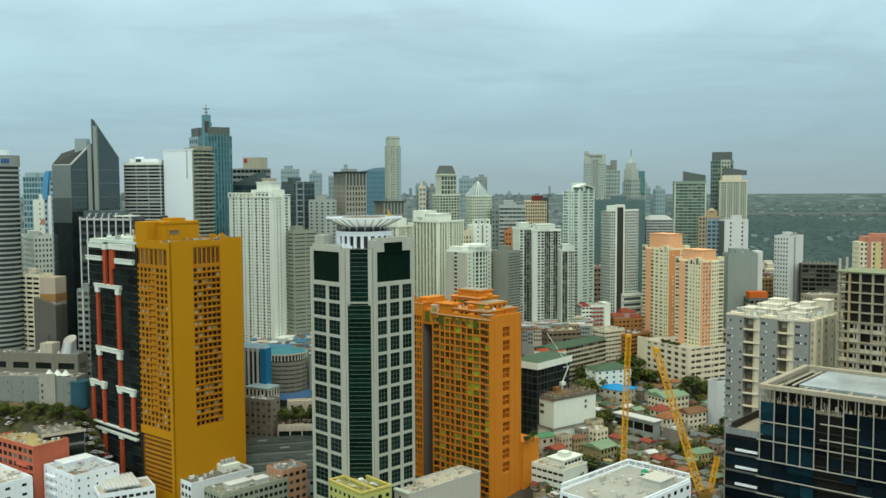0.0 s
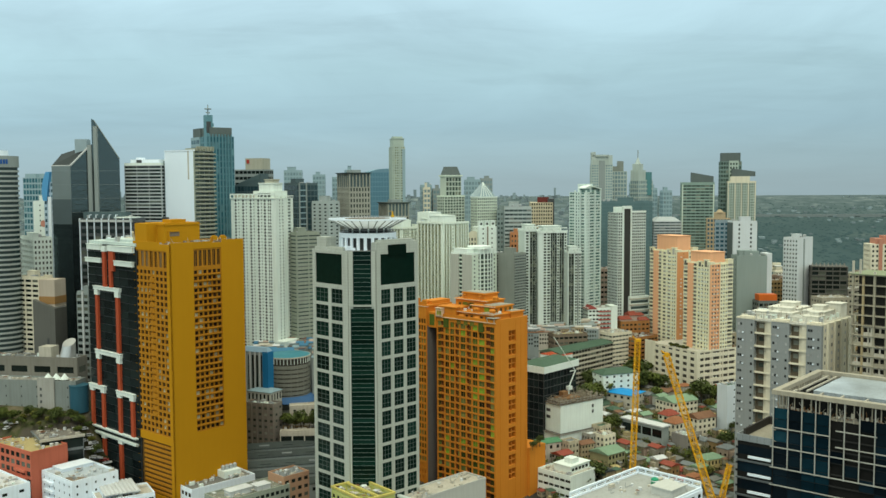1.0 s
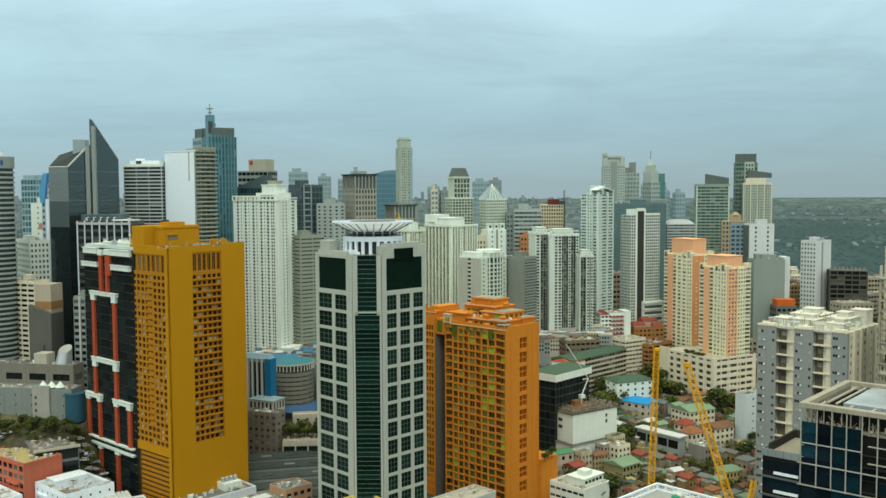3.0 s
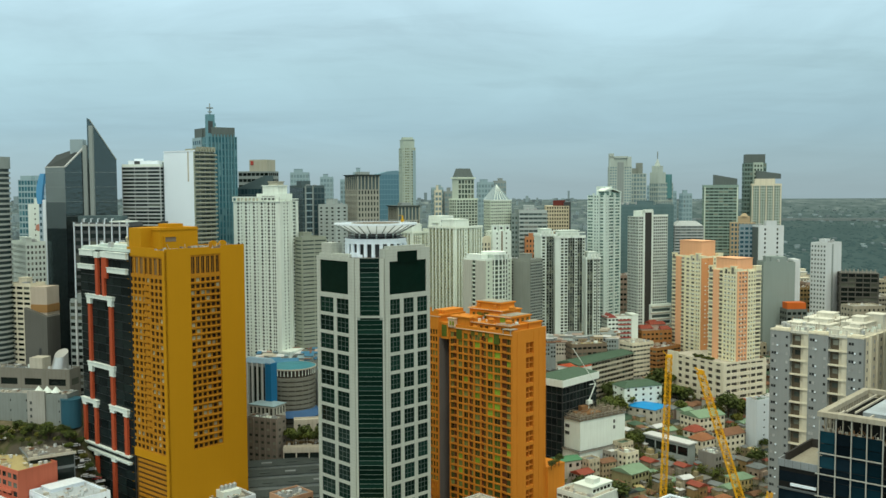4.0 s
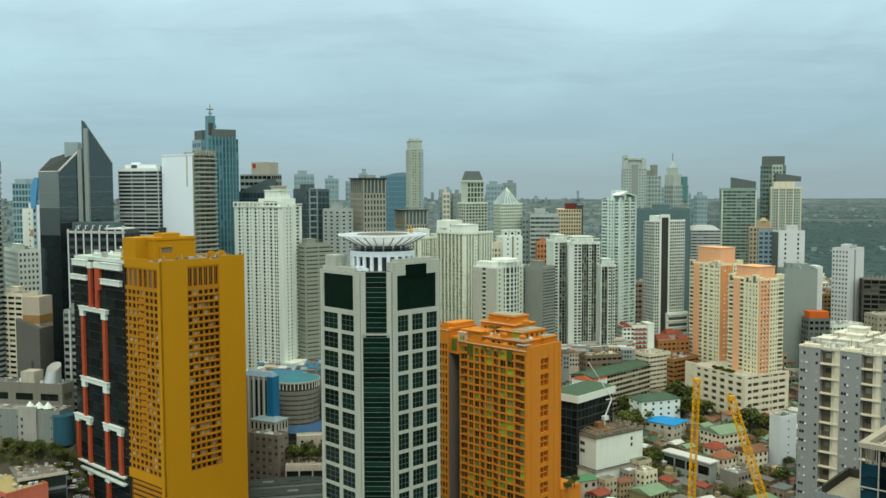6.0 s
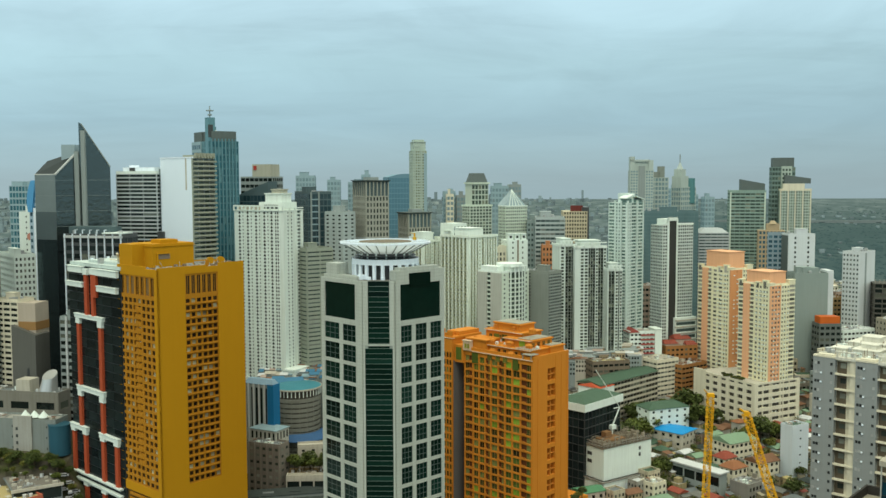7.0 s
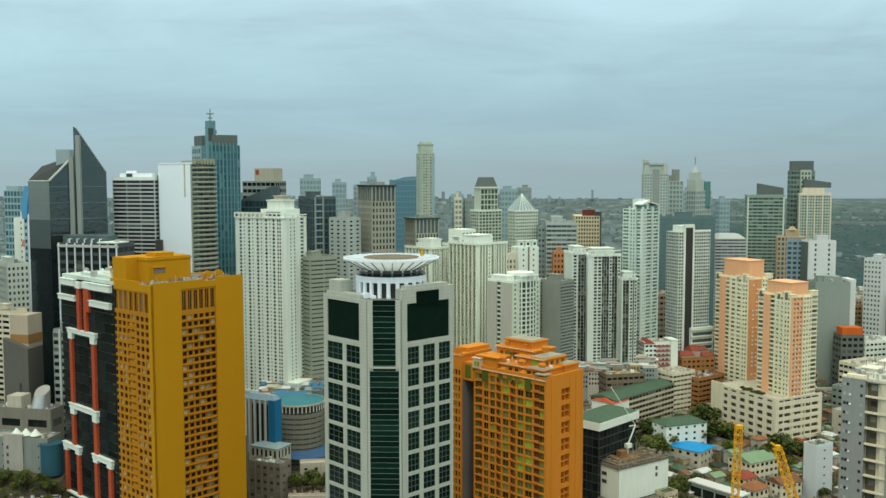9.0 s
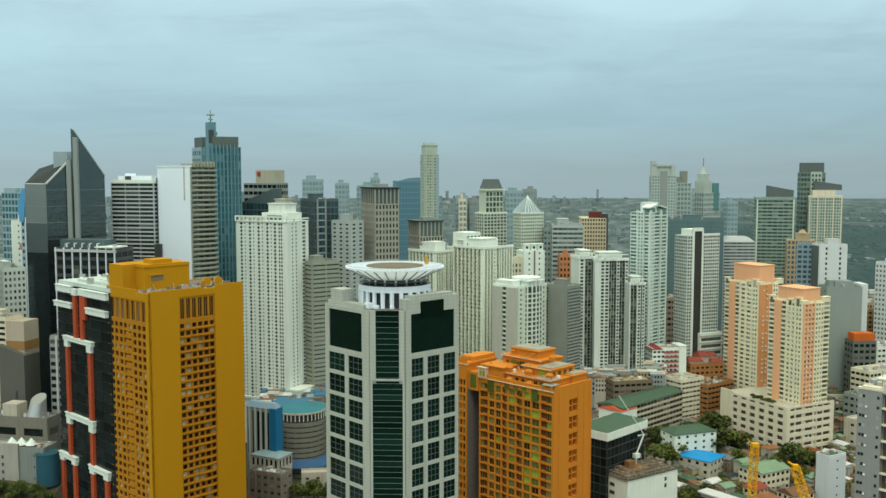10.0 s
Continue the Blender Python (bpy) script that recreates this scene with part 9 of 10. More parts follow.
tw, H = block("building", "grey building with an orange roof box", (204.5, 626.0), 4, 13, 10, 79.0, mat("dull_dark_wall", (0.13, 0.145, 0.135), 0.8, 0.1, 0.2), GL_DARK, 3.4, 3.0, 0.7, 0.5, ROOF, cap=6, seed=51)
part("orange_box", Geo().box(0.5, 12.5, 0.5, 8, H + 0.2, H + 5.0), mat("orange_box_paint", (0.55, 0.12, 0.02), 0.6), tw, "bright orange roof box")
block("building", "white flat roofed building", (229.0, 652.0), 20, 24, 14, 71, WHITE, GL_DARK, 3.4, 3.2, 0.7, 0.4, WHITEROOF, cap=6, units=5, seed=52)
block("building", "tan flat roofed building", (252.0, 640.0), 10, 22, 14, 79, mat("tan_concrete", (0.36, 0.33, 0.26)), GL_DARK, 3.4, 3.2, 0.4, 0.4, LIGHTCONC, cap=0, units=3, seed=53)
block("building", "cream banded apartment block", (206.0, 606.0), 30, 24, 12, 66, CREAM, GL_DARK, 3.3, 3.0, 0.85, 0.45, LIGHTCONC, cap=12, units=5, seed=54)
block("building", "green roofed grey hall", (196.0, 585.0), 35, 26, 13, 57, GREYWALL, GL_DARK, 3.6, 3.4, 0.6, 0.4, GREENROOF, cap=6, units=2, seed=55)
block("building", "light grey windowless hall", (186.0, 566.0), 30, 16, 10, 49, LIGHTCONC, GL_DARK, 4, 8, 0.2, 0.3, LIGHTCONC, cap=0, units=2, seed=56)

# close-packed mid-rise roofs between the office rows, too many to count
g = Geo()
rng8 = random.Random(29)
for _ in range(420):
    x, y = rng8.uniform(44, 108), rng8.uniform(600, 618)
    w, d, top = rng8.uniform(2.5, 8), rng8.uniform(1.5, 4), 63.0 + 0.35 * (y - 600) + rng8.uniform(-2.0, 1.5)
    if taken(x, y, 0.3) or taken(x + w, y, 0.3) or taken(x, y + d, 0.3):
        continue
    g.box(x, x + w, y, y + d, ground_z(x, y) - 1, top, rng8.choice((6, 6, 2, 7)))
    for k in range(3):
        for i in range(int(w / 1.6)):
            g.box(x + 0.5 + 1.6 * i, x + 1.4 + 1.6 * i, y - 0.05, y, top - 2.2 - 2.6 * k, top - 1.0 - 2.6 * k, 8)
    h = rng8.uniform(0.1, 0.9)
    g.prism([(x - 0.3, y - 0.3), (x + w + 0.3, y - 0.3), (x + w + 0.3, y + d + 0.3), (x - 0.3, y + d + 0.3)], [top, top, top + h, top + h], [top + 0.2, top + 0.2, top + h + 0.2, top + h + 0.2], slot=rng8.choice((2, 3, 4, 5, 6, 6, 3)))
tagged(new("rooftops", g.mesh("rooftops", *ROOFMIX, mat("stained_sand_wall", (0.40, 0.32, 0.20)), GL_DARK)), "crowded grey, tan and rusty roofs of mid-rise blocks", "roofs", kind="stuff")

# ---- filler houses on the same plan ----
WALLS = [mat("warm_white_wall", (0.38, 0.34, 0.25), 0.9, 0.2, 0.6), mat("dusty_cream_wall", (0.35, 0.31, 0.22), 0.9, 0.2, 0.6), mat("dusty_grey_wall", (0.25, 0.23, 0.19), 0.9, 0.2, 0.6), mat("sand_wall", (0.30, 0.25, 0.15), 0.9, 0.2, 0.6), mat("plain_white_wall", (0.43, 0.42, 0.37), 0.9, 0.2, 0.6),
         mat("dusty_pink_wall", (0.37, 0.28, 0.22), 0.9, 0.2, 0.6), mat("butter_wall", (0.37, 0.31, 0.17), 0.9, 0.2, 0.6), mat("ochre_house_wall", (0.30, 0.20, 0.09), 0.9, 0.2, 0.6)]
LIDS = [GREENROOF, PALEGREEN, RUSTROOF, REDROOF, GREYROOF, WHITEROOF, CONC, RUSTROOF, GREENROOF, GREYROOF, ROOF, ROOF, DARKROOF, mat("terracotta_roof", (0.29, 0.125, 0.062))]


def house(x, y, a, w, d, h, wall, lid, kind, label, seed):
    base = ground_z(x, y) - 2.5
    tw = thing("house", label, "house", pose(x, y, base, 0, 0, a), "houses of the low district")
    H = h + 2.5
    g = Geo().box(0, w, 0, d, 0, H)
    if kind == "flat":
        g.box(0, w, 0, 0.25, H, H + 0.8).box(0, 0.25, 0.25, d, H, H + 0.8)
    rng = random.Random(seed + 900)
    e, hw, q = rng.uniform(1.2, 2.6), H - rng.uniform(0.6, 1.8), rng.uniform(0.5, 0.9)
    x0, x1, y0, y1 = (w * 0.15, w * q, -e, 0) if seed % 2 else (-e, 0, d * 0.1, d * q)
    g.box(x0, x1, y0, y1, 0, hw)
    part("wall", g, wall, tw)
    if seed % 3:
        part("lean_to_roof", Geo().prism([(x0 - 0.3, y0 - 0.3), (x1 + 0.3, y0 - 0.3), (x1 + 0.3, y1), (x0 - 0.3, y1)], hw, [hw + 0.15, hw + 0.15, hw + 0.55, hw + 0.55]), LIDS[(seed * 5) % len(LIDS)], tw)
    roof_lid(tw, w, d, H, lid, kind, 0.5, min(w, d) * 0.2)
    g = Geo()
    nf = max(1, int(h / 3.1))
    for k in range(nf):
        z = H - h + 1.0 + 3.1 * k
        for face, L in (("A", w), ("B", d)):
            for i in range(int(L / 2.8)):
                fbox(g, face, w, d, 0.9 + 2.8 * i, 2.0 + 2.8 * i, 0.01, 0.06, z, z + 1.1)
    if nf > 1:
        part("glazing", g, GL_DARK, tw, kind="stuff")
    if kind == "flat":
        rng = random.Random(seed)
        s = rng.uniform(1.5, 3)
        part("roof_room", Geo().box(w * 0.5, w * 0.5 + s, d * 0.4, d * 0.4 + s, H + 0.2, H + 2.4), wall, tw)
    FOOT.append(((x, y), a, w, d))


NAMES = {GREENROOF: "green", PALEGREEN: "pale green", RUSTROOF: "rusty brown", REDROOF: "red", GREYROOF: "grey", WHITEROOF: "white", CONC: "concrete", ROOF: "dark", DARKROOF: "dark grey"}
rng = random.Random(77)
count = 0
for gy in range(0, 31):
    for gx in range(0, 40):
        u, v = 7.3 * gx + rng.uniform(-1.0, 1.0), 7.5 * gy + rng.uniform(-1.0, 1.0)
        c, s = math.cos(radians(36)), math.sin(radians(36))
        x, y = 28 + (u - 130) * c - v * s + 90, 420 + (u - 130) * s + v * c + 0
        if not (44 + (y - 440) * 0.05 < x < 0.52 * y - 10) or not 440 < y < 680:
            continue
        w, d, h = rng.uniform(4.8, 7.4), rng.uniform(4.8, 7.4), rng.choice((2.6, 2.9, 3.2, 3.4, 5.2, 6.0, 7.8))
        if y > 600:
            h += rng.uniform(2, 9)
        wall, lid, kind = rng.choice(WALLS), rng.choice(LIDS), rng.choice(("flat", "hip", "gable", "gable", "hip", "gable"))
        yard = rng.random()
        if count >= 238 or taken(x + 3.2 * (c - s), y + 3.2 * (s + c), 3.0) or yard < 0.14:
            continue
        lid = lid if kind != "flat" or lid in (CONC, ROOF, WHITEROOF, GREYROOF) else CONC
        house(x, y, 36 + rng.uniform(-6, 6), w, d, h, wall, lid, kind, f"small town house under a {NAMES.get(lid, 'terracotta')} roof", count)
        count += 1

# lean-tos, sheds and awnings crowded between the houses, too many to count
SHEDMATS = (WALLS[3], WALLS[6], WALLS[1], WALLS[2], RUSTROOF, REDROOF, PALEGREEN, GREENROOF, YELROOF, WHITEROOF, GREYROOF, GL_DARK, ROOF)
g = Geo()
rng5 = random.Random(41)
for _ in range(5200):
    y = rng5.uniform(440, 640)
    x = rng5.uniform(44 + (y - 440) * 0.05, 0.50 * y - 10)
    s, t, h, q = rng5.uniform(0.8, 2.2), rng5.uniform(0.8, 2.2), rng5.uniform(1.6, 5.5), radians(36 + rng5.choice((0, 0, 8, -8)))
    wallm, lidm = rng5.randrange(4), rng5.choice((4, 4, 5, 6, 7, 8, 9, 10, 10, 10, 2, 12, 12))
    if rng5.random() < 0.35 or taken(x, y, 0.6 + 0.5 * max(s, t)):
        continue
    z = ground_z(x, y)
    cq, sq = math.cos(q), math.sin(q)
    ring = lambda e: [(x + i * (s + e) * cq - j * (t + e) * sq, y + i * (s + e) * sq + j * (t + e) * cq) for i, j in ((-1, -1), (1, -1), (1, 1), (-1, 1))]
    k = len(g.f)
    g.prism(ring(0), z - 1.5, z + h)
    g.m[k:] = [wallm] * (len(g.f) - k)
    k = len(g.f)
    for e in (-0.45, 0.45):
        for ax, ay, bx, by in ((cq, sq, sq, -cq), (sq, -cq, -cq, -sq)):
            half = t if ax == cq else s
            px, py = x + e * ax * 1.2 + bx * half, y + e * ay * 1.2 + by * half
            c0, c1 = (px - 0.3 * ax, py - 0.3 * ay), (px + 0.3 * ax, py + 0.3 * ay)
            g.prism([c0, (c0[0] + 0.05 * bx, c0[1] + 0.05 * by), (c1[0] + 0.05 * bx, c1[1] + 0.05 * by), c1], z + h * 0.35, z + h * 0.35 + 0.8)
    g.m[k:] = [11] * (len(g.f) - k)
    k = len(g.f)
    lift = rng5.uniform(0.1, 0.7)
    g.prism(ring(0.25), [z + h + 0.02, z + h + 0.02, z + h + lift, z + h + lift], [z + h + 0.16, z + h + 0.16, z + h + lift + 0.14, z + h + lift + 0.14])
    g.m[k:] = [lidm] * (len(g.f) - k)
tagged(new("sheds", g.mesh("sheds", *SHEDMATS)), "crowded sheds and lean-tos between the small houses", "sheds", kind="stuff")

# middle blocks that fill the streets between the towers
for gy in range(9):
    for gx in range(26):
        x, y = -330 + 26 * gx + rng.uniform(-6, 6), 560 + 24 * gy + rng.uniform(-6, 6)
        if 95 < x < 0.5 * y and y < 640:
            continue
        w, d, h = rng.uniform(12, 19), rng.uniform(10, 15), rng.uniform(9, 30) + (12 if y > 660 else 0)
        if abs(x) > 0.52 * y or taken(x, y, 3) or taken(x + w * 0.6, y + d * 0.6, 10) or taken(x + w, y + 3, 2) or taken(x, y + d, 2):
            continue
        if x > 150 and y > 660:
            h *= 0.45
        block("building", "mid-rise city block with ribbon windows", (x, y), rng.uniform(5, 35), w, d, ground_z(x, y) + h, rng.choice(WALLS), GL_DARK, 3.4, 2.8, rng.uniform(0.5, 0.9), 0.45, rng.choice((LIGHTCONC, ROOF, GREYROOF, GREENROOF, RUSTROOF)), cap=0, units=1, seed=300 + gx + 40 * gy)


# low roofs round the grey green slab
rng3 = random.Random(52)
for gy in range(4):
    for gx in range(9):
        x, y = 172 + 12 * gx + rng3.uniform(-3, 3), 590 + 13 * gy + rng3.uniform(-3, 3)
        w, d, h = rng3.uniform(7, 12), rng3.uniform(7, 11), rng3.uniform(6, 15)
        wall, lid = rng3.choice(WALLS), rng3.choice((GREENROOF, LIGHTCONC, WHITEROOF, GREYROOF, RUSTROOF, LIGHTCONC))
        if x > 0.47 * y or taken(x, y, 2) or taken(x + w, y, 1) or taken(x + w / 2, y + d, 2) or taken(x, y + d, 1):
            continue
        block("building", "low city block with a cluttered flat roof", (x, y), rng3.uniform(5, 30), w, d, ground_z(x, y) + h, wall, GL_DARK, 3.3, 2.8, rng3.uniform(0.5, 0.9), 0.45, lid, cap=0, units=2, seed=700 + gx + 20 * gy)

# crowded low roofs below the woods, too many to count
LOWMATS = (WHITEROOF, CREAM, GREYROOF, RUSTROOF, LIGHTCONC, GREENROOF)
g = Geo()
rng4 = random.Random(88)
for _ in range(1500):
    y = rng4.uniform(625, 835)
    x = rng4.uniform(160 if y < 690 else 120, 0.54 * y)
    if noise.noise(Vector((x * 0.02, y * 0.02, 5.0))) < (-0.25 if y < 720 else 0.0 if y < 790 else 0.2):
        continue
    w, d, h = rng4.uniform(3, 9), rng4.uniform(3, 7), rng4.uniform(2.5, 7)
    if taken(x, y, 1) or taken(x + w, y, 1) or taken(x, y + d, 1):
        continue
    z, k = ground_z(x, y), rng4.randrange(6)
    g.box(x, x + w, y, y + d, z - 2, z + h, (1, 1, 4, 1, 4, 1)[k])
    g.box(x - 0.3, x + w + 0.3, y - 0.3, y + d + 0.3, z + h, z + h + 0.5, k)
    for i in range(int(w / 2.4)):
        for j in range(int(h / 3)):
            g.box(x + 0.6 + 2.4 * i, x + 1.8 + 2.4 * i, y - 0.06, y, z + 1 + 3 * j, z + 2.3 + 3 * j, 6)
tagged(new("low_roofs", g.mesh("low_roofs", *LOWMATS, GL_DARK)), "crowded low roofs and pale walls below the woods", "town", kind="stuff")

# low cream and white blocks at the edge of the woods
rng2 = random.Random(31)
for i in range(16):
    x, y = 226 + 10.5 * i + rng2.uniform(-3, 3), 700 + rng2.uniform(0, 90)
    if taken(x, y, 4) or taken(x + 14, y + 4, 3):
        continue
    block("building", "low pale block with a flat roof at the wood's edge", (x, y), rng2.uniform(0, 25), rng2.uniform(9, 20), rng2.uniform(8, 12), ground_z(x, y) + rng2.uniform(5, 13), rng2.choice((CREAM, BEIGE, LIGHTCONC, WHITE, WALLS[5])), GL_DARK, 3.4, 3.0, 0.6, 0.4, rng2.choice((WHITEROOF, LIGHTCONC, GREYROOF)), cap=0, units=1, seed=500 + i)


# ---- luffing cranes ----
CRANEY = mat("crane_yellow", (0.68, 0.35, 0.012), 0.55, 0.06, 0.15)


def lattice(name, tw, a, b, half, bays):
    """A square lattice boom from a to b."""
    a, b = Vector(a), Vector(b)
    d = (b - a).normalized()
    s = d.cross(Vector((0, 1, 0.01))).normalized()
    t = d.cross(s).normalized()
    corner = [half * (i * s + j * t) for i, j in ((1, 1), (1, -1), (-1, -1), (-1, 1))]
    for c in corner:
        part("chord", Geo().rod(a + c, b + c * 0.8, 0.16, 4), CRANEY, tw)
    g = Geo()
    for k in range(bays):
        p, q = a.lerp(b, k / bays), a.lerp(b, (k + 1) / bays)
        for i in range(4):
            c0, c1 = corner[i], corner[(i + 1) % 4]
            g.rod(p + c0, q + c1, 0.085, 3)
            g.rod(p + c1, q + c0, 0.07, 3)
            g.rod(p + c0, p + c1, 0.085, 3)
    part(name, g, CRANEY, tw, kind="stuff")


tw = thing("tower_crane", "tall yellow lattice crane boom standing upright", "crane", pose(0, 0, 0))
lattice("lacing", tw, (66.4, 351.0, 1), (69.4, 351.0, 100), 1.0, 44)
part("boom_tip", Geo().box(68.6, 70.4, 350.2, 351.8, 99.6, 100.6).rod((69, 351, 100), (67.4, 351, 101.8), 0.2), CRANEY, tw)
part("base", Geo().box(62, 71, 347, 355, 0, 2.6), CRANEY, tw)
tw = thing("tower_crane", "leaning yellow lattice crane boom with its machine deck", "crane", pose(0, 0, 0))
lattice("lacing", tw, (93.0, 336.0, 46.0), (78.4, 345.0, 96.0), 1.15, 26)
part("boom_tip", Geo().rod((78.4, 345, 96), (76.6, 345, 97.3), 0.3, 6).box(77.8, 79.2, 344.3, 345.7, 95.2, 96.6), CRANEY, tw)
part("machine_deck", Geo().box(92, 97, 334, 338, 43.2, 45.2).box(94, 96, 335, 337, 45.2, 46.6), mat("crane_deck", (0.20, 0.12, 0.03), 0.8, 0.2, 0.3), tw)
lattice("mast_lacing", tw, (94.5, 336, -1), (94.5, 336, 43), 1.2, 22)
lattice("frame_lacing", tw, (96.5, 336, 45.5), (99.5, 337, 58.0), 0.8, 7)


# ---- trees ----
LEAF = [mat(f"leaf_{i}", c, 0.7, 0.2, 0.0, 0.25, rand=0.7) for i, c in enumerate(((0.080, 0.102, 0.018), (0.055, 0.074, 0.016), (0.125, 0.126, 0.022)))]
BARK = mat("bark", (0.10, 0.075, 0.05), 0.9, 0.2, 0.2)


def make_tree(seed, height, spread, leaf):
    rng = random.Random(seed)
    tw = thing("tree", "leafy green street tree with an uneven crown", "tree", pose(0, 0, -400), "street trees")
    g = Geo().cyl(0, 0, height * 0.035, -1, height * 0.4, 7, height * 0.022)
    limbs = []
    for i in range(6):
        q, r = 2 * math.pi * (i + rng.random() * 0.6) / 6, spread * rng.uniform(0.3, 0.6)
        tip = (r * math.cos(q), r * math.sin(q), height * rng.uniform(0.5, 0.8))
        g.rod((0, 0, height * 0.36), tip, height * 0.012, 5)
        limbs.append((tip, spread * rng.uniform(0.36, 0.55)))
    limbs.append(((0, 0, height * 0.8), spread * 0.5))
    part("trunk", g, BARK, tw)
    g = Geo()
    for (cx, cy, cz), r in limbs:
        for _ in range(132):
            v = Vector((rng.gauss(0, 1), rng.gauss(0, 1), rng.gauss(0, 1))).normalized() * r * rng.uniform(0.55, 1.05)
            p = Vector((cx, cy, cz)) + Vector((v.x, v.y, v.z * 0.72))
            s = rng.uniform(0.3, 0.6) * spread * 0.12 + 0.12
            m = Euler((rng.uniform(-0.9, 0.9), rng.uniform(-0.9, 0.9), rng.uniform(0, 6.3))).to_matrix()
            q = [p + m @ Vector(k) * s for k in ((-1, -0.7, 0), (0.2, -1, 0.25), (1.1, 0, 0), (0.2, 1, 0.3), (-0.9, 0.6, 0.1))]
            g.face([tuple(k) for k in q])
    part("crown", g, leaf, tw)
    return tw


PROTO = [make_tree(1, 9, 4.6, LEAF[0]), make_tree(2, 11, 5.2, LEAF[1]), make_tree(3, 7, 3.8, LEAF[2]), make_tree(4, 8, 4.2, LEAF[1])]
planted = [0]


def plant(x, y, s=1.0, z=None):
    i = planted[0]
    planted[0] += 1
    m = pose(x, y, ground_z(x, y) if z is None else z, 0, 0, (i * 77) % 360)
    p = PROTO[(i * 7) % 4]
    if i < 4:
        PROTO[i].matrix_basis = m
        PROTO[i].scale = (s, s, s)
        return
    t = copy_thing(p, m)
    t.scale = (s, s, s * (0.9 + 0.03 * (i % 7)))


for i in range(42):
    plant(-226 + 1.2 * i + rng.uniform(-2, 2), 461 + rng.uniform(-3, 4), rng.uniform(0.38, 0.7))
for i in range(18):
    plant(-222 + 3.0 * i + rng.uniform(-1.5, 1.5), 455 + rng.uniform(-2, 2), rng.uniform(0.3, 0.6))
for x, y, s in ((92, 555, 1.1), (98.5, 559, 1.0), (107, 563, 1.0), (113, 562, 1.0), (84, 549, 1.3), (80, 546, 1.2), (88, 551, 1.2), (77, 542, 1.1), (122, 552, 0.8), (100, 527, 0.6), (96, 525, 0.7), (91, 519, 0.8), (88, 516, 0.9), (85, 513, 0.9),
                (140, 548, 1.1), (146, 546, 1.2), (152, 549, 1.0), (158, 552, 1.0), (150, 543, 0.8), (137, 541, 0.9), (70, 566, 1.2), (85, 565, 1.4), (92, 568, 1.3), (112, 566, 1.5), (119, 565, 1.3), (126, 566, 1.2), (104, 567, 1.1),
                (56, 470, 1.0), (62, 466, 1.1), (58, 462, 0.9), (68, 472, 1.2), (72, 466, 1.1), (64, 460, 1.0), (96, 470, 0.9), (160, 500, 0.9), (146, 497, 0.9)):
    plant(x, y, s * 1.25)
for i in range(14):
    plant(-86 + 2.3 * i + rng.uniform(-0.8, 0.8), 504 + rng.uniform(-3, 3), rng.uniform(0.75, 1.1), 27.7)
for i in range(16):
    x, y = rng.uniform(-214, -160), rng.uniform(428, 456)
    if not taken(x, y, 1.0):
        plant(x, y, rng.uniform(0.3, 0.6))
for x, y, z, s in ((40.5, 456, 29.6, 0.5), (42.5, 460, 29.6, 0.55), (44.5, 462, 29.6, 0.5)):
    plant(x, y, s, z)
for i in range(12):
    plant(146.0 + 0.866 * (-0.6 + 0.5 * (i % 2)) - 0.5 * (10 + 1.3 * i) + 2, 558 + 0.5 * (10 + 1.3 * i) * 1.73, 0.33, 57.5)
n = 0
for _ in range(600):
    y = rng.uniform(448, 690)
    x = rng.uniform(46, 0.5 * y)
    if n < 92 and not taken(x, y, 0.8):
        plant(x, y, rng.uniform(0.45, 0.95))
        n += 1

# shrubs and small garden trees crowded between the houses, too many to count
g = Geo()
rng9 = random.Random(63)
for _ in range(1500):
    y = rng9.uniform(445, 575)
    x = rng9.uniform(46 + (y - 440) * 0.05, 0.40 * y - 25)
    if taken(x, y, 0.4):
        continue
    z, r, m = ground_z(x, y), rng9.uniform(0.9, 2.3), rng9.randrange(3)
    for _ in range(34):
        v = Vector((rng9.gauss(0, 1), rng9.gauss(0, 1), rng9.gauss(0, 1))).normalized() * r * rng9.uniform(0.5, 1.05)
        q, e = Euler((rng9.uniform(-0.9, 0.9), rng9.uniform(-0.9, 0.9), rng9.uniform(0, 6.3))).to_matrix(), rng9.uniform(0.2, 0.42)
        g.face([tuple(Vector((x, y, z + 0.9 * r + 1.6)) + v + q @ Vector(k) * e) for k in ((-1, -0.8, 0), (1, -0.6, 0.2), (0.9, 0.9, 0), (-0.8, 0.8, 0.25))], m)
tagged(new("garden_greenery", g.mesh("garden_greenery", *LEAF)), "shrubs and small trees in the gaps between the houses", "greenery", kind="stuff")

# ---- cars ----
TYRE = mat("tyre", (0.02, 0.02, 0.02), 0.9, 0.1, 0.0)
CARP = [mat(f"car_paint_{i}", c, 0.3, 0.03, 0.0, 0.5) for i, c in enumerate(((0.62, 0.63, 0.64), (0.04, 0.04, 0.045), (0.35, 0.36, 0.37), (0.30, 0.04, 0.03), (0.70, 0.48, 0.02)))]
COLN = ("white", "black", "silver", "red", "yellow")


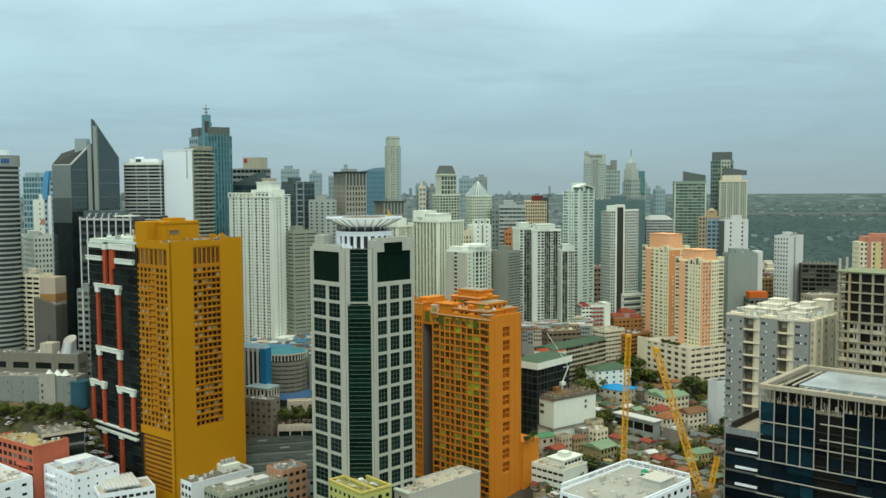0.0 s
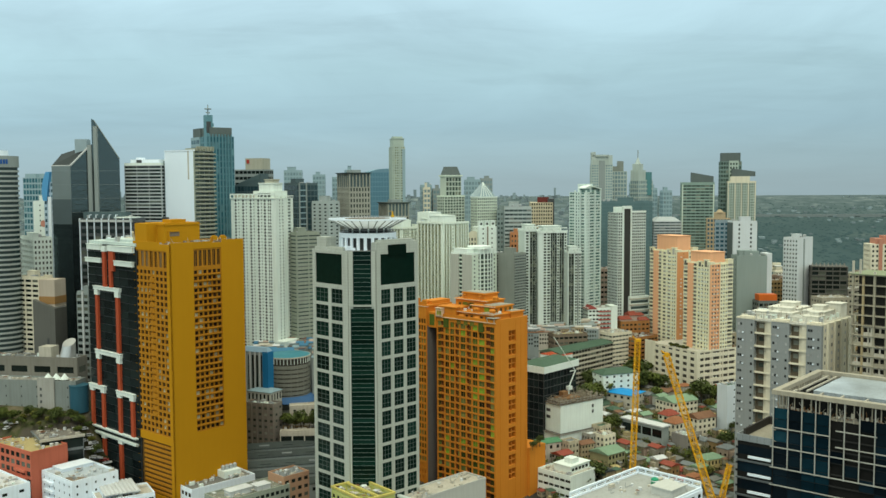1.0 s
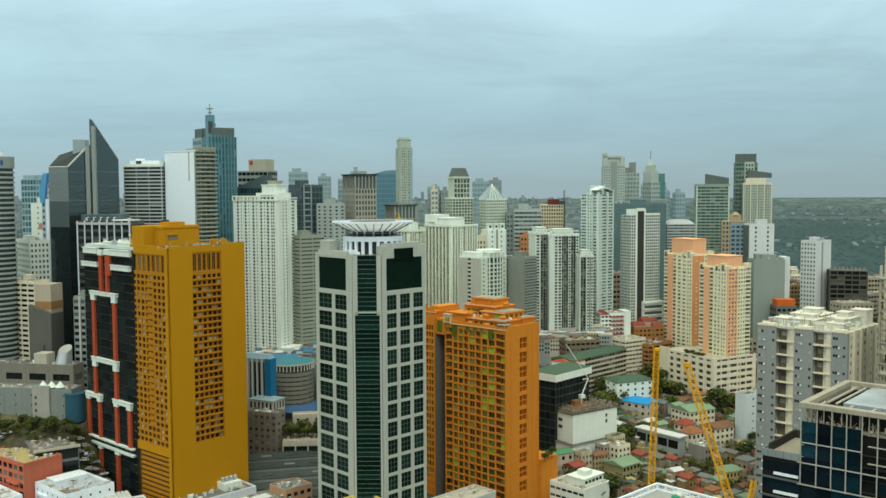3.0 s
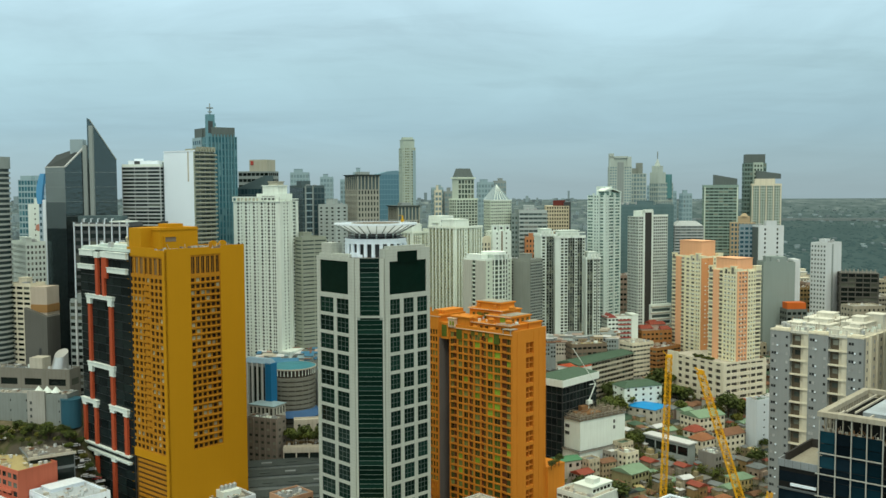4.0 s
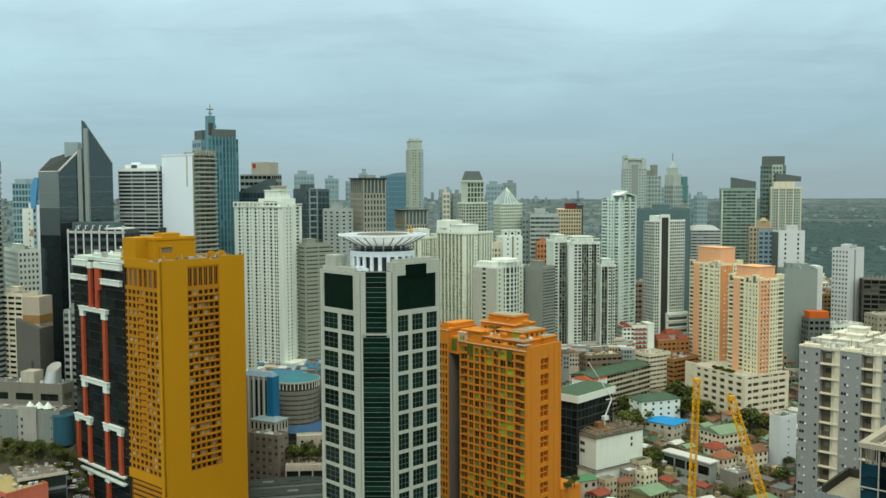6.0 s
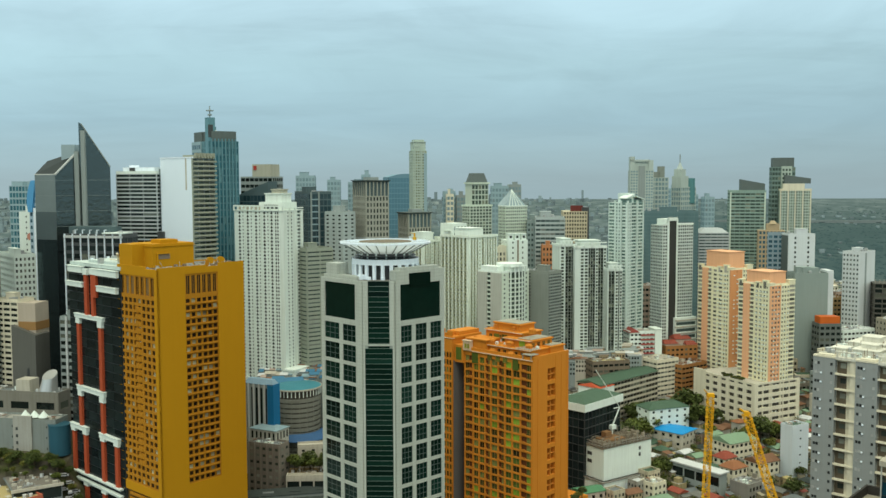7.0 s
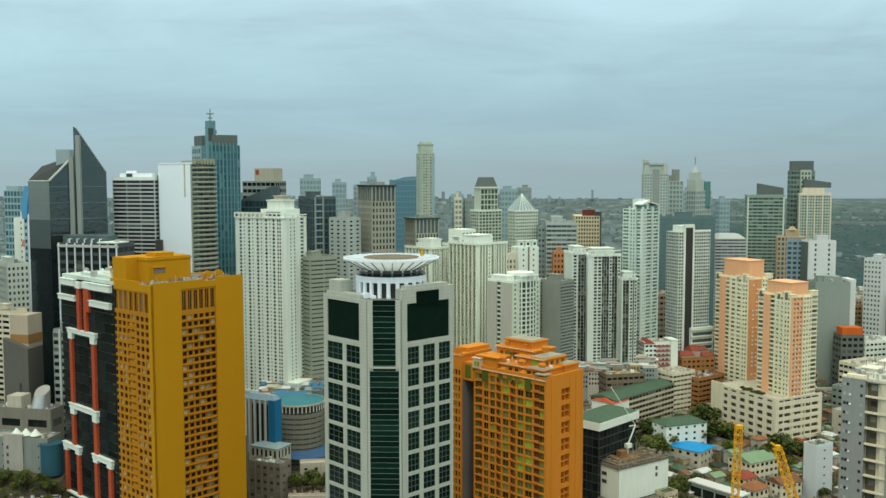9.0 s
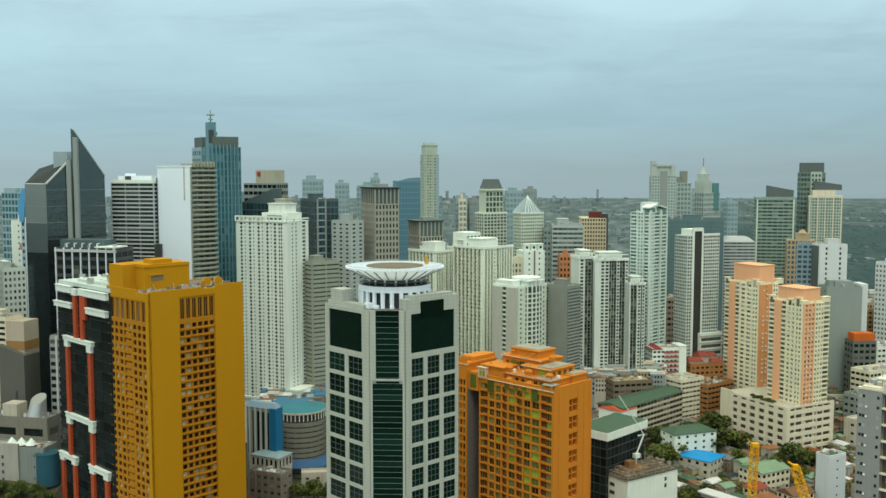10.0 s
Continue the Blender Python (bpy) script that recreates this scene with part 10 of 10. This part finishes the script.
def make_car(i):
    tw = thing("car", f"parked {COLN[i]} saloon car", "car", pose(0, 0, -400), "parked cars")
    part("body", Geo().prism([(-2.1, -0.85), (2.1, -0.85), (2.1, 0.85), (-2.1, 0.85)], 0.3, 0.85, [(-2.15, -0.82), (2.05, -0.82), (2.05, 0.82), (-2.15, 0.82)]).prism([(-1.35, -0.78), (1.2, -0.78), (1.2, 0.78), (-1.35, 0.78)], 1.28, 1.42, [(-1.0, -0.68), (0.7, -0.68), (0.7, 0.68), (-1.0, 0.68)]), CARP[i], tw)
    part("cabin_glass", Geo().prism([(-1.7, -0.8), (1.5, -0.8), (1.5, 0.8), (-1.7, 0.8)], 0.85, 1.3, [(-1.3, -0.74), (1.1, -0.74), (1.1, 0.74), (-1.3, 0.74)]), GL_DARK, tw)
    for x in (-1.3, 1.3):
        for y in (-0.82, 0.82):
            part("wheel", Geo().rod((x, y - 0.1, 0.32), (x, y + 0.1, 0.32), 0.32, 12), TYRE, tw)
    return tw


CARS = [make_car(i) for i in range(5)]
used = set()
slots = [(-181 + 2.6 * c + r * 0.8, 441 + 4.6 * r - 0.6 * c, 20) for r in range(5) for c in range(6)] + [(-213 + 2.7 * c, 446 + 4.4 * r + 0.4 * c, 75) for r in range(3) for c in range(5)] + [(-78 + 4 * c, 486, 5) for c in range(5)] + [(100 + 5.5 * c, 531 - 2 * c, -20) for c in range(5)]
for k, (x, y, a) in enumerate(slots):
    i = rng.choice((0, 0, 0, 2, 0, 1, 2, 2, 0, 3)) if k != 3 else 4
    if taken(x, y, 1.0):
        continue
    m = pose(x, y, ground_z(x, y) + 0.02, 0, 0, a + rng.uniform(-4, 4))
    if i not in used:
        used.add(i)
        CARS[i].matrix_basis = m
    else:
        copy_thing(CARS[i], m)
for i in set(range(5)) - used:
    CARS[i].matrix_basis = pose(-168 + 3 * i, 436, ground_z(-168 + 3 * i, 436) + 0.02)

# crowded car parks further off, too many to count
g = Geo()
rng6 = random.Random(14)
for k in range(230):
    if k < 130:
        x, y = rng6.uniform(-214, -152), rng6.uniform(426, 458)
    elif k < 170:
        x, y = rng6.uniform(-90, -50), rng6.uniform(484, 491)
    else:
        x, y = rng6.uniform(60, 150), rng6.uniform(455, 560)
    if taken(x, y, 2.2):
        continue
    z, q, m = ground_z(x, y), radians(rng6.choice((20, 22, 110, 75, 36))), rng6.choice((0, 0, 0, 1, 2, 2, 3))
    c, n = (math.cos(q), math.sin(q)), len(g.f)
    box = lambda a, b, v: [(x + i * c[0] - j * c[1], y + i * c[1] + j * c[0]) for i, j in ((-a, -v), (b, -v), (b, v), (-a, v))]
    g.prism(box(2.1, 2.1, 0.85), z + 0.3, z + 0.9, slot=m)
    g.prism(box(1.5, 1.2, 0.78), z + 0.9, z + 1.45, box(1.0, 0.7, 0.66), slot=m)
    g.prism(box(2.0, 2.0, 0.8), z, z + 0.3, slot=4)
tagged(new("parked_cars", g.mesh("parked_cars", *CARP[:4], TYRE)), "crowded rows of parked cars in white, black and silver", "cars", kind="stuff")

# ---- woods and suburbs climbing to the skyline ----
# leaf colour pushed towards blue for the distance haze
FARLEAF = mat("hazed_wood", (0.040, 0.072, 0.078), 0.9, 0.2, 0.0, 0.1, rand=0.14)
g = Geo()
rng = random.Random(9)
for _ in range(16000):
    y = 690 + 630 * rng.random() ** 1.05
    x = rng.uniform(-0.6, 0.62) * y
    if x < 150 or (y > 1120 and rng.random() < (y - 1120) / 160):
        continue
    r, z = rng.uniform(1.6, 4.0) * (1.0 if y < 1000 else 0.6 if y < 1200 else 0.4), ground_z(x, y)
    k = 6
    off = rng.random() * 6
    ring = [(x + r * (0.75 + 0.5 * rng.random()) * math.cos(off + 2 * math.pi * i / k), y + r * (0.75 + 0.5 * rng.random()) * math.sin(off + 2 * math.pi * i / k)) for i in range(k)]
    top = [(x + (a - x) * 0.5, y + (b - y) * 0.5) for a, b in ring]
    g.prism(ring, z - 0.5, [z + r * rng.uniform(0.12, 0.28) for _ in ring], top)
tagged(new("woods", g.mesh("woods", FARLEAF)), "dark blue green woods on the far slope, haze in their colour", "woods", kind="stuff")
# pale blue grey walls, haze included in the base colour
FARWALL = mat("hazed_wall", (0.20, 0.255, 0.27), 0.8, 0.1, 0.1, rand=0.7)
g = Geo()
for _ in range(4200):
    y = 740 + 580 * rng.random()
    x = rng.uniform(-0.6, 0.62) * y
    z = ground_z(x, y)
    clump = noise.noise(Vector((x * 0.008, y * 0.012, 2.0)))
    if clump < (-0.25 if x < 150 else 0.20 if y < 1080 else -0.02) or (x > 150 and rng.random() < 0.55):
        continue
    w, d, h = rng.uniform(1.5, 5.5), rng.uniform(3, 6), rng.uniform(1.0, 2.2) if x > 150 else rng.uniform(1.5, 5.0)
    if x < 150 and rng.random() < 0.06:
        h = rng.uniform(6, 13)
    g.box(x, x + w, y, y + d, z - 2, z + h)
tagged(new("suburb", g.mesh("suburb", FARWALL)), "low suburb roofs scattered on the far slope, haze in their pale colour", "suburb", kind="stuff")
# haze is put into the road's dull blue grey too
block("far_road_viaduct", "long pale elevated road crossing the woods", (215.0, 1105.0), -3, 330, 4, ground_z(300, 1105) + 1.6, mat("hazy_road_concrete", (0.19, 0.225, 0.225), 0.9, 0.1, 0.2), GL_GREY, 5, 30, 0.2, 0.2, mat("hazy_road_concrete", (0.19, 0.225, 0.225)), cap=0, seed=90, par=False)
